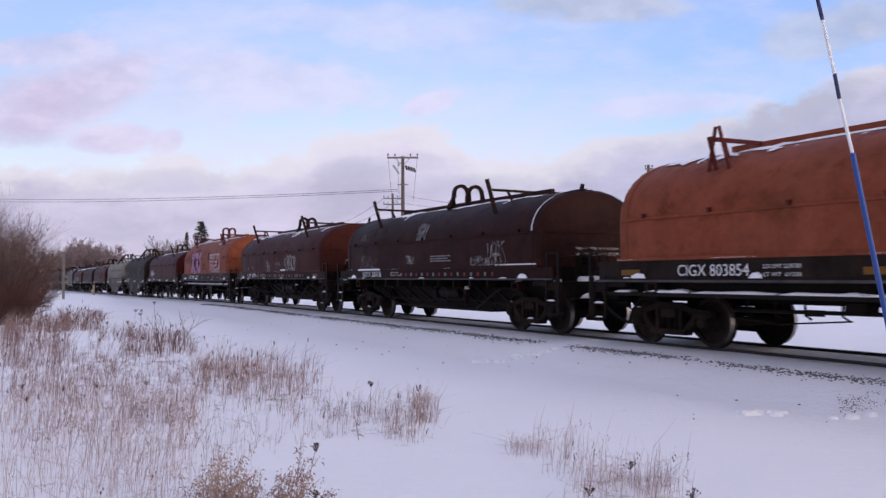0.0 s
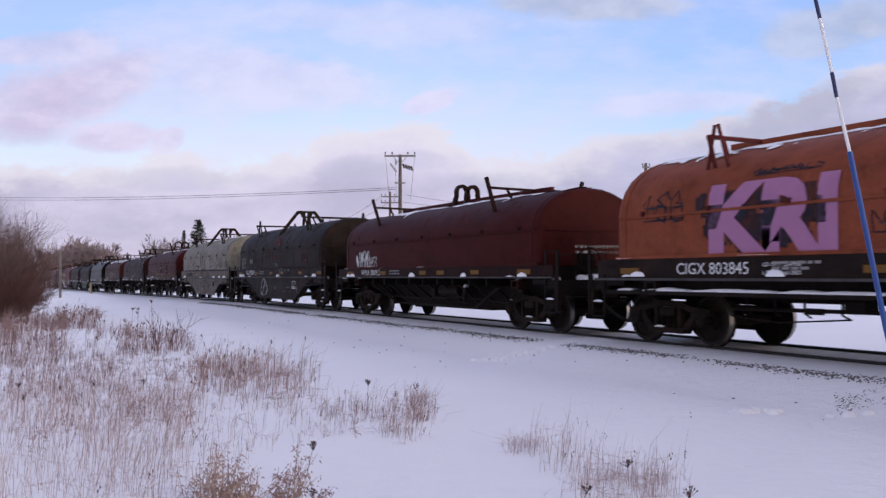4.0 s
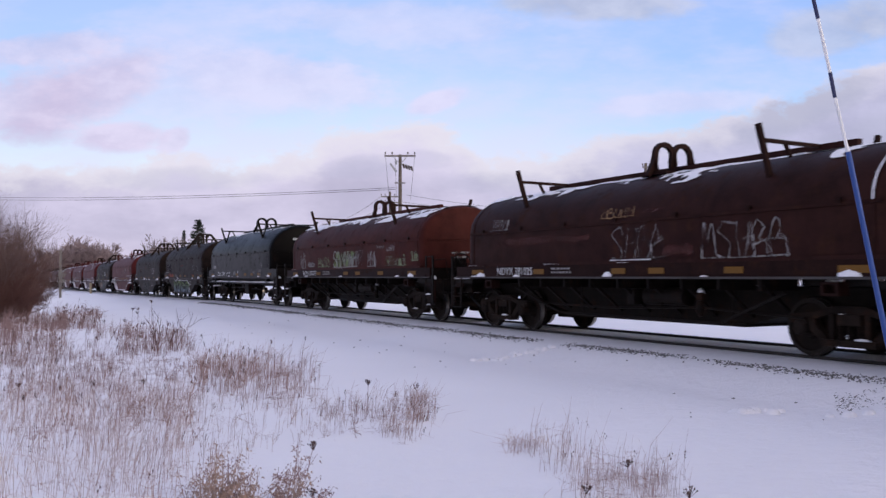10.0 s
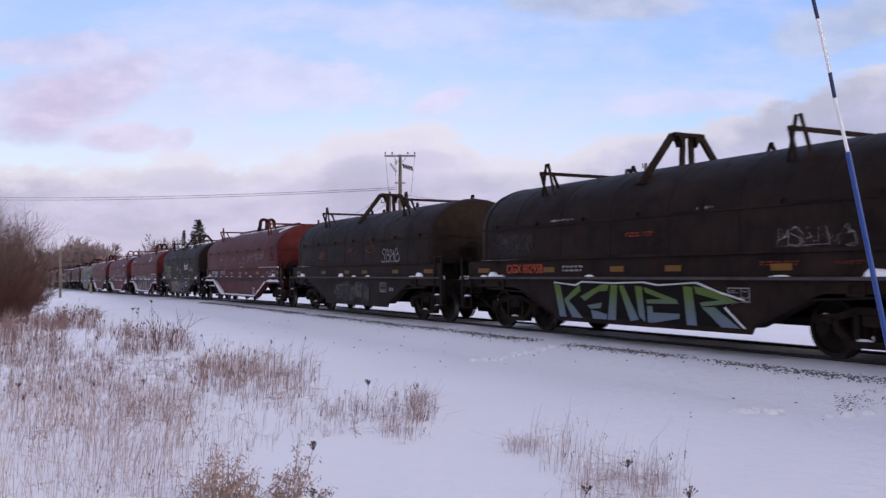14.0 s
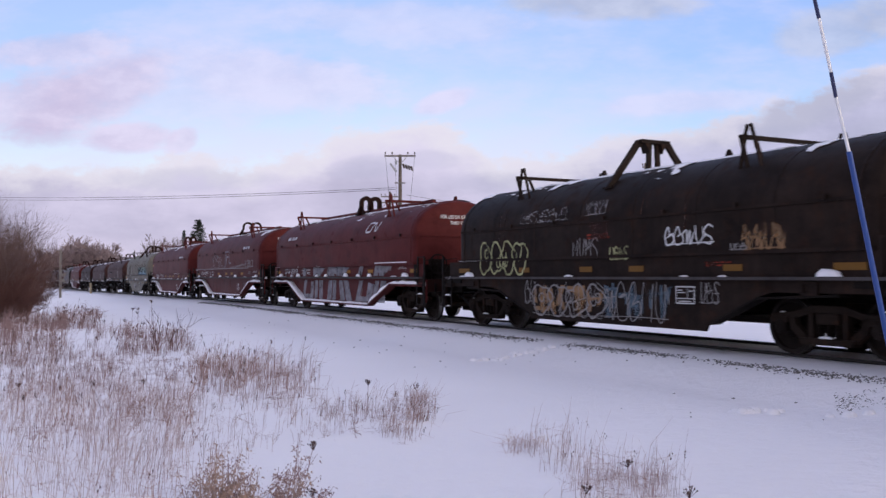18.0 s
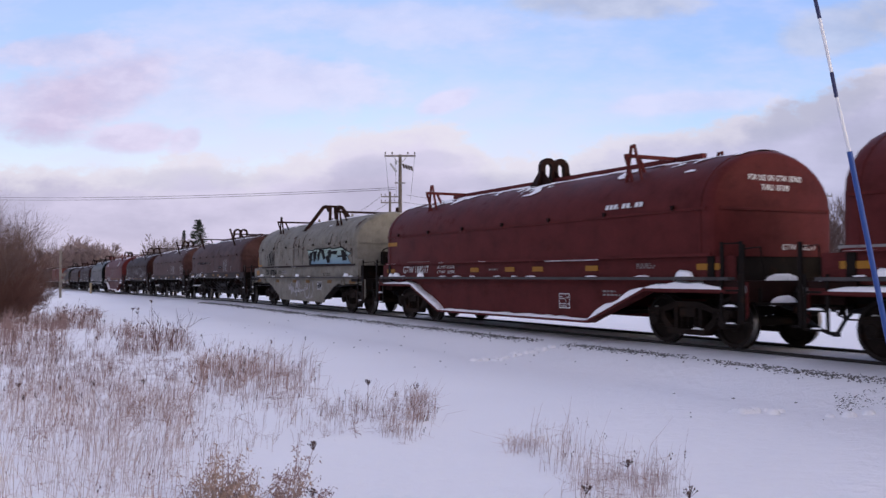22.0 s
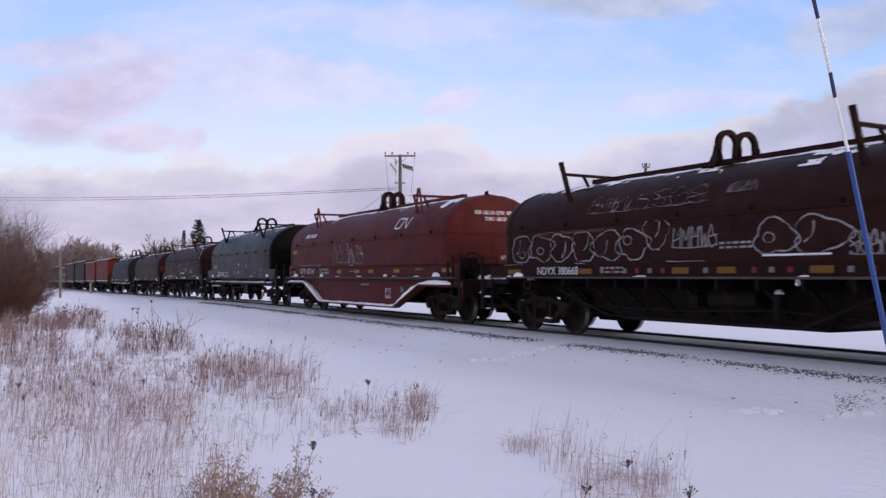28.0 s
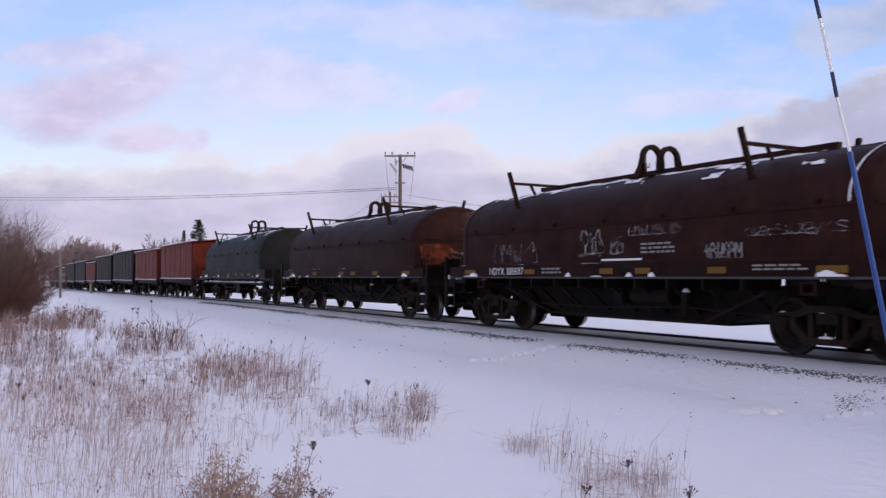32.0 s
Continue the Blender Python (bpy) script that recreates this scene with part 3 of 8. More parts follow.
def bands_bm(k, xs, w=0.05, t=0.012):
    """Arched seams over the hood."""
    bm = bmesh.new()
    for x in xs:
        a = [[bm.verts.new((x + dx, y, z)) for y, z in section(k, -t)] for dx in (-w / 2, w / 2)]
        for i in range(len(a[0]) - 1):
            bm.faces.new((a[0][i], a[0][i + 1], a[1][i + 1], a[1][i]))
        inner = [[bm.verts.new((x + dx, y, z)) for y, z in section(k, 0.0)] for dx in (-w / 2, w / 2)]
        for o, s in ((a[0], inner[0]), (inner[1], a[1])):
            for i in range(len(o) - 1):
                bm.faces.new((o[i], o[i + 1], s[i + 1], s[i]))
    return bm


def seam_bm(k):
    """The long lap where the curved top meets the side, and the foot rim, on both sides, with stacking lugs."""
    bm = bmesh.new()
    for sy in (-1, 1):
        box(bm, (0, sy * (k["W"] + 0.012), k["zs"] - 0.02), (2 * k["hl"] - 0.3, 0.024, 0.05))
    box(bm, (k["hl"] + 0.01, 0, k["zs"] - 0.02), (0.03, 2 * k["W"] - 0.3, 0.05))
    return bm


def foot_rim_bm(k, sy):
    bm = bmesh.new()
    box(bm, (0, sy * (k["W"] + 0.02), k["z0"] + 0.03), (2 * k["hl"] - 0.1, 0.04, 0.06))
    return bm


def lug_bm():
    bm = bmesh.new()
    box(bm, (0, 0.01, 0), (0.06, 0.05, 0.07))
    box(bm, (0, 0.0, 0.04), (0.10, 0.04, 0.02))
    return bm


def eye_bm():
    bm = bmesh.new()
    for sx in (-1, 1):
        beam(bm, (sx * 0.10, 0, -0.02), (0, 0, 0.17), 0.05, 0.05, (0, 1, 0))
    return bm


def rim_bm(k):
    bm = bmesh.new()
    x = k["hl"] - 0.30
    pts = [p for p in section(k, -0.02, 22) if p[0] < 0.05 and p[1] > k["zs"] - 0.25]
    a = [[bm.verts.new((x + dx, y, z)) for y, z in pts] for dx in (-0.022, 0.012)]
    for i in range(len(pts) - 1):
        bm.faces.new((a[0][i], a[0][i + 1], a[1][i + 1], a[1][i]))
    return bm


def ridge_bm(k):
    bm = bmesh.new()
    box(bm, (0, 0, k["zt"] + 0.10), (2 * k["post"] + 1.5, 0.12, 0.10))
    for i in range(9):
        x = -k["post"] - 0.6 + i * (2 * k["post"] + 1.2) / 8
        box(bm, (x, 0, k["zt"] + 0.025), (0.07, 0.09, 0.10))
    return bm


def strap(bm, pts, depth, thick, x=0.0):
    """A flat bar bent along points of the y-z plane."""
    prev = None
    n = len(pts)
    for i, (y, z) in enumerate(pts):
        q = Vector(pts[min(i + 1, n - 1)]) - Vector(pts[max(i - 1, 0)])
        q = Vector((-q.y, q.x)).normalized() * thick / 2
        row = [bm.verts.new((x + dx, y + k * q.x, z + k * q.y)) for dx, k in ((-depth / 2, -1), (depth / 2, -1), (depth / 2, 1), (-depth / 2, 1))]
        if prev:
            for j in range(4):
                bm.faces.new((prev[j], prev[(j + 1) % 4], row[(j + 1) % 4], row[j]))
        else:
            bm.faces.new(row[::-1])
        prev = row
    bm.faces.new(prev)


def loop_bm(k, top, depth, wide, sy):
    """One lifting loop: an arch on splayed legs."""
    bm = bmesh.new()
    zt, r, yc = k["zt"], wide / 2, wide * 0.53
    pts = [(0.03, zt - 0.03), (yc - r + 0.02, zt + top * 0.45)]
    pts += [(yc - r * math.cos(math.pi * i / 10), zt + top - r + r * math.sin(math.pi * i / 10)) for i in range(11)]
    pts += [(yc + r, zt + top * 0.45), (yc + r + (0.20 if wide > 0.4 else 0.12), zt - 0.06)]
    strap(bm, [(sy * y, z) for y, z in pts], 0.13 if wide < 0.4 else 0.10, depth)
    return bm


def gusset_bm(k, top, web):
    bm = bmesh.new()
    z = k["zt"] + 0.02
    prism(bm, [(-web, z), (-0.07, z + top * 0.55), (0.07, z + top * 0.55), (web, z)], -0.012, 0.012)
    return bm


def base_bm(k, wide):
    bm = bmesh.new()
    box(bm, (0, 0, k["zt"]), (0.85, wide * 2.5, 0.05))
    return bm


def lifting_loops(hood, k, kind, top, depth, wide, web, material):
    part("bracket_base", shared(("base", kind, wide), lambda: base_bm(k, wide), material), None, hood)
    for sy in (-1, 1):
        part("lifting_loop", shared(("loop", kind, wide, sy), lambda: loop_bm(k, top, depth, wide, sy), material), None, hood)
    for yc in (-wide * 1.1, 0.0, wide * 1.1):
        part("gusset", shared(("gusset", kind, wide), lambda: gusset_bm(k, top, web), material), None, hood).location.y = yc


def stool_leg_bm(k, sy):
    """A splayed leg of broad plate with its foot."""
    bm = bmesh.new()
    zt = k["zt"]
    beam(bm, (0, sy * 1.15, zt - 0.40), (0, sy * 0.38, zt + 0.58), 0.13, 0.075, (1, 0, 0))
    beam(bm, (0, sy * 0.40, zt + 0.545), (0, sy * 0.26, zt + 0.60), 0.13, 0.07, (1, 0, 0))
    box(bm, (0, sy * 1.15, zt - 0.40), (0.3, 0.12, 0.03))
    return bm


def stool_post_bm(k, sy):
    """A short inner post with its curved web."""
    bm = bmesh.new()
    zt = k["zt"]
    beam(bm, (0, sy * 0.13, zt - 0.04), (0, sy * 0.10, zt + 0.58), 0.10, 0.07, (1, 0, 0))
    a = [(sy * 0.14, zt + 0.56), (sy * 0.30, zt + 0.56), (sy * 0.22, zt + 0.47), (sy * 0.18, zt + 0.36)]
    f = [[bm.verts.new((x, y, z)) for y, z in a] for x in (-0.11, 0.11)]
    bm.faces.new(f[0]), bm.faces.new(f[1][::-1])
    for i in range(4):
        bm.faces.new((f[0][i], f[0][(i + 1) % 4], f[1][(i + 1) % 4], f[1][i]))
    return bm


def stool_top_bm(k):
    bm = bmesh.new()
    box(bm, (0, 0, k["zt"] + 0.60), (0.22, 0.76, 0.07))
    return bm


def lifting_stool(hood, k, kind, material):
    pieces = [part("stool_top", shared(("stool_top", kind), lambda: stool_top_bm(k), material), None, hood)]
    for sy in (-1, 1):
        pieces.append(part("stool_leg", shared(("stool_leg", kind, sy), lambda: stool_leg_bm(k, sy), material), None, hood))
        pieces.append(part("stool_post", shared(("stool_post", kind, sy), lambda: stool_post_bm(k, sy), material), None, hood))
    for ob in pieces:
        ob.location.x = -0.25


def guide_bm(k, x, style):
    """A guide frame across the hood: a post or an inverted V at each side, and a cross bar."""
    bm = bmesh.new()
    zt = k["zt"]
    for sy in (-1, 1):
        if style == "slant":
            lift = 0.30 if k["post"] == 3.55 else 0.40
            beam(bm, (x, sy * 1.18, zt - 0.50), (x, sy * (1.18 + 0.30 * (lift + 0.5)), zt + lift), 0.075, 0.085, (1, 0, 0))
            box(bm, (x, sy * 1.16, zt - 0.52), (0.16, 0.12, 0.16))
            beam(bm, (x, sy * 1.36, zt + 0.14), (x, 0, zt + 0.12), 0.06, 0.07, (1, 0, 0))
            beam(bm, (x, sy * 0.85, zt + 0.12), (x, sy * 0.72, zt - 0.10), 0.05, 0.05, (1, 0, 0))
            if k["post"] == 3.55:
                beam(bm, (x, sy * 1.18, zt - 0.48), (x, sy * 0.98, zt + 0.12), 0.06, 0.06, (1, 0, 0))
        else:
            for dx in (-0.26, 0.26):
                beam(bm, (x + dx * 0.15, sy * 1.15, zt + 0.34), (x + dx, sy * 1.12, zt - 0.48), 0.04, 0.05, (0, 1, 0))
            beam(bm, (x - 0.05, sy * 1.30, zt + 0.12), (x - 0.05, 0, zt + 0.12), 0.07, 0.08, (1, 0, 0))
            beam(bm, (x - 0.05, sy * 1.28, zt + 0.10), (x - 0.08, sy * 1.10, zt - 0.42), 0.05, 0.06, (1, 0, 0))
            beam(bm, (x - 0.05, sy * 0.95, zt + 0.10), (x - 0.08, sy * 0.80, zt - 0.18), 0.05, 0.05, (1, 0, 0))
    return bm


def hood_snow_bm(k, seed, amount):
    """Ragged patches of snow on the top of the hood."""
    rng = random.Random(seed)
    bm = bmesh.new()
    nx, na = 340, 34
    a0, a1 = radians(40), radians(108)
    grid = {}

    def vert(i, j):
        if (i, j) not in grid:
            x = -k["hl"] + 0.12 + (2 * k["hl"] - 0.24) * i / nx
            a = math.pi - (a0 + (a1 - a0) * j / na) + 0.006 * noise.noise((x * 6, j * 0.4, seed))
            r = 0.016 + 0.008 * noise.noise((x * 3, j * 0.4, seed + 2.0))
            grid[i, j] = bm.verts.new((x, (k["W"] + r) * math.cos(a), k["zs"] + (k["zt"] - k["zs"] + r) * math.sin(a)))
        return grid[i, j]

    for i in range(nx):
        for j in range(na):
            x = 2 * k["hl"] * i / nx
            t = j / na
            v = noise.fractal((x * 0.75, t * 2.2, seed * 3.7), 0.7, 2.0, 4) + 0.35 * noise.noise((x * 3.4, t * 5, seed)) + 0.2 * noise.noise((x * 11, t * 16, seed)) - 1.7 * abs(t - 0.7) + amount + 0.12
            if v > 0.0:
                bm.faces.new((vert(i, j), vert(i + 1, j), vert(i + 1, j + 1), vert(i, j + 1)))
    for _ in range(2):      # round off the ragged rim
        bmesh.ops.smooth_vert(bm, verts=[v for v in bm.verts if v.is_boundary], factor=0.5, use_axis_x=True, use_axis_y=True, use_axis_z=True)
    return bm


def mound(bm, x, y, z, lx, ly, h, rng):
    """A small heap of snow."""
    rings = []
    for f, zz in ((1.0, 0.0), (0.82, 0.55), (0.45, 0.92)):
        rings.append([bm.verts.new((x + lx / 2 * f * math.cos(a) * rng.uniform(0.85, 1.12), y + ly / 2 * f * math.sin(a), z + h * zz * rng.uniform(0.85, 1.1))) for a in [2 * math.pi * i / 9 for i in range(9)]])
    for r0, r1 in zip(rings[:-1], rings[1:]):
        for i in range(9):
            bm.faces.new((r0[i], r0[(i + 1) % 9], r1[(i + 1) % 9], r1[i]))
    bm.faces.new(rings[-1])


def heap_bm(n, lx, ly, h):
    bm = bmesh.new()
    mound(bm, 0, 0, 0, lx, ly, h, random.Random(n))
    return bm


def ledge_snow(car, k, seed, z, y, gap):
    """Heaps of snow here and there along the ledge."""
    rng = random.Random(seed + 400)
    x = -k["hl"] + 0.2
    while x < k["hl"] - 0.3:
        n = rng.choice((0, 1, 2, 3, 4, 4, 5, 5))
        lx, h = ((0.38, 0.12), (0.30, 0.10), (0.20, 0.08), (0.30, 0.04), (0.22, 0.025), (0.40, 0.025))[n]
        part("snow_lump", shared(("heap", n), lambda: heap_bm(n, lx, 0.13, h), SNOW_TOP, 60), None, car).location = (x + lx / 2, y, z)
        x += lx + rng.uniform(0.4, gap)
    for sx in (-1, 1):
        part("snow_lump", shared(("heap", 9), lambda: heap_bm(9, 0.5, 0.14, 0.12), SNOW_TOP, 60), None, car).location = (sx * (k["tc"] + 0.35), y + 0.01, z)


def running_snow(car, k, seed):
    """Bits of snow caught on the corner platforms, the steps and the trucks."""
    rng = random.Random(seed + 900)
    for sx in (-1, 1):
        x = sx * (k["L"] / 2 - 0.85)
        spots = [(x + sx * 0.1, -0.75, 1.178, 0), (x, -0.2, 1.178, 1), (x - sx * 0.05, -1.30, 1.178, 1), (sx * k["tc"], -1.36, 1.173, 3), (x, -1.5, 0.752, 3), (x, -1.5, 0.472, 4), (sx * k["tc"] + rng.uniform(-0.25, 0.25), -1.05, 0.298, 3), (sx * k["tc"] + 0.889, -1.02, 0.614, 4), (sx * k["tc"] - 0.889, -1.02, 0.614, 2)]
        for px, py, pz, lx, ly, h in ((sx * (k["hl"] + 0.36), -0.25, 1.178, 0.30, 0.8, 0.12), (sx * (k["L"] / 2 - 0.44), -0.72, 0.818, 0.16, 0.62, 0.12), (sx * (k["L"] / 2 - 0.06), -0.02, 0.995, 0.2, 0.26, 0.05)):
            if rng.random() < 0.75:
                part("snow_bit", shared(("bank", ly), lambda: heap_bm(int(ly * 10), lx, ly, h), SNOW_TOP, 60), None, car).location = (px, py, pz)
        for px, py, pz, n in spots:
            if rng.random() < 0.7:
                lx, h = ((0.38, 0.12), (0.30, 0.10), (0.20, 0.08), (0.30, 0.04), (0.22, 0.025))[n]
                part("snow_bit", shared(("bit", n), lambda: heap_bm(n, lx, 0.09, h), SNOW_TOP, 60), None, car).location = (px, py, pz)


def strip_bm(x0, z0, x1, z1, y0, y1, h, seed):
    """A band of snow lying along a flange from one point to another."""
    rng = random.Random(seed)
    bm = bmesh.new()
    n = max(4, int(math.hypot(x1 - x0, z1 - z0) / 0.25))
    prev = None
    for i in range(n + 1):
        t = i / n
        x, z = x0 + (x1 - x0) * t, z0 + (z1 - z0) * t
        hh = h * rng.uniform(0.55, 1.2) * (0.4 if i in (0, n) else 1)
        row = [bm.verts.new((x, y0, z)), bm.verts.new((x, y0 + 0.02, z + hh * 0.8)), bm.verts.new((x, (y0 + y1) / 2, z + hh)), bm.verts.new((x, y1, z + hh * 0.9))]
        if prev:
            for a in range(3):
                bm.faces.new((prev[a], row[a], row[a + 1], prev[a + 1]))
        prev = row
    return bm


# -- running gear --
def wheelset_bm():
    bm = bmesh.new()
    R = 0.457
    for sy in (-1, 1):
        prof = [(0.10, 0.66), (0.13, 0.66), (0.16, 0.70), (0.36, 0.735), (0.385, 0.70), (R + 0.028, 0.70), (R + 0.028, 0.715), (R, 0.735), (R - 0.006, 0.835), (0.385, 0.84), (0.37, 0.79), (0.18, 0.765), (0.15, 0.85), (0.11, 0.86)]
        rows = lathe(bm, [(r, sy * a) for r, a in prof], seg=32, centre=(0, 0, 0))
        for f in rows[7]:
            f.material_index = 1
        for f in rows[8]:
            f.material_index = 2
    tube(bm, (0, -0.66, 0), (0, 0.66, 0), 0.085, None, 12)
    for sy in (-1, 1):
        tube(bm, (0, sy * 0.85, 0), (0, sy * 1.08, 0), 0.11, None, 14)
        tube(bm, (0, sy * 1.08, 0), (0, sy * 1.12, 0), 0.125, 0.10, 14)
        for i in range(3):
            a = 2.094 * i
            tube(bm, (0.06 * math.cos(a), sy * 1.12, 0.06 * math.sin(a)), (0.06 * math.cos(a), sy * 1.135, 0.06 * math.sin(a)), 0.018, None, 6)
    return bm


def side_frame_bm(sy):
    bm = bmesh.new()
    y0, y1 = sy * 0.93, sy * 1.07
    for sx in (-1, 1):
        X = lambda v: sx * v
        prism(bm, [(X(0.0), 0.80), (X(0.30), 0.80), (X(0.62), 0.70), (X(1.08), 0.66), (X(1.10), 0.56), (X(0.72), 0.56), (X(0.62), 0.60), (X(0.30), 0.69), (X(0.0), 0.69)], y0, y1)
        prism(bm, [(X(0.74), 0.64), (X(0.70), 0.42), (X(0.48), 0.24), (X(0.40), 0.24), (X(0.40), 0.33), (X(0.60), 0.50), (X(0.64), 0.64)], y0, y1)
        prism(bm, [(X(0.36), 0.70), (X(0.36), 0.24), (X(0.27), 0.24), (X(0.27), 0.70)], y0, y1)
        box(bm, (X(0.889), sy * 1.0, 0.57), (0.30, 0.2, 0.09))
    prism(bm, [(-0.5, 0.30), (0.5, 0.30), (0.46, 0.20), (-0.46, 0.20)], sy * 0.90, sy * 1.12)
    return bm


def spring_bm():
    """One coil spring, its turns stacked."""
    bm = bmesh.new()
    lathe(bm, [(0.05, 0.30)] + [(0.05 + 0.027 * (i % 2), 0.30 + 0.0115 * i) for i in range(21)], seg=10)
    bmesh.ops.rotate(bm, verts=bm.verts, cent=(0, 0, 0), matrix=Matrix.Rotation(radians(90), 3, "X"))
    return bm


def bolster_bm():
    bm = bmesh.new()
    box(bm, (0, 0, 0.60), (0.40, 2.16, 0.16))
    box(bm, (0, 0, 0.74), (0.36, 0.9, 0.18))
    box(bm, (0, 0, 0.87), (0.30, 0.4, 0.12))
    for x in (-0.42, 0.42):
        tube(bm, (x, -0.75, 0.40), (x, 0.75, 0.40), 0.05, None, 8)
        for sy in (-1, 1):
            box(bm, (x * 1.03, sy * 0.77, 0.43), (0.09, 0.1, 0.34))
    return bm


def truck(car, x):
    body = part("truck", shared(("truck",), bolster_bm, TRUCK), None, car)
    body.location.x = x
    for sy in (-1, 1):
        part("side_frame", shared(("side_frame", sy), lambda: side_frame_bm(sy), TRUCK), None, body)
    for sy in (-1, 1):
        for dx in (-0.17, 0.0, 0.17):
            part("spring", shared(("spring",), spring_bm, TRUCK), None, body).location = (dx, sy, 0)
    for dx in (-0.889, 0.889):
        k = ("wheelset",)
        if k not in CACHE:
            CACHE[k] = mesh("wheelset", wheelset_bm(), [WHEEL, TREAD, WHEEL_FACE], 35)
        w = part("wheelset", CACHE[k], None, body)
        w.location = (dx, 0, 0.457)
        WHEELS[dx].append(w)
    return body


# -- frame and ends --
def coupler_bm(sx, L):
    bm = bmesh.new()
    e = sx * (L / 2)
    box(bm, (e - sx * 0.40, 0, 0.86), (0.6, 0.14, 0.16))
    box(bm, (e - sx * 0.30, 0, 1.0), (0.06, 0.10, 0.18))
    prism(bm, [(e - sx * 0.14, 0.72), (e + sx * 0.06, 0.72), (e + sx * 0.06, 1.0), (e - sx * 0.14, 1.0)], -0.16, 0.14)
    box(bm, (e - sx * 0.70, 0, 0.86), (0.35, 0.4, 0.34))
    return bm


def hose_bm(sx, L):
    bm = bmesh.new()
    e = sx * L / 2
    pts = [(e - sx * (0.62 - 0.62 * t), -0.32 + 0.30 * t * t, 0.72 - 0.42 * math.sin(math.pi * 0.5 * t ** 1.4)) for t in [i / 8 for i in range(9)]]
    path_tube(bm, pts, 0.032)
    box(bm, (pts[-1][0], pts[-1][1], pts[-1][2]), (0.12, 0.07, 0.08))
    tube(bm, (e - sx * 0.62, -0.32, 0.70), (e - sx * 0.95, -0.32, 0.78), 0.035, None, 8)
    return bm


def lever_bm(sx, L):
    """The uncoupling rod and the hanging chain."""
    bm = bmesh.new()
    e = sx * L / 2
    path_tube(bm, [(e - sx * 0.70, -1.48, 0.62), (e - sx * 0.62, -1.44, 0.86), (e - sx * 0.5, -0.35, 0.90), (e - sx * 0.1, -0.08, 0.98)], 0.016)
    return bm


def steps_bm(sx, L, sy):
    """Side steps hung at a corner, with the uprights of a short ladder."""
    bm = bmesh.new()
    x0 = sx * (L / 2 - 0.85)
    y = sy * 1.5
    for dx in (-0.2, 0.2):
        box(bm, (x0 + dx, y, 0.86), (0.05, 0.025, 0.85))
    for z in (0.46, 0.74, 1.02):
        box(bm, (x0, y, z), (0.42, 0.05, 0.03))
    return bm


def rails_bm(sx, L, hl, sy):
    """The bent grab iron that stands on a corner of the end platform."""
    bm = bmesh.new()
    x0, x1 = sx * (L / 2 - 0.64), sx * (L / 2 - 1.06)
    for x in (x0, x1):
        box(bm, (x, sy * 1.47, 1.48), (0.065, 0.035, 0.70))
    path_tube(bm, [(x0, sy * 1.47, 1.80), (x1, sy * 1.47, 1.80)], 0.013)
    return bm


def end_post_bm(sx, L, sy):
    """An upright bar at the outer corner of the end platform, down to the lowest step."""
    bm = bmesh.new()
    low = 0.48 if sy < 0 else 1.1
    box(bm, (sx * (L / 2 - 0.57), sy * 1.50 if sy < 0 else 0.95, (1.78 + low) / 2), (0.07, 0.04, 1.78 - low))
    if sy < 0:
        box(bm, (sx * (L / 2 - 0.50), -1.50, 0.49), (0.18, 0.05, 0.03))
        path_tube(bm, [(sx * (L / 2 - 0.57), -1.50, 1.70), (sx * (L / 2 - 0.57), -1.10, 1.74), (sx * (L / 2 - 0.57), -1.02, 1.16)], 0.014)
    return bm


def draft_gear_bm(sx, L):
    """Brake pipe, striker casting and brackets round the coupler's shank."""
    bm = bmesh.new()
    e = sx * L / 2
    box(bm, (e - sx * 0.50, 0, 0.90), (0.14, 0.62, 0.42))
    box(bm, (e - sx * 0.46, 0.0, 0.68), (0.30, 0.30, 0.05))
    tube(bm, (e - sx * 0.62, 0.42, 0.74), (e - sx * 0.10, 0.30, 0.70), 0.03, None, 8)
    for y in (-0.45, 0.45):
        box(bm, (e - sx * 0.44, y, 0.82), (0.06, 0.05, 0.36))
    path_tube(bm, [(e - sx * 0.16, -0.14, 0.98), (e - sx * 0.12, -0.20, 0.80), (e - sx * 0.20, -0.22, 0.62), (e - sx * 0.36, -0.30, 0.60)], 0.014)
    return bm


def corner_plate_bm(sx, L, sy):
    """The painted plate that closes a corner below the platform."""
    bm = bmesh.new()
    x = sx * (L / 2 - 0.60)
    prism(bm, [(x - 0.09, 1.16), (x + 0.09, 1.16), (x + 0.09, 0.62), (x + 0.03, 0.52), (x - 0.03, 0.52), (x - 0.09, 0.62)], sy * 1.44, sy * 1.48)
    box(bm, (sx * (L / 2 - 0.86), sy * 1.46, 1.07), (0.5, 0.03, 0.19))
    return bm


def jack_pad_bm():
    """A lifting pad: a stub box with an eye in its face."""
    bm = bmesh.new()
    for dx in (-0.13, 0.13):
        box(bm, (dx, 0, 0), (0.05, 0.24, 0.21))
    for dz in (-0.085, 0.085):
        box(bm, (0, 0, dz), (0.21, 0.24, 0.04))
    box(bm, (0, 0.06, 0), (0.21, 0.06, 0.13))
    return bm


def badge_bm():
    bm = bmesh.new()
    tube(bm, (0, -0.006, 0), (0, 0.006, 0), 0.095, None, 20)
    return bm


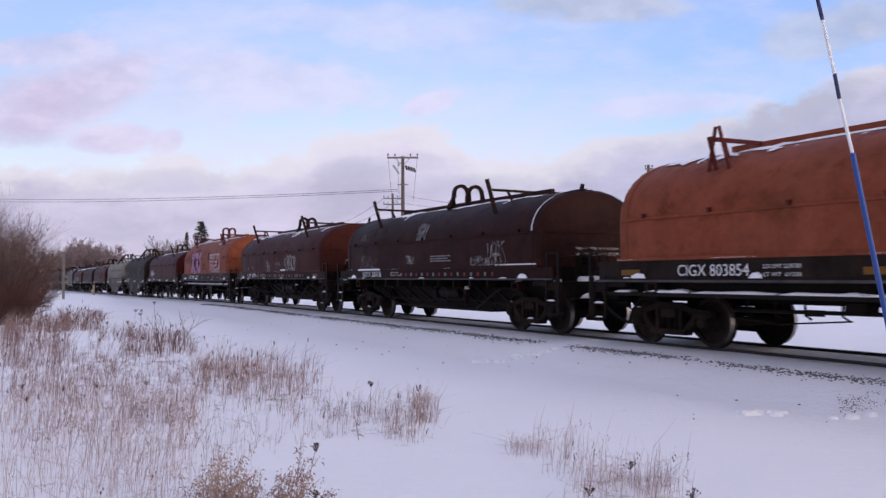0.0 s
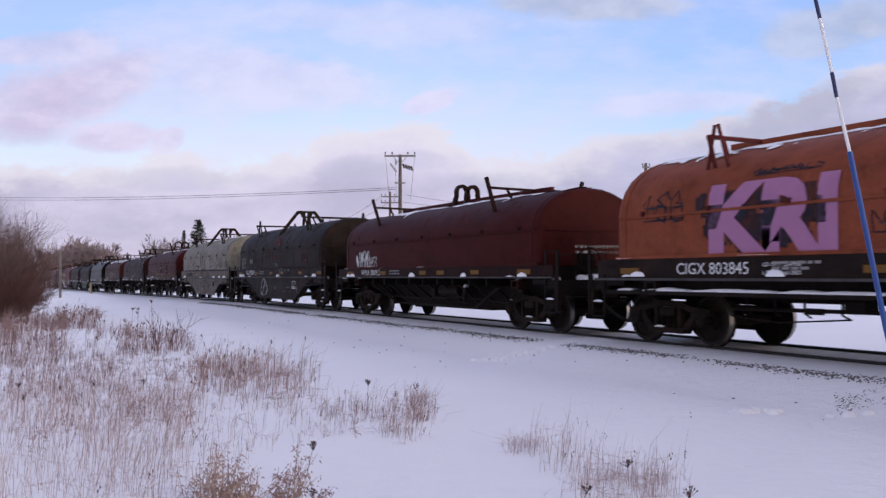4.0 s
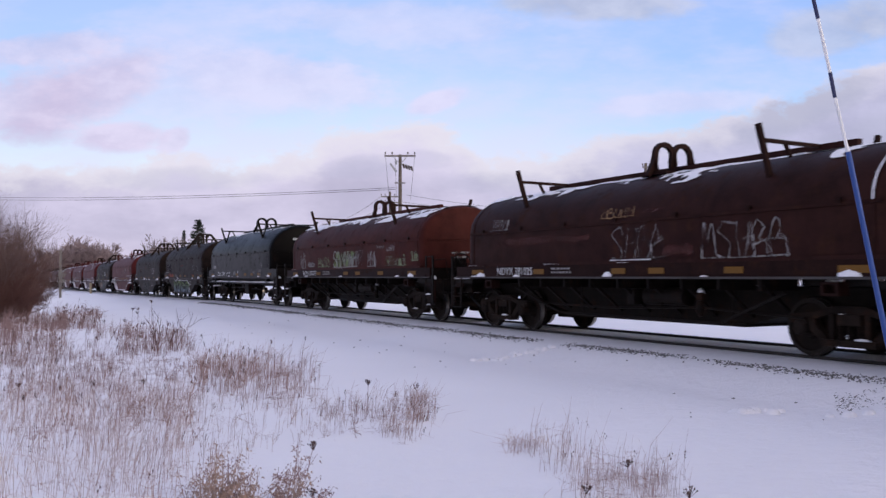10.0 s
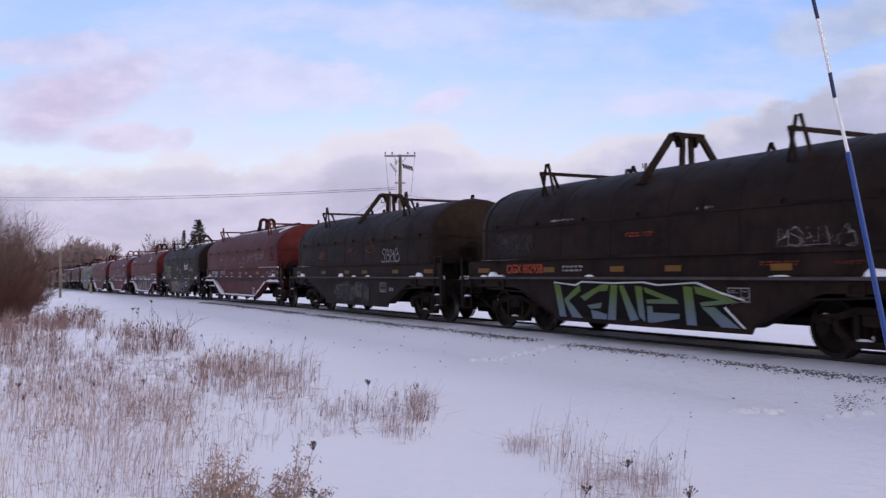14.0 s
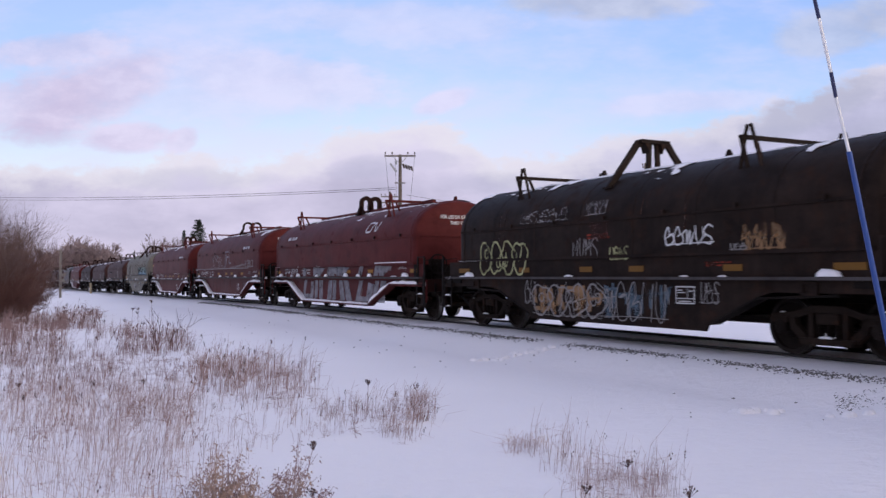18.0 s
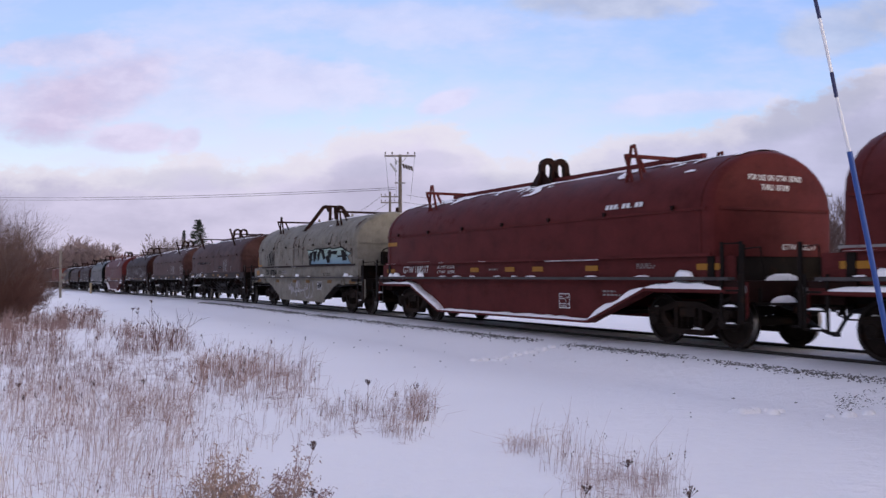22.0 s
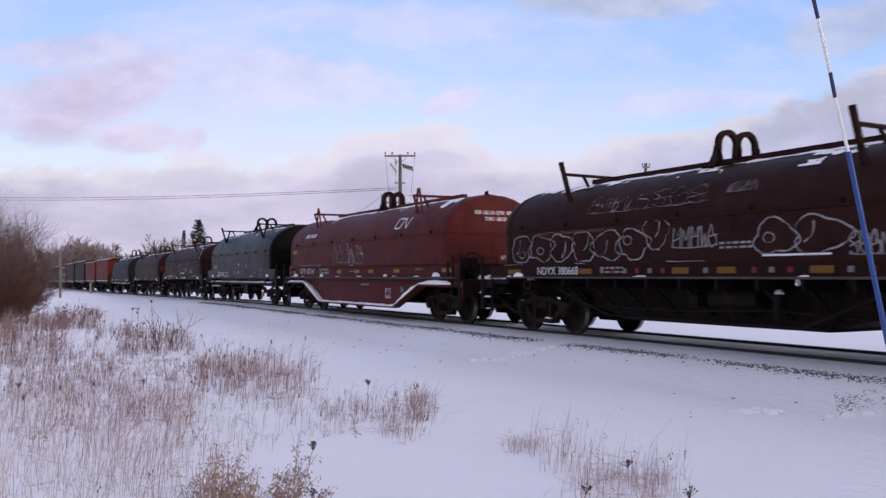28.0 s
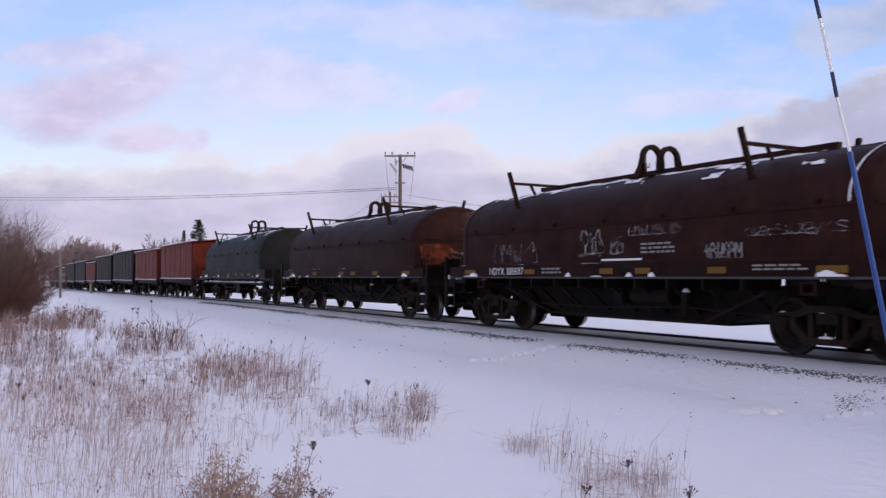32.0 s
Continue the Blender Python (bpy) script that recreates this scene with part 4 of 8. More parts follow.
def brake_bm(hl, y, z):
    """The hand brake: a stand with its gear box and wheel, y across and z up."""
    bm = bmesh.new()
    x = hl + 0.22
    box(bm, (x, y, (z + 1.1) / 2), (0.12, 0.14, z - 1.0))
    box(bm, (x + 0.04, y, z - 0.06), (0.2, 0.36, 0.42))
    pts = [(x + 0.20, y + 0.28 * math.cos(a), z + 0.28 * math.sin(a)) for a in [2 * math.pi * i / 16 for i in range(17)]]
    path_tube(bm, pts, 0.022)
    tube(bm, (x + 0.1, y, z), (x + 0.24, y, z), 0.045, None, 8)
    for i in range(4):
        a = math.pi * i / 4
        tube(bm, (x + 0.19, y + 0.28 * math.cos(a), z + 0.28 * math.sin(a)), (x + 0.19, y - 0.28 * math.cos(a), z - 0.28 * math.sin(a)), 0.012, None, 5)
    return bm


def crossover_bm(sx, L):
    """A low step across the near half of the end."""
    bm = bmesh.new()
    x = sx * (L / 2 - 0.44)
    box(bm, (x, -0.78, 0.80), (0.16, 0.92, 0.04))
    for y in (-1.2, -0.36):
        box(bm, (x - sx * 0.05, y, 0.93), (0.05, 0.04, 0.28))
    return bm


def platform_bm(sx, k):
    bm = bmesh.new()
    L, hl = k["L"], k["hl"]
    a, b = hl - 0.25, L / 2 - 0.55
    box(bm, (sx * (a + b) / 2, 0, 1.13), (b - a, 2.96, 0.10))
    box(bm, (sx * (b - 0.03), 0, 1.0), (0.10, 2.96, 0.34))
    box(bm, (sx * (b - 0.25), 0, 0.86), (0.5, 0.5, 0.34))
    for sy in (-1, 1):
        box(bm, (sx * (b - 0.32), sy * 1.2, 0.98), (0.5, 0.06, 0.3))
    return bm


def ribbed_frame(car, k, body):
    """Deep fish-belly middle sill with cross bearers and struts under a shallow side sill."""
    bm = bmesh.new()
    prism(bm, [(-6.9, 1.08), (6.9, 1.08), (6.9, 0.82), (4.05, 0.74), (2.5, 0.40), (-2.5, 0.40), (-4.05, 0.74), (-6.9, 0.82)], -0.62, 0.62)
    prism(bm, [(-2.6, 0.42), (2.6, 0.42), (2.6, 0.37), (-2.6, 0.37)], -0.72, 0.72)
    part("middle_sill", bm, STEEL_DARK, car)
    for sy in (-1, 1):
        bm = bmesh.new()
        prism(bm, [(-6.55, 1.22), (6.55, 1.22), (6.55, 1.50), (-6.55, 1.50)], sy * 1.42, sy * 1.49)
        part("side_sill", bm, body, car)
        bm = bmesh.new()
        prism(bm, [(-6.55, 1.25), (6.55, 1.25), (6.55, 1.21), (-6.55, 1.21)], sy * 1.40, sy * 1.53)
        part("sill_flange", bm, DUSTY, car, "dusty grey sill flange")
        for i in range(9):
            def strut():
                bm = bmesh.new()
                prism(bm, [(-0.03, 1.22), (0.03, 1.22), (0.03, 1.02), (-0.03, 1.02)], sy * 0.6, sy * 1.45)
                beam(bm, (0, sy * 1.40, 1.15), (0, sy * 0.64, 0.55), 0.05, 0.07, (1, 0, 0))
                return bm
            part("strut", shared(("strut", sy), strut, STEEL_DARK), None, car).location.x = -3.6 + 0.9 * i

        def truss():
            bm = bmesh.new()
            for sx in (-1, 1):
                beam(bm, (sx * 4.0, sy * 1.30, 1.0), (sx * 2.4, sy * 1.1, 0.45), 0.04, 0.05, (0, 1, 0))
            tube(bm, (-2.4, sy * 1.1, 0.46), (2.4, sy * 1.1, 0.44), 0.022, None, 6)
            return bm
        part("truss_rod", shared(("truss", sy), truss, STEEL_DARK), None, car)
    bm = bmesh.new()
    tube(bm, (0.4, -1.0, 0.88), (1.5, -1.0, 0.88), 0.17, None, 14)
    box(bm, (0.0, -1.0, 0.86), (0.22, 0.24, 0.3))
    part("air_tank", bm, STEEL_DARK, car)
    bm = bmesh.new()
    tube(bm, (1.95, -1.15, 0.82), (1.95, -1.15, 0.66), 0.06, 0.08, 10)
    tube(bm, (1.95, -1.15, 0.66), (1.97, -1.15, 0.54), 0.08, 0.03, 10)
    box(bm, (1.95, -1.08, 0.90), (0.14, 0.2, 0.14))
    part("brake_valve", bm, STEEL_DARK, car)
    part("snow_lump", shared(("heap", 2), lambda: heap_bm(2, 0.20, 0.13, 0.08), SNOW_TOP, 60), None, car).location = (1.95, -1.12, 0.965)
    bm = bmesh.new()
    path_tube(bm, [(-3.2, -1.12, 0.66), (-0.6, -1.12, 0.62), (1.9, -1.12, 0.70), (4.2, -1.12, 0.60)], 0.022)
    for x in (-1.6, 0.9, 2.7):
        path_tube(bm, [(x, -1.12, 1.05), (x, -1.12, 0.60), (x + 0.1, -1.14, 0.50)], 0.018)
    part("brake_rod", bm, STEEL_DARK, car)


def skirted_frame(car, k, body):
    bm = bmesh.new()
    prism(bm, [(-7.7, 1.08), (7.7, 1.08), (7.7, 0.82), (-7.7, 0.82)], -0.35, 0.35)
    part("middle_sill", bm, STEEL_DARK, car)
    out = [(-7.2, 1.14), (7.2, 1.14), (7.2, 0.96), (5.15, 0.96), (3.35, 0.31), (-3.35, 0.31), (-5.15, 0.96), (-7.2, 0.96)]
    for sy in (-1, 1):
        bm = bmesh.new()
        prism(bm, out, sy * 1.28, sy * 1.32)
        prism(bm, [(-7.3, 1.14), (7.3, 1.14), (7.3, 1.60), (-7.3, 1.60)], sy * 1.36, sy * 1.40)
        part("side_plate", bm, body, car)
        bm = bmesh.new()
        for x0, z0, x1, z1 in ((-7.2, 1.01, -5.15, 1.01), (-5.15, 1.01, -3.35, 0.33), (-3.35, 0.33, 3.35, 0.33), (3.35, 0.33, 5.15, 1.01), (5.15, 1.01, 7.2, 1.01)):
            beam(bm, (x0, sy * 1.41, z0), (x1, sy * 1.41, z1), 0.24, 0.05, (0, 0, 1))
        part("flange", bm, body, car)
        bm = bmesh.new()
        box(bm, (0, sy * 1.46, 1.215), (14.6, 0.2, 0.055))
        part("running_board", bm, STEEL_DARK if sy > 0 else DUSTY, car, "dusty grey ledge")
    bm = bmesh.new()
    box(bm, (0, 0, 0.5), (6.4, 2.3, 0.08))
    part("floor_plate", bm, STEEL_DARK, car)


def deep_frame(car, k, body):
    bm = bmesh.new()
    prism(bm, [(-6.9, 1.08), (6.9, 1.08), (6.9, 0.82), (-6.9, 0.82)], -0.35, 0.35)
    part("middle_sill", bm, STEEL_DARK, car)
    cut = 0.55 if body is SKIRT_CREAM else 0.0     # a longer slope at the back end of one car
    out = [(-6.5, 1.16), (6.5, 1.16), (6.5, 1.0), (4.35, 1.0), (4.05, 0.92), (2.98, 0.46), (2.90, 0.31), (-2.66 + cut, 0.31), (-2.72 + cut, 0.46), (-3.95 + cut * 0.4, 0.92), (-4.35, 1.0), (-6.5, 1.0)]
    for sy in (-1, 1):
        bm = bmesh.new()
        prism(bm, out, sy * 1.40, sy * 1.44)
        prism(bm, [(-6.5, 1.16), (6.5, 1.16), (6.5, 1.62), (-6.5, 1.62)], sy * 1.42, sy * 1.45)
        part("side_plate", bm, body, car)
        for x0, z0, x1, z1 in ((2.98, 0.46, 4.05, 0.92), (4.05, 0.92, 5.6, 0.99), (-2.72 + cut, 0.46, -3.95 + cut * 0.4, 0.92), (-3.95 + cut * 0.4, 0.92, -5.6, 0.99)):
            bm = bmesh.new()
            beam(bm, (x0, sy * 1.33, z0 - 0.02), (x1, sy * 1.33, z1 - 0.02), 0.26, 0.035)
            part("skirt_flange", bm, STEEL_DARK, car)
        bm = bmesh.new()
        box(bm, (0, sy * 1.47, 1.22), (13.2, 0.16, 0.05))
        part("running_board", bm, DUSTY, car, "dusty grey ledge")
    bm = bmesh.new()
    box(bm, (0, 0, 0.5), (5.0, 2.6, 0.08))
    part("floor_plate", bm, STEEL_DARK, car)


def shallow_frame(car, k, body):
    bm = bmesh.new()
    prism(bm, [(-6.9, 1.08), (6.9, 1.08), (6.9, 0.80), (-6.9, 0.80)], -0.35, 0.35)
    part("middle_sill", bm, STEEL_DARK, car)
    for sy in (-1, 1):
        bm = bmesh.new()
        prism(bm, [(-6.5, 1.22), (6.5, 1.22), (6.5, 1.58), (-6.5, 1.58)], sy * 1.44, sy * 1.49)
        part("side_sill", bm, body, car)
        bm = bmesh.new()
        box(bm, (0, sy * 1.49, 1.20), (13.1, 0.12, 0.045))
        part("sill_flange", bm, DUSTY, car, "dusty grey sill flange")
        bm = bmesh.new()
        prism(bm, [(-6.4, 1.2), (6.4, 1.2), (6.4, 0.95), (-6.4, 0.95)], sy * 1.20, sy * 1.24)
        box(bm, (0, sy * 1.34, 0.95), (12.8, 0.30, 0.07))
        part("lower_chord", bm, STEEL_DARK, car)
    bm = bmesh.new()
    prism(bm, [(-0.16, 0.9), (0.50, 0.9), (0.54, 0.8), (0.54, 0.54), (0.49, 0.46), (0.40, 0.42), (-0.06, 0.42), (-0.15, 0.46), (-0.20, 0.54), (-0.20, 0.8)], -1.1, -0.5)
    box(bm, (-0.95, -0.85, 0.79), (0.36, 0.3, 0.16))
    part("air_tank", bm, STEEL_DARK, car)
    bm = bmesh.new()
    path_tube(bm, [(-3.4, -0.95, 0.70), (-0.2, -0.95, 0.72)], 0.035)
    for x in (-3.1, -2.5, -1.9, -1.2):
        path_tube(bm, [(x, -0.95, 0.95), (x, -0.95, 0.66), (x + 0.12, -0.95, 0.60)], 0.02)
    path_tube(bm, [(-3.4, -1.0, 0.58), (-2.4, -1.0, 0.50), (-1.0, -1.0, 0.60)], 0.014)
    box(bm, (-1.7, -0.95, 0.70), (0.3, 0.06, 0.1))
    part("brake_lever", bm, STEEL_DARK, car)
    bm = bmesh.new()
    path_tube(bm, [(0.54, -0.95, 0.68), (2.0, -0.95, 0.66), (4.0, -0.95, 0.62)], 0.02)
    box(bm, (1.4, -0.95, 0.70), (0.3, 0.06, 0.1))
    part("brake_rod", bm, STEEL_DARK, car)


def boxy_frame(car, k, body):
    hl = k["hl"]
    bm = bmesh.new()
    prism(bm, [(-hl - 0.4, 1.08), (hl + 0.4, 1.08), (hl + 0.4, 0.80), (-hl - 0.4, 0.80)], -0.5, 0.5)
    part("middle_sill", bm, STEEL_DARK, car)
    for sy in (-1, 1):
        bm = bmesh.new()
        prism(bm, [(-hl, 1.25), (hl, 1.25), (hl, 1.0), (-hl, 1.0)], sy * 1.30, sy * 1.36)
        box(bm, (0, sy * 1.48, 1.22), (2 * hl, 0.14, 0.06))
        part("side_sill", bm, STEEL_DARK, car)
        bm = bmesh.new()
        box(bm, (0, sy * 1.53, k["zs"] - 0.03), (2 * hl + 0.1, 0.06, 0.09))
        part("top_rail", bm, body, car)
        for i in range(7):
            def upright():
                bm = bmesh.new()
                box(bm, (0, sy * 1.506, (k["zs"] + 1.25) / 2), (0.08, 0.024, k["zs"] - 1.29))
                return bm
            part("side_post", shared(("side_post", sy, k["zs"]), upright, body), None, car).location.x = (hl - 0.05) * (i - 3) / 3
        if sy < 0:
            part("sill_snow", strip_bm(-hl + 0.1, 1.25, hl - 0.1, 1.25, -1.56, -1.49, 0.05, int(hl * 10)), SNOW_TOP, car, "thin line of snow", 60)
    for sx in (-1, 1):
        for sy in (-1, 1):
            bm = bmesh.new()
            box(bm, (sx * (hl + 0.05), sy * 1.38, (k["zs"] + 1.2) / 2), (0.12, 0.16, k["zs"] - 1.2))
            part("corner_post", bm, body, car)
    bm = bmesh.new()
    for sy in (-1, 1):
        prism(bm, [(-hl - 0.45, 0), (hl + 0.45, 0), (hl + 0.45, 0.04), (-hl - 0.45, 0.04)], sy * 0.0, sy * 1.6)
    for v in bm.verts:
        v.co.z += k["zt"] + 0.02 - abs(v.co.y) / 1.6 * (k["zt"] - k["zs"])
    part("roof", bm, body, car)
    part("roof_snow", strip_bm(-hl - 0.4, k["zs"] + 0.09, hl + 0.4, k["zs"] + 0.09, -1.59, -1.25, 0.06, int(hl * 7)), SNOW_TOP, car, "thin snow along the roof edge", 60)


FRAMES = {"ribbed": ribbed_frame, "skirted": skirted_frame, "deep": deep_frame, "shallow": shallow_frame, "boxy": boxy_frame}


# -- writing and spray paint --
def lay(bm, k, x0, z0, proud=0.012, flat=None):
    """Bend flat writing onto the near side, its lower left corner at x0, z0."""
    bm.verts.ensure_lookup_table()
    top = max((v.co.y for v in bm.verts), default=0) + z0
    z = k["zs"] + 0.12
    while flat is None and z < top:
        geom = list(bm.verts) + list(bm.edges) + list(bm.faces)
        bmesh.ops.bisect_plane(bm, geom=geom, plane_co=(0, z - z0, 0), plane_no=(0, 1, 0))
        z += 0.13
    for v in bm.verts:
        x, z = v.co.x + x0, v.co.y + z0
        v.co = (x, -((flat if flat is not None else half(k, z)) + proud + v.co.z), z)
    return bm


def fit_letters(words, width, height, bold=0.0):
    """Writing stretched to a width and a height."""
    bm = letters(words, 1.0)
    xs, ys = [v.co.x for v in bm.verts], [v.co.y for v in bm.verts]
    if bold:
        bm.free()
        bm = letters(words, 1.0, bold)
    for v in bm.verts:
        v.co.x = (v.co.x - min(xs)) * width / (max(xs) - min(xs))
        v.co.y = (v.co.y - min(ys)) * height / (max(ys) - min(ys))
    return bm


def bars(width, height, rows, seed):
    """Lines of small print too small to read."""
    rng = random.Random(seed)
    bm = bmesh.new()
    for i in range(rows):
        y = height * (rows - i - 0.6) / rows
        x = 0.0
        while x < width * rng.uniform(0.75, 1.0):
            w = rng.uniform(0.06, 0.22) * max(width, 0.5)
            h = height / rows * 0.5
            f = [bm.verts.new(c) for c in ((x, y, 0), (min(x + w, width), y, 0), (min(x + w, width), y + h, 0), (x, y + h, 0))]
            bm.faces.new(f)
            x += w + 0.04
    return bm


def dashes(w, h, count=9):
    """A row of slanted blocks, as long as a line of large letters."""
    bm = bmesh.new()
    step = w / count
    for i in range(count):
        b = step * (0.78 if i not in (3, 6) else 0.3)
        top = h if i not in (3, 6) else 0.3 * h
        bm.faces.new([bm.verts.new(c) for c in ((i * step, 0, 0), (i * step + b, 0, 0), (i * step + b + 0.25 * top, top, 0), (i * step + 0.25 * top, top, 0))])
    return bm


def outline(w, h, t=0.02):
    """A thin painted frame round a few lines of small print."""
    bm = bmesh.new()
    for a in ((0, 0, w, t), (0, h - t, w, h), (0, t, t, h - t), (w - t, t, w, h - t), (w * 0.6, h * 0.3, w * 0.6 + t * 0.6, h - t), (t, h * 0.28, w - t, h * 0.28 + t * 0.6),
              (w * 0.1, h * 0.75, w * 0.35, h * 0.8), (w * 0.1, h * 0.62, w * 0.5, h * 0.66), (w * 0.7, h * 0.7, w * 0.88, h * 0.76), (w * 0.15, h * 0.12, w * 0.8, h * 0.17)):
        bm.faces.new([bm.verts.new(c) for c in ((a[0], a[1], 0), (a[2], a[1], 0), (a[2], a[3], 0), (a[0], a[3], 0))])
    return bm


def ribbon(bm, pts, width):
    prev = None
    n = len(pts)
    for i, p in enumerate(pts):
        q = Vector(pts[min(i + 1, n - 1)]) - Vector(pts[max(i - 1, 0)])
        q = Vector((-q.y, q.x)).normalized() * width / 2 if q.length > 1e-6 else Vector((0, width / 2))
        row = [bm.verts.new((p[0] + q.x, p[1] + q.y, 0)), bm.verts.new((p[0] - q.x, p[1] - q.y, 0))]
        if prev:
            bm.faces.new((prev[0], prev[1], row[1], row[0]))
        prev = row


def smooth_line(ctrl, per=5):
    """A rounded line through control points."""
    out = []
    n = len(ctrl)
    for i in range(n - 1):
        p0, p1, p2, p3 = (Vector(ctrl[max(i - 1, 0)]), Vector(ctrl[i]), Vector(ctrl[i + 1]), Vector(ctrl[min(i + 2, n - 1)]))
        for q in range(per):
            t = q / per
            out.append(tuple(0.5 * ((2 * p1) + (p2 - p0) * t + (2 * p0 - 5 * p1 + 4 * p2 - p3) * t * t + (3 * p1 - p0 - 3 * p2 + p3) * t ** 3)))
    return out + [tuple(ctrl[-1])]


def scrawl(width, height, seed, t=0.05, count=6):
    """Quick looping and jagged spray-can strokes that read as no word."""
    rng = random.Random(seed)
    bm = bmesh.new()
    t *= 0.62
    for c in range(count):
        x0, w = width * c / count, width / count
        lean = rng.uniform(-0.05, 0.22)

        def at(u, v):
            return (x0 + w * u + lean * v * height * 0.35, height * min(max(v, 0.0), 1.0))
        kind = rng.randrange(5)
        j = lambda: rng.uniform(-0.12, 0.12)
        if kind == 0:
            pts = [(0.1 + j(), 0.05), (0.15 + j(), 0.9 + j()), (0.55 + j(), 0.45 + j()), (0.85 + j(), 0.95), (0.9 + j(), 0.0)]
        elif kind == 1:
            pts = [(0.9 + j(), 0.8 + j()), (0.45 + j(), 1.0), (0.1 + j(), 0.7 + j()), (0.8 + j(), 0.4 + j()), (0.6 + j(), 0.0), (0.05, 0.15 + j())]
        elif kind == 2:
            pts = [(0.15 + j(), 0.1), (0.0, 0.6 + j()), (0.35, 1.0), (0.6 + j(), 0.7 + j()), (0.35 + j(), 0.5 + j()), (0.8, 0.55 + j()), (0.95, 0.15 + j()), (0.4, 0.0), (0.1, 0.12)]
        elif kind == 3:
            pts = [(0.2 + j(), 1.0), (0.15 + j(), 0.3 + j()), (0.5, 0.0), (0.85 + j(), 0.35 + j()), (0.8 + j(), 0.95), (1.15, 0.4 + j())]
        else:
            pts = [(-0.1, 0.5 + j()), (0.3, 0.85 + j()), (0.4 + j(), 0.1 + j()), (0.65, 0.7 + j()), (0.7 + j(), 0.0), (1.05, 0.55 + j())]
        pts = [at(*q) for q in pts]
        ribbon(bm, smooth_line(pts) if rng.random() < 0.7 else pts, t * rng.uniform(0.7, 1.2))
        if rng.random() < 0.4:
            ribbon(bm, [at(0.05, 0.45 + j()), at(0.95, 0.55 + j())], t * 0.8)
    ribbon(bm, smooth_line([(0.0, height * 0.06), (width * 0.4, height * rng.uniform(-0.02, 0.12)), (width * 1.02, height * 0.1)]), t * 0.6)
    return bm


def blocks(width, height, seed, count):
    """Wild leaning wedges and bars of filled spray paint."""
    rng = random.Random(seed)
    bm = bmesh.new()
    layer = 0.0
    for c in range(count):
        x0, w = width * c / count, width / count
        for i in range(4):
            layer += 0.0002
            a, b = rng.uniform(-0.1, 0.7), rng.uniform(0.14, 0.30)
            lean, y0, y1 = rng.uniform(-0.5, 0.6), rng.uniform(0, 0.45), rng.uniform(0.6, 1.0)
            k = rng.uniform(0.3, 1.5)
            q = [(a, y0), (a + b, y0 + rng.uniform(-0.05, 0.1)), (a + b * k + lean * (y1 - y0), y1), (a + lean * (y1 - y0), y1 + rng.uniform(-0.12, 0.05))]
            bm.faces.new([bm.verts.new((x0 + w * u, height * min(max(v, 0), 1), layer)) for u, v in q])
        v = rng.uniform(0.1, 0.8)
        layer += 0.0002
        bm.faces.new([bm.verts.new((x0 + w * p, height * q, layer)) for p, q in ((-0.05, v), (0.9, v + rng.uniform(-0.2, 0.2)), (1.0, v + 0.16), (0.0, v + 0.13))])
    return bm


def bubbles(w, h, seed, count, t):
    """Fat rounded outlines that overlap like swollen letters, with small inner loops."""
    rng = random.Random(seed)
    bm = bmesh.new()
    step = w / count
    for c in range(count):
        cx, cy = step * (c + 0.5), h * 0.5
        rx, ry = step * rng.uniform(0.52, 0.68), h * rng.uniform(0.44, 0.5)
        lobes, ph = rng.choice((2, 3, 3, 4)), rng.uniform(0, 6.283)
        ring = []
        for i in range(30):
            a = 2 * math.pi * i / 29
            r = 1 + 0.16 * math.sin(lobes * a + ph) + 0.05 * math.sin(7 * a + ph)
            ring.append((cx + rx * r * math.cos(a) * 0.95, min(max(cy + ry * r * math.sin(a), 0.0), h)))
        ribbon(bm, ring, t)
        for _ in range(rng.choice((1, 1, 2))):
            px, py = cx + rx * rng.uniform(-0.35, 0.35), cy + ry * rng.uniform(-0.45, 0.3)
            if rng.random() < 0.5:
                ribbon(bm, [(px + 0.25 * rx * math.cos(a), py + 0.3 * ry * math.sin(a)) for a in [2 * math.pi * i / 12 for i in range(13)]], t * 0.8)
            else:
                ribbon(bm, smooth_line([(px - 0.3 * rx, py - 0.35 * ry), (px, py + 0.1 * ry), (px + 0.05 * rx, py + 0.75 * ry)]), t * 0.8)
    return bm


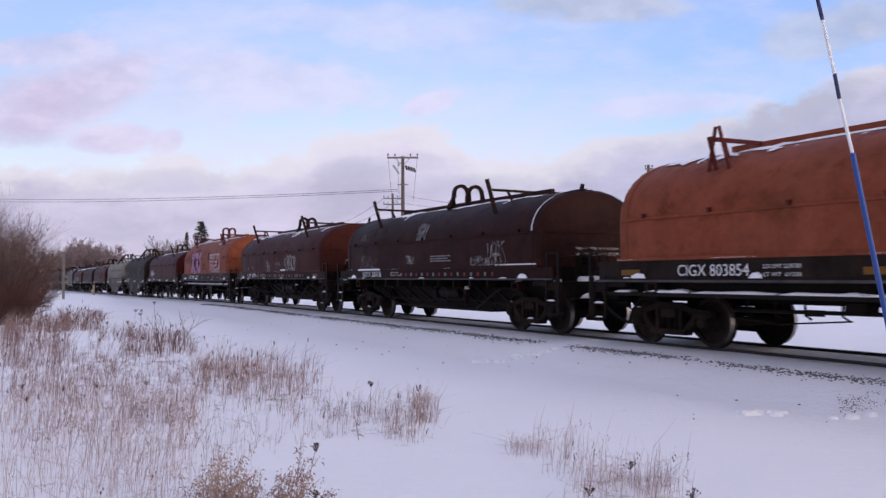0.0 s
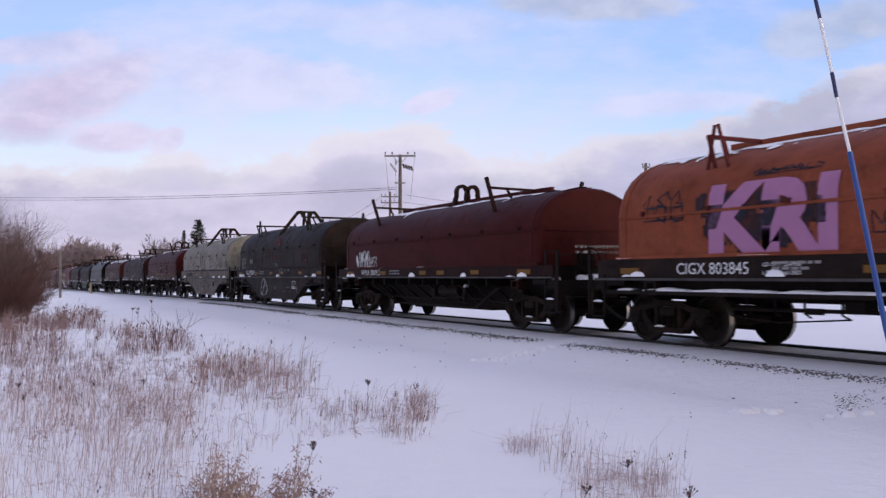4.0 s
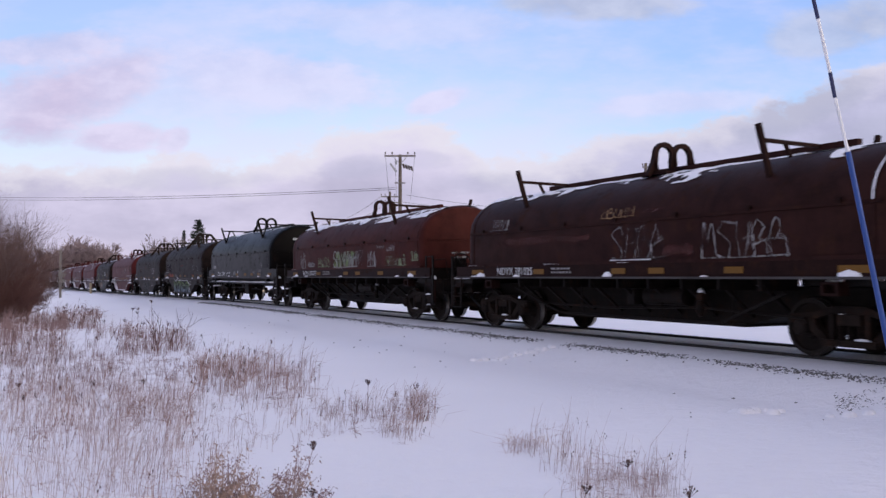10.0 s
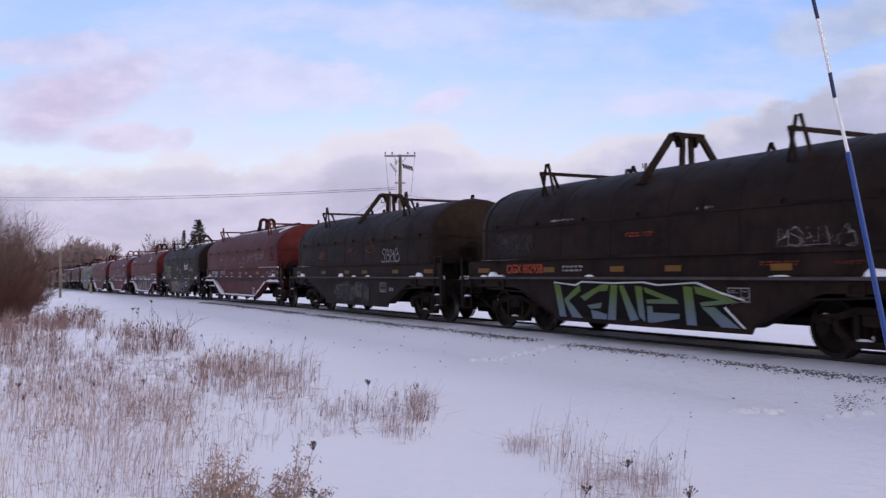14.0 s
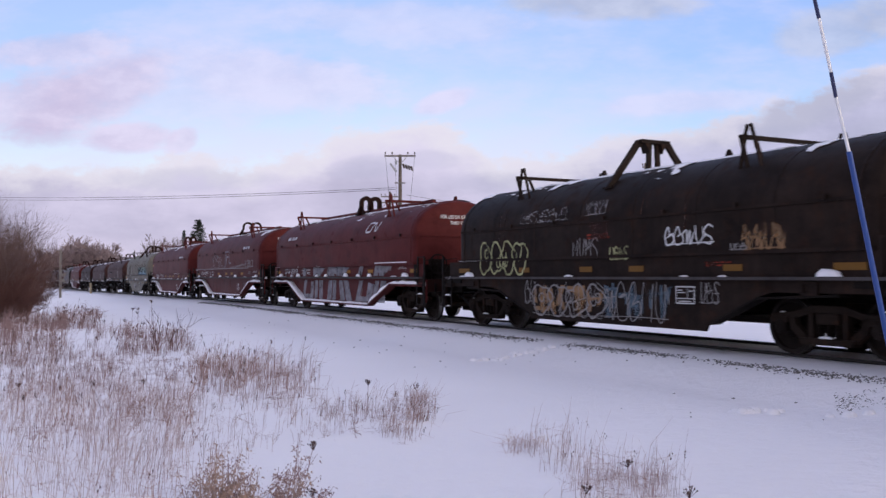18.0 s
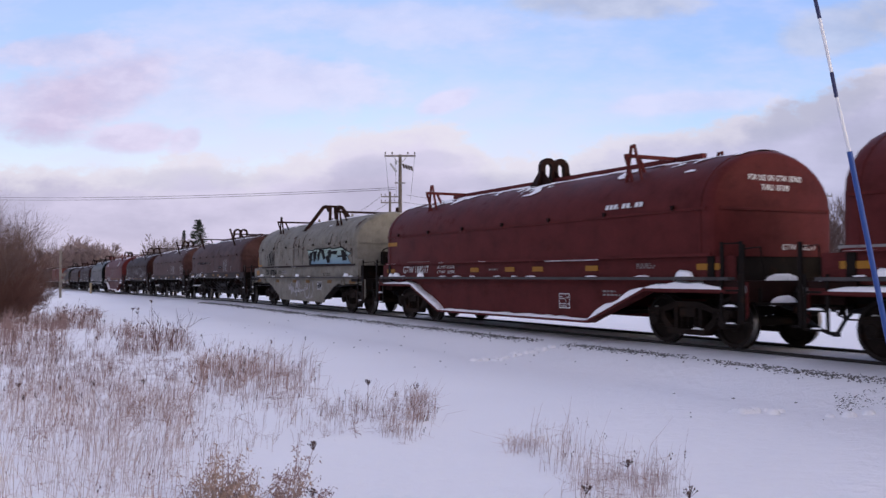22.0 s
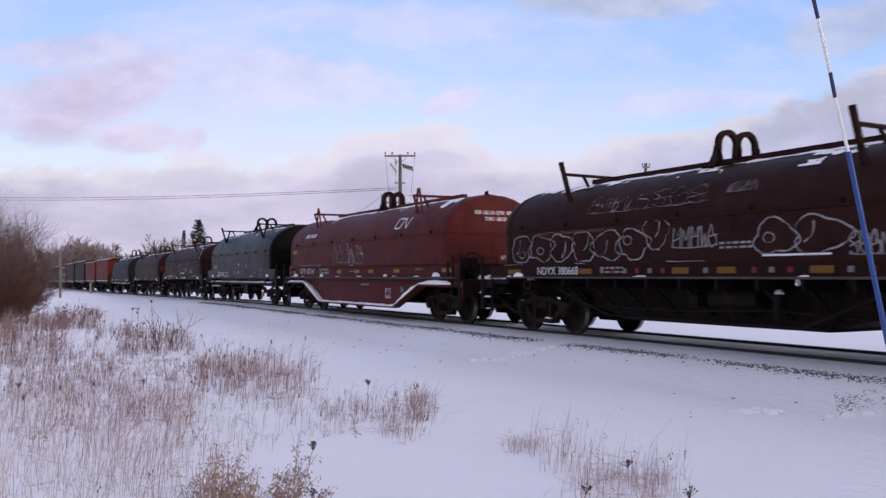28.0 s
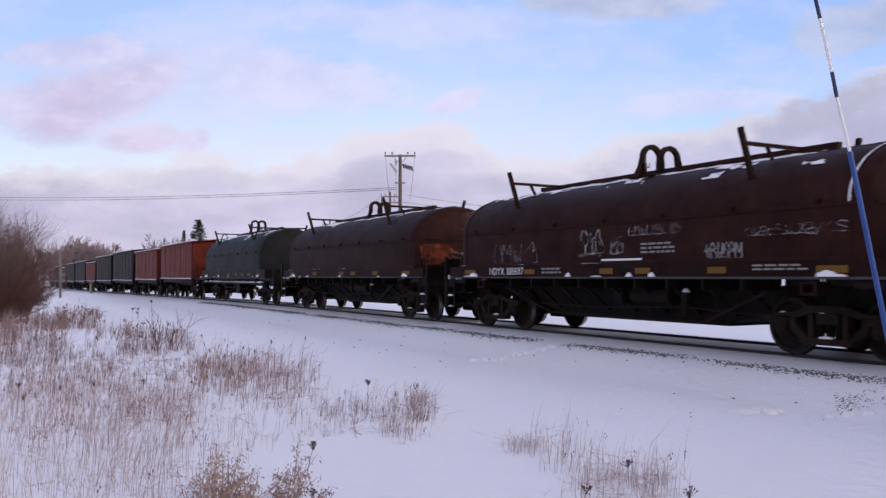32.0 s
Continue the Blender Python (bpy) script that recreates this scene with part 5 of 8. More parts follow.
def slabs(w, h, seed, count, low, high):
    """Broad jagged strokes of giant letters; only the band between two shares of the height."""
    rng = random.Random(seed)
    bm = bmesh.new()
    layer = 0.0
    step = w / count
    for c in range(count):
        x0, b = step * c, step * rng.uniform(0.24, 0.32)
        lean = step * rng.uniform(-0.30, 0.42)
        kind = rng.randrange(4)
        strokes = [((0.02, 0.0), (0.06, 1.0))]
        strokes += {0: [((0.06, 1.0), (0.45, 0.3)), ((0.45, 0.3), (0.72, 0.95)), ((0.70, 0.0), (0.74, 1.0))], 1: [((0.05, 0.02), (0.68, 0.06)), ((0.68, 0.0), (0.62, 0.55))],
                    2: [((0.08, 0.92), (0.7, 0.86)), ((0.35, 0.9), (0.42, 0.0))], 3: [((0.1, 0.5), (0.66, 1.0)), ((0.1, 0.5), (0.72, 0.0))]}[kind]
        for (u0, v0), (u1, v1) in strokes:
            layer += 0.0003
            q = [(u0 * step, v0), (u0 * step + b * rng.uniform(0.7, 1.2), v0 + rng.uniform(-0.05, 0.05)), (u1 * step + b * rng.uniform(0.7, 1.3), v1 + rng.uniform(-0.06, 0.02)), (u1 * step, v1)]
            if abs(v1 - v0) < 0.2:
                q = [(u0 * step, v0 - 0.1), (u1 * step, v1 - 0.1), (u1 * step + b, v1 + 0.1), (u0 * step, v0 + 0.12)]
            bm.faces.new([bm.verts.new((x0 + x + lean * y, h * (min(max(y, 0), 1) - low) / (high - low), layer)) for x, y in q])
    for z, n in ((0.0, -1), (h, 1)):
        bmesh.ops.bisect_plane(bm, geom=list(bm.verts) + list(bm.edges) + list(bm.faces), plane_co=(0, z, 0), plane_no=(0, n, 0), clear_outer=True)
    return bm


def wild(w, h):
    """Five jagged arrow-like letters, K E N E R, cut from pointed strokes."""
    bm = bmesh.new()
    cell = w / 5

    def stroke(c, *pts):
        bm.faces.new([bm.verts.new(((c + x) * cell, h * y, 0.0002 * (len(bm.faces) + 1))) for x, y in pts])

    stroke(0, (0.02, 0.95), (0.22, 0.92), (0.42, 0.0), (0.20, 0.0))
    stroke(0, (0.36, 0.52), (0.82, 0.95), (0.86, 0.76), (0.42, 0.42))
    stroke(0, (0.34, 0.48), (0.52, 0.45), (0.92, 0.0), (0.60, 0.0))
    stroke(1, (-0.15, 0.60), (0.45, 0.95), (0.68, 0.96), (0.62, 0.78), (0.38, 0.76), (-0.02, 0.48))
    stroke(1, (0.05, 0.36), (0.48, 0.46), (0.44, 0.30), (0.16, 0.27))
    stroke(1, (0.16, 0.24), (0.34, 0.22), (0.62, 0.14), (0.60, 0.0), (0.22, 0.0))
    stroke(2, (-0.28, 0.95), (-0.10, 0.95), (-0.14, 0.0), (-0.36, 0.0))
    stroke(2, (-0.06, 0.92), (0.06, 0.94), (0.46, 0.05), (0.24, 0.0))
    stroke(2, (0.36, 0.93), (0.54, 0.90), (0.62, 0.0), (0.46, 0.14))
    stroke(3, (-0.42, 0.90), (0.36, 0.60), (0.40, 0.50), (-0.34, 0.48), (-0.36, 0.58), (0.04, 0.60), (-0.38, 0.76))
    stroke(3, (-0.34, 0.42), (-0.20, 0.42), (-0.20, 0.26), (0.42, 0.26), (0.42, 0.14), (-0.18, 0.0), (-0.32, 0.0))
    stroke(4, (-0.50, 0.94), (-0.30, 0.92), (-0.20, 0.0), (-0.42, 0.0))
    stroke(4, (-0.26, 0.94), (0.10, 0.86), (0.66, 0.58), (-0.10, 0.46), (-0.14, 0.55), (0.28, 0.62), (-0.22, 0.76))
    stroke(4, (-0.10, 0.44), (0.16, 0.46), (0.66, 0.0), (0.30, 0.0))
    return bm


def wedge(w, h):
    """A jagged arrow-shaped ground for a painted piece."""
    bm = bmesh.new()
    pts = ((0.02, 0.98), (0.16, 0.9), (0.2, 1.0), (0.38, 0.97), (0.55, 1.0), (0.62, 0.93), (0.8, 1.0), (0.9, 0.78), (1.0, 0.62), (0.92, 0.45), (1.0, 0.0), (0.08, 0.06))
    bm.faces.new([bm.verts.new((w * x, h * y, 0)) for x, y in pts])
    return bm


def blot(w, h, seed):
    """An uneven faded patch with a ragged rim."""
    bm = bmesh.new()
    nx, ny = max(6, int(w / 0.06)), max(5, int(h / 0.06))
    grid = {}

    def vert(i, j):
        if (i, j) not in grid:
            grid[i, j] = bm.verts.new((w * i / nx + 0.02 * noise.noise((i * 0.7, j * 0.7, seed)), h * j / ny + 0.02 * noise.noise((i * 0.7, j * 0.7, seed + 5.0)), 0))
        return grid[i, j]

    for i in range(nx):
        for j in range(ny):
            a, b = 2 * (i + 0.5) / nx - 1, 2 * (j + 0.5) / ny - 1
            v = 1.0 - a ** 4 - b ** 4 + 0.9 * noise.fractal((w * i / nx * 2.6, h * j / ny * 2.6, seed * 1.7), 0.7, 2.0, 3)
            if v > 0.35:
                bm.faces.new((vert(i, j), vert(i + 1, j), vert(i + 1, j + 1), vert(i, j + 1)))
    if not bm.faces:
        bm.free()
        return rect(w, h)
    return bm


def triangle(w, h, up):
    """A small painted arrowhead that points up or down."""
    bm = bmesh.new()
    pts = ((0, 0), (1, 0), (0.5, 1)) if up else ((0, 1), (0.5, 0), (1, 1))
    bm.faces.new([bm.verts.new((w * x, h * y, 0)) for x, y in pts])
    return bm


def runs(w, h, seed, count):
    """Thin streaks of rust that ran down from fittings."""
    rng = random.Random(seed)
    bm = bmesh.new()
    for _ in range(count):
        x, top, t = rng.uniform(0, w), h * rng.uniform(0.75, 1.0), rng.uniform(0.01, 0.032)
        ln = h * rng.uniform(0.3, 0.95)
        ribbon(bm, [(x + 0.012 * rng.gauss(0, 1), top - ln * i / 6) for i in range(7)], t)
    return bm


def rect(w, h):
    bm = bmesh.new()
    bm.faces.new([bm.verts.new(c) for c in ((0, 0, 0), (w, 0, 0), (w, h, 0), (0, h, 0))])
    return bm


def emblem(w, h):
    """A plain slanted open loop and a zigzag band."""
    bm = bmesh.new()
    ribbon(bm, [(w * x, h * y) for x, y in ((0.50, 0.88), (0.46, 0.93), (0.20, 0.93), (0.13, 0.85), (0.05, 0.18), (0.10, 0.08), (0.36, 0.08), (0.44, 0.16), (0.56, 0.86), (0.62, 0.90), (0.66, 0.82), (0.78, 0.14), (0.84, 0.10), (0.88, 0.2), (0.97, 0.95))], h * 0.15)
    return bm


def zigzag(w, h):
    bm = bmesh.new()
    ribbon(bm, [(w * t, h * (0.12 + 0.35 * t) + (1 if i % 2 else -1) * h * (0.05 + 0.09 * t)) for i, t in enumerate([j / 34 for j in range(35)])] + [(w * 0.97, h * 0.98), (w * 1.02, h * 0.5), (w * 0.96, h * 0.05)], 0.045)
    return bm


TRAIN = []
WHEELS = {-0.889: [], 0.889: []}
REFLECTORS = {"ribbed": (-5.44, -2.7, 0.1, 1.2, 3.1, 5.4), "shallow": (-5.5, -0.2, 1.4, 2.6, 3.8, 5.5), "deep": (-5.7, -2.85, -0.5, 1.1, 3.55, 5.8), "skirted": (-6.7, -1.5, 0.2, 1.4, 3.4, 6.7), "boxy": ()}


def car_pose(s):
    x, y, z, p = track(s)
    return Matrix.Translation((x, y, z)) @ Matrix.Rotation(math.atan2(-math.cos(p), -math.sin(p)), 4, "Z")


def freight_car(s0, s1, kind, hood_colour, label, frame_colour=None, number="", ink=None, small=1.0, tape_z=0.0, hood_shift=0.0, snow=0.35, extras=(), end_words=(), tapes=True, seed=0, guide=None, rim=False, chips=False, end_ink=None, wide_loops=False, brake=True, size=None):
    """One car between the coupling faces s0 (front) and s1 (back), as the train stands at 16 s."""
    k = dict(KINDS[kind])
    k["L"] = s1 - s0
    k.update(size or {})
    if kind == "boxy":
        tall = 0.50 if hood_colour == "black" else 0.12
        k.update(hl=k["L"] / 2 - 0.85, tc=k["L"] / 2 - 2.2, zs=k["zs"] + tall, zt=k["zt"] + tall)
    s16 = (s0 + s1) / 2
    ck = kind
    if hood_colour == "blueblack":
        ck = "high"
    if hood_colour == "orange":     # a taller hood
        ck = "tall"
        k.update(zs=k["zs"] + 0.04, zt=k["zt"] + 0.12, hl=k["hl"] + 0.1)
    car = thing("coil_car" if kind != "boxy" else "covered_gondola", car_pose(s16 - travelled(0.0)), label, "freight car", "cars of the train")
    hm = HOODS[hood_colour]
    fm = HOODS[frame_colour] if frame_colour else HOODS["sill"] if kind == "ribbed" else hm
    hood = part("hood", shared(("hood", ck, k["hl"], k["zt"]), lambda: hood_bm(k), hm, 30), None, car)
    if kind == "deep":
        hood_shift = 0.15
    hood.location.x = hood_shift
    FRAMES[kind](car, k, fm)
    for sx in (-1, 1):
        truck(car, sx * k["tc"])
        part("end_platform", platform_bm(sx, k), STEEL_DARK if kind != "skirted" else HOODS["sill"], car)
        if kind != "boxy":
            bm = bmesh.new()
            box(bm, (sx * (k["hl"] - 0.12), 0, (1.14 + k["z0"]) / 2 + 0.02), (0.16, 2.86, k["z0"] - 1.10))
            part("end_bulkhead", bm, STEEL_DARK, car)
        part("crossover_step", crossover_bm(sx, k["L"]), STEEL_DARK, car)
        part("coupler", coupler_bm(sx, k["L"]), TRUCK, car)
        part("air_hose", hose_bm(sx, k["L"]), RUBBER, car)
        part("uncoupling_lever", lever_bm(sx, k["L"]), STEEL_DARK, car)
        if kind != "boxy":
            part("draft_gear", shared(("draft", k["L"], sx), lambda: draft_gear_bm(sx, k["L"]), STEEL_DARK), None, car)
            for sy in (-1, 1):
                part("end_post", shared(("end_post", k["L"], sx, sy), lambda: end_post_bm(sx, k["L"], sy), STEEL_DARK), None, car)
        for sy in (-1, 1) if kind != "shallow" and sx > 0 else ():
            part("hand_rail", rails_bm(sx, k["L"], k["hl"], sy), fm if kind == "deep" else STEEL_DARK, car)
        for sy in (-1, 1):
            part("side_steps", steps_bm(sx, k["L"], sy), STEEL_DARK, car)
            if kind != "boxy":
                part("corner_plate", shared(("corner", k["L"], sx, sy), lambda: corner_plate_bm(sx, k["L"], sy), fm), None, car)
                part("jack_pad", shared(("jack_pad",), jack_pad_bm, fm), None, car).location = (sx * k["tc"], sy * 1.36, 1.07)
        if kind == "skirted":
            part("badge", shared(("badge",), badge_bm, WHITE_TAPE), None, car, "small round grey badge").location = (sx * (k["L"] / 2 - 0.60), -1.487, 1.04)
    if kind != "shallow" and brake:
        part("hand_brake", brake_bm(k["hl"], *{"ribbed": (-0.40, 1.62), "skirted": (-0.95, 1.60)}.get(kind, (-0.40, 1.93))), STEEL_DARK, car)
    fit = HOODS["sill"] if kind == "ribbed" or hood_colour in ("white", "grey", "cnred") else HOODS["cnred"] if hood_colour == "orange" else hm
    if kind != "boxy":
        part("seam", shared(("seam", ck, k["hl"]), lambda: seam_bm(k), hm), None, hood)
        for sy in (-1, 1):
            part("foot_rim", shared(("foot_rim", ck, k["hl"], sy), lambda: foot_rim_bm(k, sy), fit if hood_colour in ("white", "grey") else hm), None, hood)
        if kind != "deep":
            part("ridge_beam", shared(("ridge", ck), lambda: ridge_bm(k), hm), None, hood)
        else:
            for sx in (-1, 1):
                part("lifting_eye", shared(("eye",), lambda: eye_bm(), hm), None, hood).location = (sx * 1.9, 0, k["zt"])
        for sx in (-1, 1):
            part("end_band", shared(("band", ck, k["hl"], sx), lambda: bands_bm(k, (sx * (k["hl"] - 0.3),)), hm), None, hood)
        for x in (-4.3, -2.55, -0.85, 0.85, 2.55, 4.3) if kind == "deep" else ():
            part("panel_seam", shared(("panel_seam", ck, x), lambda: bands_bm(k, (x,), 0.028, 0.006), hm), None, hood)
        if kind == "deep":
            lifting_stool(hood, k, ck, fit)
        else:
            top = {"shallow": 0.62 if wide_loops else 0.66, "ribbed": 0.61 if wide_loops else 0.55}.get(kind, 0.58)
            lifting_loops(hood, k, ck, top, 0.095 if kind != "skirted" or wide_loops else 0.14, 0.45 if wide_loops else 0.34, 0.42 if kind == "skirted" and not wide_loops else 0.16, fit)
        style = guide or {"ribbed": "slant", "shallow": "slant", "deep": "vee", "skirted": "vee"}[kind]
        for sx in (-1, 1):
            part("guide_frame", shared(("guide", ck, style, sx), lambda: guide_bm(k, sx * k["post"], style), hm if hood_colour == "cnred" else fit), None, hood)
        if hood_colour in ("white", "grey"):
            for i, x in enumerate((-k["post"], -0.75, -0.2, 0.35, k["post"], -4.9, -2.3, 1.9, 4.8)):
                z1 = 2.95 if i < 5 else k["zs"]
                bm = runs(0.13 if i < 5 else 0.14, z1 - 1.66, seed * 10 + i, 6 if i < 5 else 2)
                part("rust_streak", lay(bm, k, x, 1.66, 0.008), RUST_STREAK if i < 5 else RUST_RUN, hood, "brown rust streak")
            rng = random.Random(seed + 330)
            for i in range(34):     # chipped paint along the laps, the foot and the front rim
                w0, h0 = rng.uniform(0.05, 0.30), rng.uniform(0.03, 0.10)
                x, z = rng.uniform(-k["hl"] + 0.2, k["hl"] - 0.5), (k["zs"] + rng.uniform(-0.12, 0.05), k["z0"] + rng.uniform(0.03, 0.12), rng.uniform(k["z0"] + 0.2, k["zt"] - 0.25))[i % 3]
                if i % 4 == 0:
                    x, z, w0, h0 = k["hl"] - rng.uniform(0.28, 0.5), rng.uniform(k["z0"], k["zt"] - 0.3), rng.uniform(0.05, 0.12), rng.uniform(0.08, 0.3)
                part("rust_chip", lay(blot(w0, h0, seed + i), k, x, z, 0.03 if i % 3 == 0 or i % 4 == 0 else 0.009), RUST_STREAK, hood)
        if snow > 0:
            v = seed % 3
            part("snow_patch", shared(("hood_snow", ck, k["hl"], v, snow), lambda: hood_snow_bm(k, v + 1, snow), SNOW_TOP, 60), None, hood, "ragged patches of snow")
            rng = random.Random(seed + 50)
            a, b = -k["post"] - 0.5 * rng.random(), k["post"] + 0.8 * rng.random()
            part("ridge_snow", strip_bm(a, k["zt"] - 0.035, b, k["zt"] - 0.035, -0.38, -0.06, 0.05, seed + 70), SNOW_TOP, hood, "line of snow under the ridge beam", 60)
        running_snow(car, k, seed)
        ledge_snow(car, k, seed, 1.25, -1.48, 2.0 if kind == "skirted" else 5.0)
        for i in range(7):
            part("stacking_lug", shared(("lug",), lambda: lug_bm(), fit), None, hood).location = (-k["hl"] * 0.86 + i * k["hl"] * 1.72 / 6, -(k["W"] + 0.04), k["zs"] + 0.02)
        if hood_colour != "blueblack":
            rng = random.Random(seed + 610)
            x = -k["hl"] + 0.06
            for _ in range(1 if hood_colour in ("black", "white") else 3):
                ln = rng.uniform(1.2, 2.6) if hood_colour in ("black", "white") else rng.uniform(0.25, 1.0)
                part("foot_snow", strip_bm(x, k["z0"] + 0.02, x + ln, k["z0"] + 0.02, -k["W"] - 0.045, -k["W"] + 0.01, 0.022, seed + int(x * 10)), SNOW_TOP, hood, "thin line of snow", 60)
                x += ln + rng.uniform(1.5, 3.0)
        if rim:
            part("rim_snow", shared(("rim", ck), lambda: rim_bm(k), SNOW_TOP), None, hood, "thin line of snow on the end seam")
        if kind == "ribbed":
            bm = bars(1.5, 0.26, 2, seed + 7)
            for v in bm.verts:
                v.co = (k["hl"] + 0.006, v.co.x - 0.5, 1.72 + v.co.y)
            part("end_lettering", bm, FAINT, hood, "small faded notice")
    if kind == "skirted":
        for x0, z0, x1, z1 in ((-7.1, 1.03, -5.15, 1.03), (-5.15, 1.03, -3.35, 0.355), (-3.35, 0.355, 3.3, 0.355), (3.4, 0.37, 5.1, 1.02), (5.15, 1.03, 7.1, 1.03)):
            part("flange_snow", strip_bm(x0, z0, x1, z1, -1.525, -1.32, 0.055 if abs(x0) < 3.36 and abs(x1) < 3.36 else 0.14 if x0 > 3 else 0.085, seed + int(x0 * 3)), SNOW_TOP, car, "band of snow on the flange", 60)
    if kind == "shallow":
        rng = random.Random(seed + 90)
        for x0, x1, h in ((-6.0, -5.5, 0.05), (-5.2, -4.0, 0.07), (-3.95, -2.0, 0.055), (-1.95, 0.3, 0.05), (0.4, 3.1, 0.055), (3.2, 5.9, 0.06)):
            x0, x1 = x0 + rng.uniform(-0.1, 0.1), x1 + rng.uniform(-0.1, 0.1)
            part("chord_snow", strip_bm(x0, 0.985, x1, 0.985, -1.47, -1.25, h, seed + int(x0 * 10)), SNOW_TOP, car, "uneven band of snow", 60)
    # reflectors along the sill
    ry = {"ribbed": 1.495, "skirted": 1.405, "shallow": 1.495, "deep": 1.455, "boxy": 1.505}[kind]
    rz = {"ribbed": 1.36, "skirted": 1.42, "shallow": 1.36, "deep": 1.40, "boxy": 1.12}[kind]
    if tapes:
        for i, x in enumerate(REFLECTORS[kind]):
            me = shared(("reflector", i in (0, 5)), lambda: _plate(0.55 if i in (0, 5) else 0.42, 0.11), YELLOW if kind == "skirted" else DIRTY_YELLOW)
            r = part("reflector", me, None, car)
            r.location = (x, -ry - 0.006, rz - tape_z)
    if chips:
        for i in range(22):
            x = -3.6 + 0.36 * i
            if x > -2.3 and all(abs(x - f) > 0.34 for f in (REFLECTORS[kind] if tapes else ())):
                part("reflector", shared(("chip",), lambda: _plate(0.10, 0.09), RED_TAPE if i % 2 else WHITE_TAPE), None, car).location = (x, -ry - 0.006, rz)
    if number:
        w = {"skirted": 0.168, "shallow": 0.152}.get(kind, 0.138) * len(number) * small
        x0 = {"ribbed": -4.47, "shallow": -4.2, "skirted": -5.8}.get(kind, -4.62)
        part("lettering", lay(fit_letters(number, w, 0.20 if kind != "ribbed" else 0.17, 0.03 if ink is BLACK_INK else 0.0), k, x0, rz - 0.07, 0.008, ry), ink or WHITE, car, "painted car number")
        if kind in ("skirted", "shallow"):
            for i, words in enumerate(("LD LMT 225000", "LT WT  60300") if kind == "skirted" else ("LD LMT 224700", "LT WT  61300")):
                part("lettering", lay(fit_letters(words, 1.0 if kind == "skirted" else 0.74, 0.075 if kind == "skirted" else 0.065), k, x0 + w + (0.55 if kind == "skirted" else 0.30), rz + 0.05 - 0.13 * i, 0.008, ry), WHITE, car, "painted load limit and weight")
        else:
            part("lettering", lay(bars(0.75, 0.16, 2, seed), k, x0 + w + 0.75, rz - 0.07, 0.008, ry), DIM_WHITE, car, "small painted data")
    for i, words in enumerate(end_words):
        wd = 0.062 * len(words)
        bm = fit_letters(words, wd, 0.10, 0.018)
        for v in bm.verts:
            v.co = (k["hl"] + 0.006, v.co.x - wd / 2, k["zs"] + 0.49 - 0.17 * i + v.co.y)
        part("end_lettering", bm, end_ink or WHITE, hood, "stencilled words")
    if number and kind in ("skirted", "shallow"):
        wd = 0.085 * len(number)
        bm = fit_letters(number, wd, 0.10)
        for v in bm.verts:
            v.co = (k["hl"] + (0.006 if kind == "skirted" else -0.034), v.co.x + (0.15 if kind == "skirted" else 0.0), (1.72 if kind == "skirted" else 1.42) + v.co.y)
        part("end_number", bm, WHITE, hood if kind == "skirted" else car, "painted car number")
    for what, x, z, w, h, material, *more in extras:
        if what != "end" and z + h > k["z0"] + 0.06:
            x -= hood_shift
        if what == "end":       # on the front end: across, height, size
            bm = wedge(w, h) if not more else fit_letters(more[0], w, h) if isinstance(more[0], str) else scrawl(w, h, more[0], 0.06, 3)
            for v in bm.verts:
                v.co = (k["hl"] + 0.007 + v.co.z + (0.005 if more else 0.0), x + v.co.x, z + v.co.y)
            part("graffiti", bm, material, hood)
            continue
        if z < 0.4:
            z, h = 0.4, h - (0.4 - z)
        if what in ("rect", "wedge") and material in (FADED_RED, RUST_RUN, RED_PATCH, GREY_PATCH, GREEN_PATCH, DARK_PATCH, FAINT, SHADOW_INK, RED_INK):
            bm = blot(w, h, seed * 7 + len(what) + int(10 * abs(x)))
        elif what == "scrawl":
            bm = scrawl(w, h, more[0], more[1] if len(more) > 1 else 0.05, more[2] if len(more) > 2 else 6)
        elif what == "blocks":
            bm = blocks(w, h, more[0], more[1])
        elif what == "bubbles":
            bm = bubbles(w, h, *more[:3])
        elif what == "wild":
            bm = wild(w, h)
        elif what == "slabs":
            bm = slabs(w, h, *more[:4])
        elif what == "bars":
            bm = bars(w, h, more[0], seed)
        elif what == "dashes":
            bm = dashes(w, h)
        elif what == "frame":
            bm = outline(w, h)
        elif what == "rect":
            bm = rect(w, h)
        elif what == "wedge":
            bm = wedge(w, h)
        elif what == "triangle":
            bm = triangle(w, h, more[0])
        elif what == "runs":
            bm = runs(w, h, more[0], more[1])
        elif what == "logo":
            bm = emblem(w, h)
        elif what == "zigzag":
            bm = zigzag(w, h)
        else:
            bm = fit_letters(what, w, h, more[0] if more and isinstance(more[0], float) else 0.0)
        low = z + h <= k["z0"] + 0.06
        part("marking" if what in ("bars", "dashes", "frame", "rect", "logo", "runs", "triangle") else "graffiti" if what in ("scrawl", "blocks", "zigzag", "wedge", "bubbles", "slabs", "wild") else "lettering",
             lay(bm, k, x, z, 0.012 + 0.004 * ("over" in more) + 0.008 * ("top" in more) + 0.006 * ("peak" in more), {"skirted": 1.405 if z > 1.1 else 1.32, "deep": 1.45}.get(kind, 1.495) if low else None), material, car if low else hood)
    TRAIN.append((car, s16))
    return car


def _plate(w, h):
    bm = bmesh.new()
    box(bm, (0, 0, 0), (w, 0.008, h))
    return bm


# Markings and spray paint: the car's place in the train, what, place along the car, height, width, tall, ink, the stroke's own numbers.
MARKS = {}


def mark(car, *what):
    MARKS.setdefault(car, []).append(what)


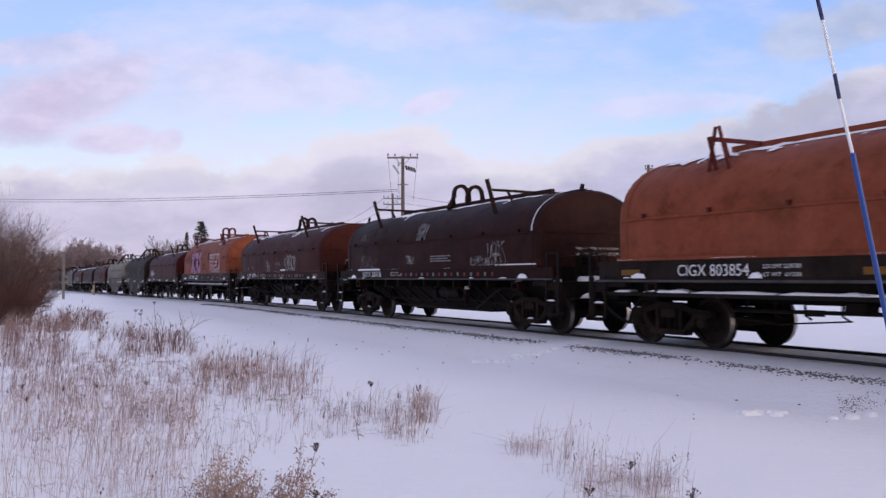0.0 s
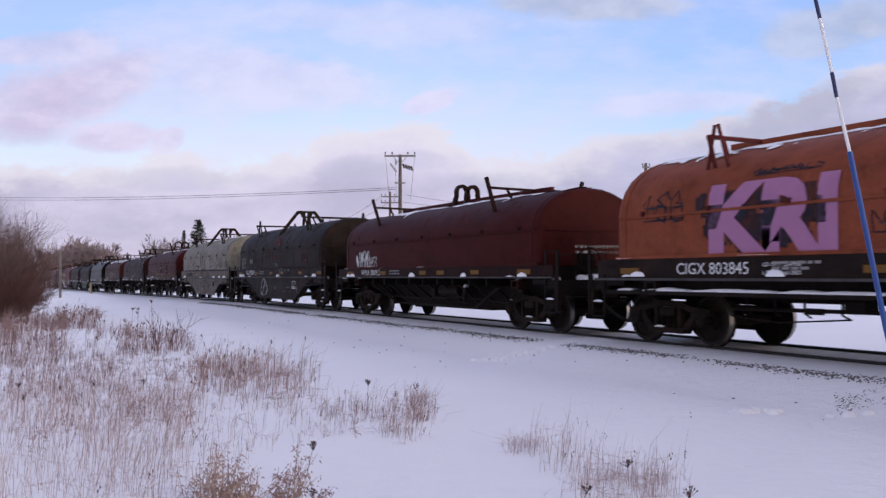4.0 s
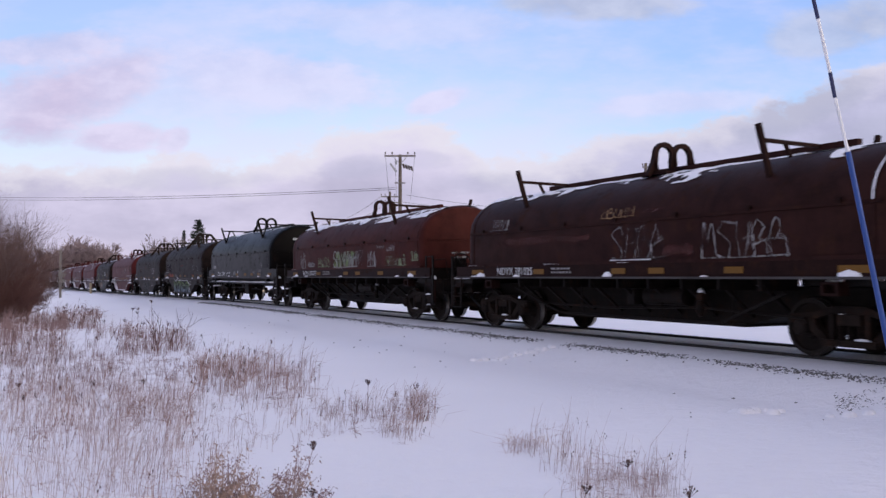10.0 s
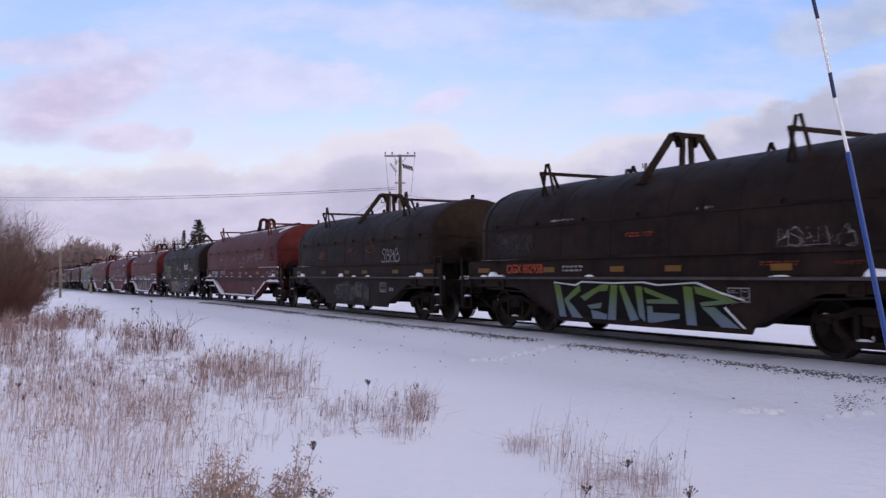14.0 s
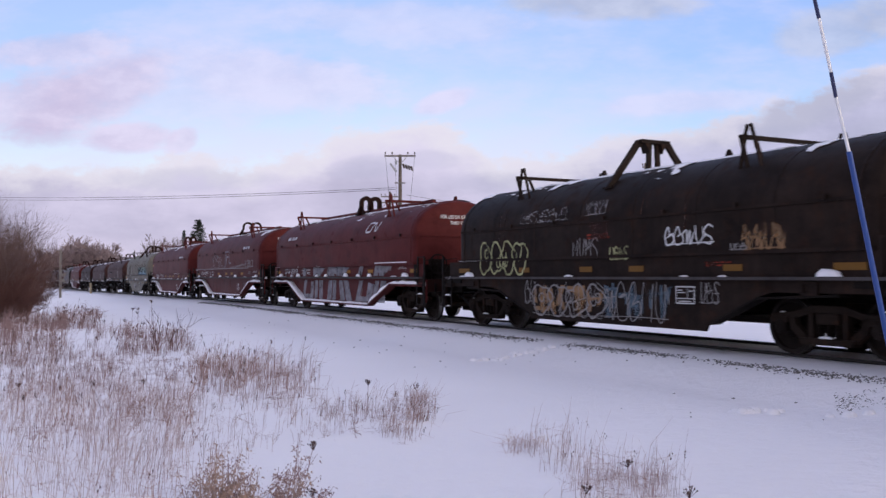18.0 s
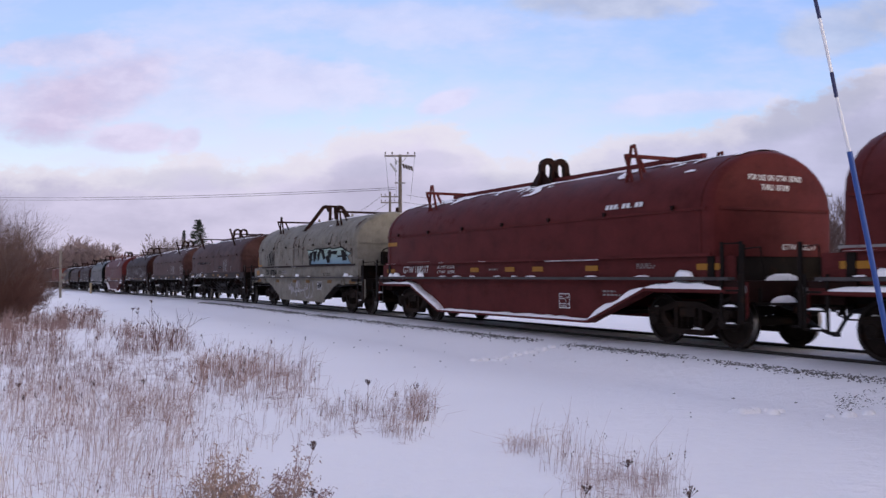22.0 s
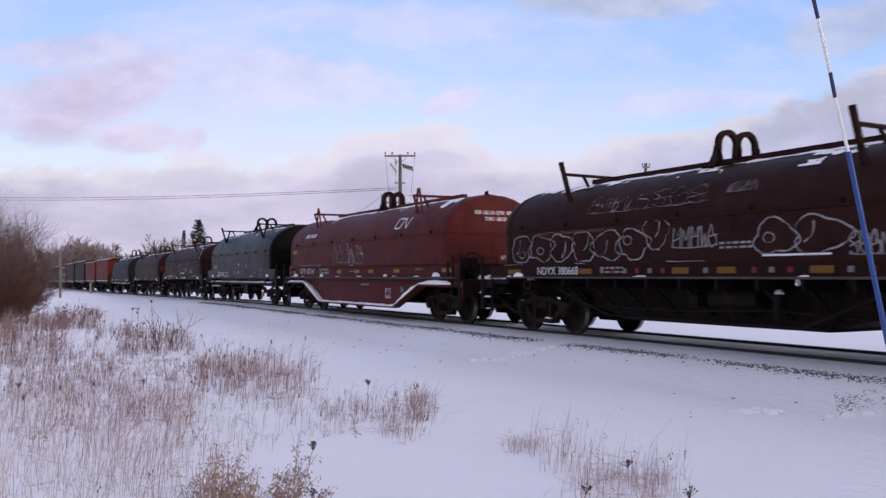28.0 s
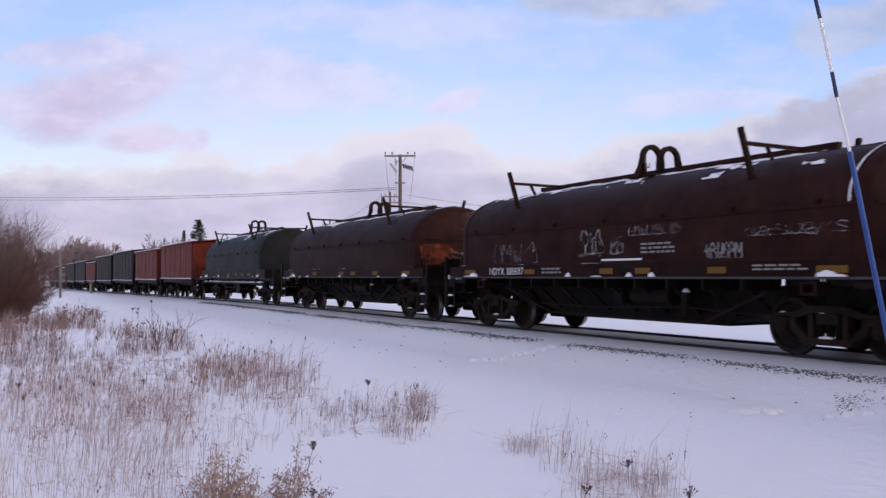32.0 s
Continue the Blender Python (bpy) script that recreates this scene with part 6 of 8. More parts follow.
mark(1, "scrawl", -0.44, 2.32, 0.58, 0.48, DIM_WHITE, 101, 0.05, 4)
mark(1, "scrawl", -4.72, 2.24, 0.61, 0.51, FAINT, 102, 0.05, 3)
mark(1, "scrawl", -4.87, 1.56, 1.43, 0.43, FAINT, 103, 0.04, 5)
mark(1, "bars", 0.48, 1.68, 1.22, 0.2, DIM_WHITE, 3)
mark(1, "scrawl", -1.17, 1.67, 0.58, 0.24, FAINT, 104, 0.07, 3)
mark(1, "scrawl", 2.79, 1.56, 0.85, 0.26, FAINT, 105, 0.08, 4)
mark(1, "scrawl", 3.62, 1.56, 0.92, 0.58, FAINT, 106, 0.09, 4)
mark(1, "rect", 4.04, 1.54, 1.82, 0.05, SNOW_TOP)
mark(1, "rect", -4.87, 1.5, 1.83, 0.05, SNOW_TOP)
mark(2, "scrawl", -1.36, 1.52, 0.54, 0.47, DIM_WHITE, 111, 0.05, 3)
mark(2, "scrawl", 0.15, 1.72, 0.86, 0.25, FAINT, 113, 0.04, 4)
mark(2, "scrawl", -4.74, 1.66, 1.13, 0.17, FAINT, 114, 0.04, 4)
mark(2, "rect", 0.8, 1.57, 0.68, 0.05, SNOW_TOP)
mark(3, "rect", -3.74, 1.64, 2.7, 1.11, SHADOW_INK)
mark(3, "KRI", -3.34, 1.65, 2.42, 1.08, PINK_INK, 0.05, "over")
mark(3, "rect", 1.89, 1.74, 2.13, 0.68, RED_INK)
mark(3, "BREO", 1.71, 1.63, 2.42, 0.97, WHITE, 0.045, "over")
mark(3, "BREO", 1.71, 1.63, 2.42, 0.97, RED_INK, 0.005, "top")
mark(3, "scrawl", 1.08, 2.4, 0.42, 0.44, SHADOW_INK, 121, 0.09, 3)
mark(3, "scrawl", -5.11, 2.24, 1.06, 0.55, SHADOW_INK, 122, 0.09, 3)
mark(3, "scrawl", -0.3, 1.85, 0.88, 0.33, SHADOW_INK, 123, 0.07, 3)
mark(3, "scrawl", -2.55, 2.9, 1.31, 0.1, SHADOW_INK, 124, 0.07, 4)
mark(3, "frame", 4.3, 1.25, 0.52, 0.3, DIM_WHITE)
mark(3, "bars", -2.04, 1.32, 0.92, 0.18, DIM_WHITE, 2)
mark(4, "scrawl", -4.97, 1.51, 1.15, 0.57, WHITE, 131, 0.055, 6)
mark(4, "scrawl", -3.82, 1.51, 0.61, 0.37, WHITE, 132, 0.05, 3)
mark(5, "scrawl", -0.08, 2.57, 1.02, 0.51, RUST_INK, 141, 0.035, 5)
mark(5, "scrawl", -5.34, 1.65, 0.75, 0.48, DIM_WHITE, 149, 0.035, 5)
mark(5, "JFBM", -3.94, 1.8, 0.55, 0.24, DIM_WHITE)
mark(5, "scrawl", 0.67, 1.41, 1.53, 0.19, FAINT, 143, 0.035, 8)
mark(5, "bars", -0.11, 2.0, 0.78, 0.12, RUST_INK, 2)
mark(5, "bars", 3.17, 1.42, 0.76, 0.08, RUST_INK, 2)
mark(5, "bars", -2.66, 1.32, 0.94, 0.19, RUST_INK, 2)
mark(5, "scrawl", -0.85, 1.69, 1.42, 0.17, FAINT, 144, 0.04, 5)
mark(5, "rect", 0.01, 0.71, 0.4, 0.2, FAINT)
mark(5, "frame", 2.48, 0.77, 0.47, 0.3, WHITE)
mark(5, "scrawl", 1.34, 0.61, 0.85, 0.23, FAINT, 146, 0.03, 5)
mark(5, "scrawl", 2.97, 0.6, 0.36, 0.37, FAINT, 147, 0.06, 3)
mark(6, "LAKAI", 4.0, 1.80, 0.95, 0.25, GREEN_BLACK)
mark(6, "TKO", 5.06, 1.82, 0.48, 0.23, GREEN_BLACK)
mark(6, "scrawl", 5.66, 1.76, 0.55, 0.36, GREEN_BLACK, 161, 0.05, 3)
mark(6, "scrawl", -1.93, 1.66, 0.92, 0.44, BLACK_INK, 151, 0.05, 4)
mark(6, "scrawl", -2.64, 1.75, 0.48, 0.52, BLACK_INK, 152, 0.02, 2)
mark(6, "scrawl", -1.62, 2.5, 0.26, 0.43, BLACK_INK, 153, 0.03, 2)
mark(6, "scrawl", -4.24, 1.67, 0.67, 0.33, BLACK_INK, 154, 0.025, 4)
mark(6, "scrawl", 1.79, 1.67, 1.86, 0.47, FAINT_BLUE, 155, 0.08, 5)
mark(6, "scrawl", -0.27, 1.68, 1.1, 0.42, FAINT_BLUE, 156, 0.09, 3)
mark(6, "scrawl", 1.23, 1.3, 0.53, 0.32, BLACK_INK, 157, 0.035, 3)
mark(6, "scrawl", -2.03, 0.54, 1.04, 0.5, BLACK_INK, 158, 0.03, 4)
mark(6, "scrawl", -0.64, 0.32, 2.75, 0.79, FADED_TAG, 159, 0.09, 5)
mark(6, "rect", 2.51, 0.79, 0.45, 0.25, BLACK_INK)
mark(6, "scrawl", 3.18, 0.9, 0.6, 0.26, FADED_RED, 160, 0.06, 3)
mark(7, "rect", -0.17, 1.59, 1.12, 0.63, DARK_PATCH)
mark(7, "bars", -0.05, 1.98, 0.9, 0.12, DIM_WHITE, 2, "over")
mark(7, "scrawl", -4.59, 1.6, 0.93, 0.35, FAINT, 171, 0.06, 3)
mark(7, "scrawl", -3.18, 1.76, 0.48, 0.27, FAINT, 172, 0.04, 3)
mark(7, "scrawl", -2.31, 1.72, 1.08, 0.24, FAINT, 173, 0.03, 5)
mark(7, "scrawl", 3.21, 1.7, 0.4, 0.18, FAINT, 174, 0.03, 3)
mark(7, "rect", 2.07, 1.51, 1.0, 1.12, RED_PATCH)
mark(7, "rect", -2.01, 1.57, 0.35, 0.08, YELLOW)
mark(7, "rect", -0.89, 1.57, 0.31, 0.08, YELLOW)
mark(7, "rect", 0.25, 1.57, 0.27, 0.07, YELLOW)
mark(7, "rect", 1.38, 1.57, 0.24, 0.07, YELLOW)
mark(7, "rect", 2.51, 1.57, 0.21, 0.07, YELLOW)
mark(7, "rect", 3.66, 1.57, 0.19, 0.06, YELLOW)
mark(8, "scrawl", -0.48, 2.4, 1.0, 0.2, TAN_INK, 181, 0.035, 5)
mark(8, "rect", 0.57, 2.45, 0.75, 0.06, FADED_RED)
mark(8, "rect", -4.57, 1.97, 2.41, 0.17, FADED_RED)
mark(8, "rect", -2.03, 1.98, 1.19, 0.15, FADED_RED)
mark(8, "rect", 1.27, 1.62, 1.0, 0.22, FADED_RED)
mark(8, "scrawl", -0.12, 1.56, 1.53, 0.65, FAINT, 182, 0.05, 4)
mark(8, "scrawl", 2.32, 1.53, 1.9, 0.65, FAINT, 183, 0.06, 5)
mark(8, "scrawl", -4.87, 2.34, 0.83, 0.26, FAINT, 184, 0.04, 4)
mark(8, "rect", -0.18, 1.53, 1.19, 0.05, SNOW_TOP)
mark(9, "scrawl", -4.92, 1.49, 0.68, 0.68, DIM_WHITE, 191, 0.06, 2)
mark(9, "scrawl", -3.92, 1.63, 0.73, 0.16, DIM_WHITE, 192, 0.05, 2)
mark(9, "rect", -1.21, 1.56, 2.19, 0.54, GREEN_PATCH)
mark(9, "scrawl", -1.21, 1.54, 2.28, 0.59, DIM_WHITE, 193, 0.08, 6, "over")
mark(9, "scrawl", -2.82, 1.59, 1.29, 0.34, FADED_GREEN, 194, 0.06, 4)
mark(9, "scrawl", 1.05, 1.64, 0.55, 0.49, FAINT, 195, 0.05, 3)
mark(9, "scrawl", 2.0, 1.54, 0.68, 0.52, DIM_WHITE, 196, 0.05, 3)
mark(9, "scrawl", 3.46, 1.57, 1.48, 0.32, FADED_GREEN, 197, 0.07, 5)
mark(9, "scrawl", 3.51, 2.04, 0.59, 0.18, FAINT, 198, 0.05, 4)
mark(9, "scrawl", 2.76, 2.11, 0.65, 0.11, FAINT, 199, 0.04, 5)
mark(9, "scrawl", 5.29, 1.7, 0.49, 0.28, FADED_GREEN, 200, 0.06, 4)
mark(10, "triangle", -0.08, 1.445, 0.14, 0.12, WHITE, True)
mark(10, "frame", 3.78, 1.26, 0.41, 0.3, DIM_WHITE)
mark(10, "rect", -5.33, 1.68, 0.59, 0.16, DIM_WHITE)
mark(10, "bars", -0.93, 1.3, 0.49, 0.21, DIM_WHITE, 3)
mark(10, "bars", 2.76, 1.39, 0.38, 0.09, DIM_WHITE, 2)
mark(10, "scrawl", 3.93, 1.64, 0.63, 0.25, FAINT, 211, 0.05, 4)
mark(10, "scrawl", 5.03, 1.69, 0.3, 0.15, FAINT, 212, 0.04, 3)
mark(11, "wedge", -2.78, 0.33, 5.6, 0.83, WHITE)
mark(11, "wedge", -2.74, 0.36, 5.5, 0.77, BLACK_INK, "over")
mark(11, "wild", -2.66, 0.40, 5.75, 0.73, BLUE_GREEN, "over", "top")
mark(11, "scrawl", 3.49, 1.70, 1.44, 0.31, FAINT, 221, 0.03, 6)
mark(11, "rect", -5.31, 1.65, 1.9, 0.62, DARK_PATCH)
mark(11, "bars", -0.21, 1.99, 0.83, 0.11, RUST_INK, 2)
mark(11, "bars", 3.12, 1.41, 0.8, 0.09, RUST_INK, 2)
mark(11, "bars", 4.56, 1.42, 0.5, 0.07, RUST_INK, 2)
mark(11, "rect", -2.85, 2.43, 0.95, 0.05, FAINT)
mark(11, "rect", 1.67, 2.41, 0.46, 0.05, FAINT)
mark(11, "frame", 2.42, 0.83, 0.48, 0.24, DIM_WHITE)
mark(12, "scrawl", 2.53, 1.69, 1.35, 0.41, DIM_WHITE, 231, 0.05, 4)
mark(12, "frame", 2.36, 0.77, 0.51, 0.29, DIM_WHITE)
mark(12, "bars", 3.11, 0.73, 0.37, 0.2, DIM_WHITE, 1)
mark(12, "bars", -0.32, 2.04, 0.97, 0.14, RUST_INK, 2)
mark(12, "rect", -1.84, 0.2, 3.32, 0.9, GREY_PATCH)
mark(13, "scrawl", -3.52, 1.98, 0.99, 0.25, FAINT, 241, 0.04, 4)
mark(13, "scrawl", -2.17, 1.99, 1.77, 0.25, FAINT, 242, 0.04, 6)
mark(13, "scrawl", 0.27, 1.84, 1.04, 0.35, FAINT, 243, 0.05, 4)
mark(13, "scrawl", 1.91, 1.95, 1.71, 0.39, FAINT, 244, 0.05, 7)
mark(13, "scrawl", 3.62, 2.05, 1.25, 0.34, FAINT, 245, 0.05, 5)
mark(13, "scrawl", 0.27, 1.64, 1.22, 0.11, DIM_WHITE, 246, 0.02, 6)
mark(13, "scrawl", 5.7, 1.95, 0.63, 0.41, SHADOW_INK, 247, 0.06, 3)
mark(13, "bars", 4.86, 1.36, 0.74, 0.13, DIM_WHITE, 3)
mark(13, "L 52 FT 6 IN", 5.65, 1.46, 0.56, 0.08, WHITE)
mark(13, "IL 48 FT 0 IN", 5.65, 1.32, 0.56, 0.08, WHITE)
mark(13, "frame", 2.21, 0.42, 0.41, 0.32, WHITE)
mark(13, "bars", 3.7, 0.85, 0.69, 0.11, DIM_WHITE, 2)
mark(13, "rect", 3.85, 1.63, 3.21, 0.05, SNOW_TOP)
mark(14, "scrawl", -0.95, 1.63, 0.91, 0.41, DIM_WHITE, 252, 0.045, 4)
mark(14, "scrawl", 0.31, 1.58, 0.58, 0.26, PALE_YELLOW, 253, 0.04, 4)
mark(14, "scrawl", 1.93, 1.81, 1.21, 0.33, WHITE, 254, 0.045, 5)
mark(14, "scrawl", 3.8, 1.66, 0.85, 0.46, TAN_INK, 255, 0.06, 4)
mark(14, "scrawl", 3.51, 1.69, 0.37, 0.11, DIM_WHITE, 256, 0.03, 3)
mark(14, "scrawl", -2.98, 2.45, 1.87, 0.28, FAINT, 257, 0.05, 5)
mark(14, "scrawl", -0.54, 2.49, 0.72, 0.31, FAINT, 258, 0.05, 4)
mark(14, "blocks", -2.4, 0.27, 2.51, 0.83, TAN_INK, 259, 4)
mark(14, "scrawl", -2.49, 0.25, 2.69, 0.89, DIM_WHITE, 260, 0.03, 5, "over")
mark(14, "blocks", 0.11, 0.31, 1.83, 0.82, BLUE_GREY, 261, 4)
mark(14, "scrawl", 0.11, 0.3, 1.85, 0.85, DIM_WHITE, 262, 0.04, 5, "over")
mark(14, "frame", 2.18, 0.77, 0.48, 0.31, WHITE)
mark(14, "scrawl", 2.78, 0.79, 0.46, 0.37, DIM_WHITE, 263, 0.03, 3)
mark(14, "scrawl", -2.82, 0.64, 0.45, 0.53, DIM_WHITE, 264, 0.03, 2)
mark(14, "bars", 2.92, 1.41, 0.75, 0.1, RUST_INK, 2)
mark(14, "bars", -0.42, 1.99, 0.85, 0.13, RUST_INK, 2)
mark(15, "logo", 3.03, 2.65, 1.07, 0.35, WHITE)
mark(15, "dashes", -5.27, 2.7, 1.11, 0.12, WHITE)
mark(15, "frame", 2.16, 0.59, 0.32, 0.28, DIM_WHITE)
mark(15, "bars", 4.46, 1.42, 0.73, 0.09, DIM_WHITE, 2)
mark(15, "L 53 FT 6 IN", 5.61, 1.47, 0.55, 0.07, WHITE)
mark(15, "rect", 3.92, 1.64, 2.41, 0.05, SNOW_TOP)
mark(16, "scrawl", -2.84, 1.68, 1.31, 0.78, FAINT, 281, 0.09, 3)
mark(16, "SK", -1.53, 1.69, 1.37, 0.69, FAINT)
mark(16, "JFL", 0.13, 1.69, 1.37, 0.88, SILVER_INK)
mark(16, "zigzag", 1.43, 1.66, 3.02, 0.42, DIM_WHITE)
mark(16, "SBL2", 4.66, 1.71, 1.12, 0.34, DIM_WHITE)
mark(16, "dashes", 3.91, 2.58, 1.15, 0.11, WHITE)
mark(16, "frame", 2.16, 0.61, 0.41, 0.31, WHITE)
mark(16, "rect", 3.23, 0.8, 0.27, 0.15, FAINT)
mark(16, "bars", 3.63, 0.81, 0.57, 0.15, DIM_WHITE, 2)
mark(16, "bars", 4.65, 1.36, 0.54, 0.16, DIM_WHITE, 3)
mark(16, "L 53 FT 6 IN", 5.52, 1.45, 0.54, 0.09, WHITE)
mark(16, "rect", -6.94, 1.65, 11.82, 0.05, DIM_WHITE)
mark(17, "dashes", 3.95, 2.57, 1.15, 0.09, WHITE)
mark(17, "frame", 2.12, 0.57, 0.39, 0.32, WHITE)
mark(17, "rect", -5.33, 1.62, 1.44, 0.05, DIM_WHITE)
mark(17, "rect", 1.7, 1.58, 1.91, 0.05, SNOW_TOP)
mark(17, "bars", -0.76, 1.37, 0.51, 0.08, DIM_WHITE, 1)
mark(17, "bars", 4.81, 1.39, 0.54, 0.11, DIM_WHITE, 3)
mark(17, "bars", 3.66, 0.84, 0.55, 0.14, DIM_WHITE, 2)
mark(17, "rect", -6.72, 2.16, 0.65, 0.11, YELLOW)
mark(18, "rect", 2.24, 0.78, 0.47, 0.28, BLACK_INK)
mark(18, "frame", 2.24, 0.78, 0.47, 0.28, WHITE, "over")
mark(18, "bars", 2.86, 1.26, 0.76, 0.14, DARK_PATCH, 2)
mark(18, "bars", -2.72, 1.35, 0.84, 0.15, DARK_PATCH, 2)
mark(19, "rect", -4.6, 1.97, 3.72, 0.13, DARK_PATCH)
mark(19, "rect", 1.09, 1.7, 0.86, 0.16, DARK_PATCH)
mark(19, "bars", 1.16, 1.72, 0.74, 0.12, FAINT, 2, "over")
mark(19, "scrawl", 2.16, 1.54, 0.95, 0.63, DIM_WHITE, 301, 0.05, 5)
mark(19, "scrawl", 3.66, 1.6, 0.3, 0.27, FAINT, 302, 0.08, 3)
mark(19, "rect", -0.0, 1.52, 1.09, 0.05, SNOW_TOP)
mark(20, "scrawl", 1.79, 1.54, 1.33, 0.6, DIM_WHITE, 311, 0.06, 4)
mark(20, "scrawl", 5.03, 1.61, 1.08, 0.53, DIM_WHITE, 312, 0.05, 4)
mark(20, "scrawl", 4.58, 2.49, 0.1, 0.44, FAINT, 313, 0.04, 2)
mark(20, "scrawl", 0.41, 1.67, 0.89, 0.27, FAINT, 314, 0.05, 3)
mark(21, "scrawl", -0.13, 1.75, 1.1, 0.4, DIM_WHITE, 323, 0.045, 5)
mark(21, "scrawl", 3.55, 1.56, 1.04, 0.35, DIM_WHITE, 325, 0.05, 6)
mark(21, "JFBM", 4.64, 1.66, 0.82, 0.26, DIM_WHITE)
mark(21, "scrawl", -2.71, 2.53, 3.39, 0.35, FAINT, 326, 0.03, 7)
mark(21, "scrawl", 1.04, 2.67, 0.76, 0.18, FAINT, 327, 0.03, 5)
mark(21, "bars", 1.02, 1.69, 0.72, 0.15, FAINT2, 2)
mark(21, "rect", 1.95, 1.575, 1.3, 0.03, SNOW_TOP)
mark(22, "logo", 3.3, 2.66, 1.06, 0.35, WHITE)
mark(22, "dashes", -5.01, 2.71, 1.12, 0.13, WHITE)
mark(22, "scrawl", -1.92, 1.66, 1.76, 0.85, FAINT2, 331, 0.035, 5)
mark(22, "scrawl", -0.22, 1.68, 1.18, 0.59, FAINT2, 332, 0.06, 3)
mark(22, "frame", 2.38, 0.59, 0.41, 0.29, WHITE)
mark(22, "rect", 3.47, 0.79, 0.26, 0.15, FAINT)
mark(22, "rect", 0.33, 0.97, 0.73, 0.05, DIM_WHITE)
mark(22, "bars", -0.53, 1.38, 0.54, 0.07, DIM_WHITE, 1)
mark(22, "bars", 4.74, 1.42, 0.5, 0.08, DIM_WHITE, 2)
mark(22, "rect", -5.69, 1.63, 2.59, 0.05, DIM_WHITE)
mark(22, "rect", -6.5, 2.14, 0.54, 0.12, YELLOW)
mark(23, "frame", 4.15, 1.26, 0.41, 0.31, DIM_WHITE)
mark(23, "scrawl", 1.63, 1.62, 0.93, 0.2, FAINT, 341, 0.06, 5)
mark(23, "rect", -4.92, 1.7, 0.57, 0.14, DIM_WHITE)
mark(23, "bars", -0.55, 1.33, 0.44, 0.18, DIM_WHITE, 3)
mark(23, "bars", 3.12, 1.4, 0.34, 0.07, DIM_WHITE, 2)
mark(23, "triangle", 0.22, 1.77, 0.14, 0.12, WHITE, False)
mark(23, "triangle", 0.28, 1.43, 0.14, 0.12, WHITE, True)
mark(24, "scrawl", 2.79, 1.53, 0.85, 0.3, DIM_WHITE, 351, 0.04, 6)
mark(24, "bars", 1.12, 1.66, 0.92, 0.23, DIM_WHITE, 3)
mark(24, "bars", 3.89, 1.33, 1.09, 0.12, DIM_WHITE, 2)
mark(24, "scrawl", -0.83, 1.67, 0.84, 0.52, FAINT, 352, 0.07, 3)
mark(24, "scrawl", -4.3, 1.53, 1.9, 0.49, FAINT, 353, 0.04, 5)
mark(24, "scrawl", 0.19, 1.7, 0.45, 0.33, FAINT, 354, 0.06, 2)
mark(24, "scrawl", 3.74, 1.9, 1.97, 0.17, FAINT, 355, 0.03, 7)
mark(24, "scrawl", 0.73, 2.02, 1.52, 0.2, FAINT, 356, 0.03, 6)
mark(24, "rect", -0.09, 1.55, 1.24, 0.05, SNOW_TOP)
mark(6, "runs", -4.6, 1.75, 9.6, 1.35, RUST_RUN, 601, 13)
mark(6, "runs", -2.4, 0.45, 4.8, 0.7, RUST_RUN, 602, 7)
mark(18, "runs", -4.6, 1.75, 9.6, 1.35, RUST_RUN, 603, 11)
mark(18, "runs", -2.4, 0.4, 4.8, 0.75, RUST_RUN, 604, 5)
mark(5, "runs", -4.6, 1.75, 9.6, 1.3, RUST_RUN, 605, 5)
mark(14, "runs", -4.6, 1.75, 9.6, 1.3, RUST_RUN, 606, 5)
mark(25, "end", 0.1, 2.75, 0.95, 0.42, CLAY_INK)
mark(25, "end", 0.0, 2.6, 1.1, 0.5, CLAY_INK, 361)
mark(25, "end", -1.35, 1.58, 1.2, 0.62, ORANGE_END)
mark(26, "end", 0.35, 2.55, 0.8, 0.45, ORANGE_END)
mark(21, "end", -0.72, 2.42, 0.17, 0.72, PALE_INK, 365)
mark(21, "end", -0.42, 2.50, 0.52, 0.26, CLAY_INK, 366)
mark(21, "end", 0.10, 2.62, 0.50, 0.40, CLAY_INK, 367)
mark(24, "end", -0.35, 2.45, 0.7, 0.34, CLAY_INK, 362)
mark(8, "end", -0.6, 2.6, 0.9, 0.18, FAINT, 363)
mark(19, "end", -0.6, 2.5, 1.2, 0.4, CLAY_INK, 364)

mark(21, "bubbles", -5.55, 1.57, 4.7, 0.6, FAINT2, 701, 6, 0.026)
mark(21, "bubbles", -0.85, 1.75, 0.55, 0.6, FAINT2, 702, 1, 0.026)
mark(21, "bubbles", 1.78, 1.57, 1.7, 0.62, FAINT2, 703, 2, 0.03)
mark(21, "bars", -4.6, 2.12, 3.6, 0.11, CLAY_INK, 1)
mark(2, "bubbles", 1.48, 1.56, 1.35, 0.62, FAINT2, 704, 3, 0.06)
mark(2, "bubbles", 1.52, 1.6, 1.25, 0.55, FAINT, 705, 3, 0.16)
mark(15, "slabs", -3.75, 0.42, 8.4, 0.70, SILVER_INK, 716, 6, 0.0, 0.6)
mark(15, "slabs", -3.75, 1.27, 8.4, 0.33, SILVER_INK, 716, 6, 0.7, 1.0)
mark(18, "wedge", 1.05, 1.64, 4.75, 0.66, BLACK_INK)
mark(18, "wedge", 1.12, 1.69, 4.6, 0.56, MINT_INK, "over")
mark(18, "blocks", 1.4, 1.70, 4.1, 0.54, BLACK_INK, 714, 4, "over", "top")
mark(18, "blocks", -1.21, 0.46, 1.9, 0.66, FAINT2, 707, 3)
mark(18, "scrawl", 0.75, 0.44, 1.0, 0.66, FAINT2, 708, 0.09, 2)
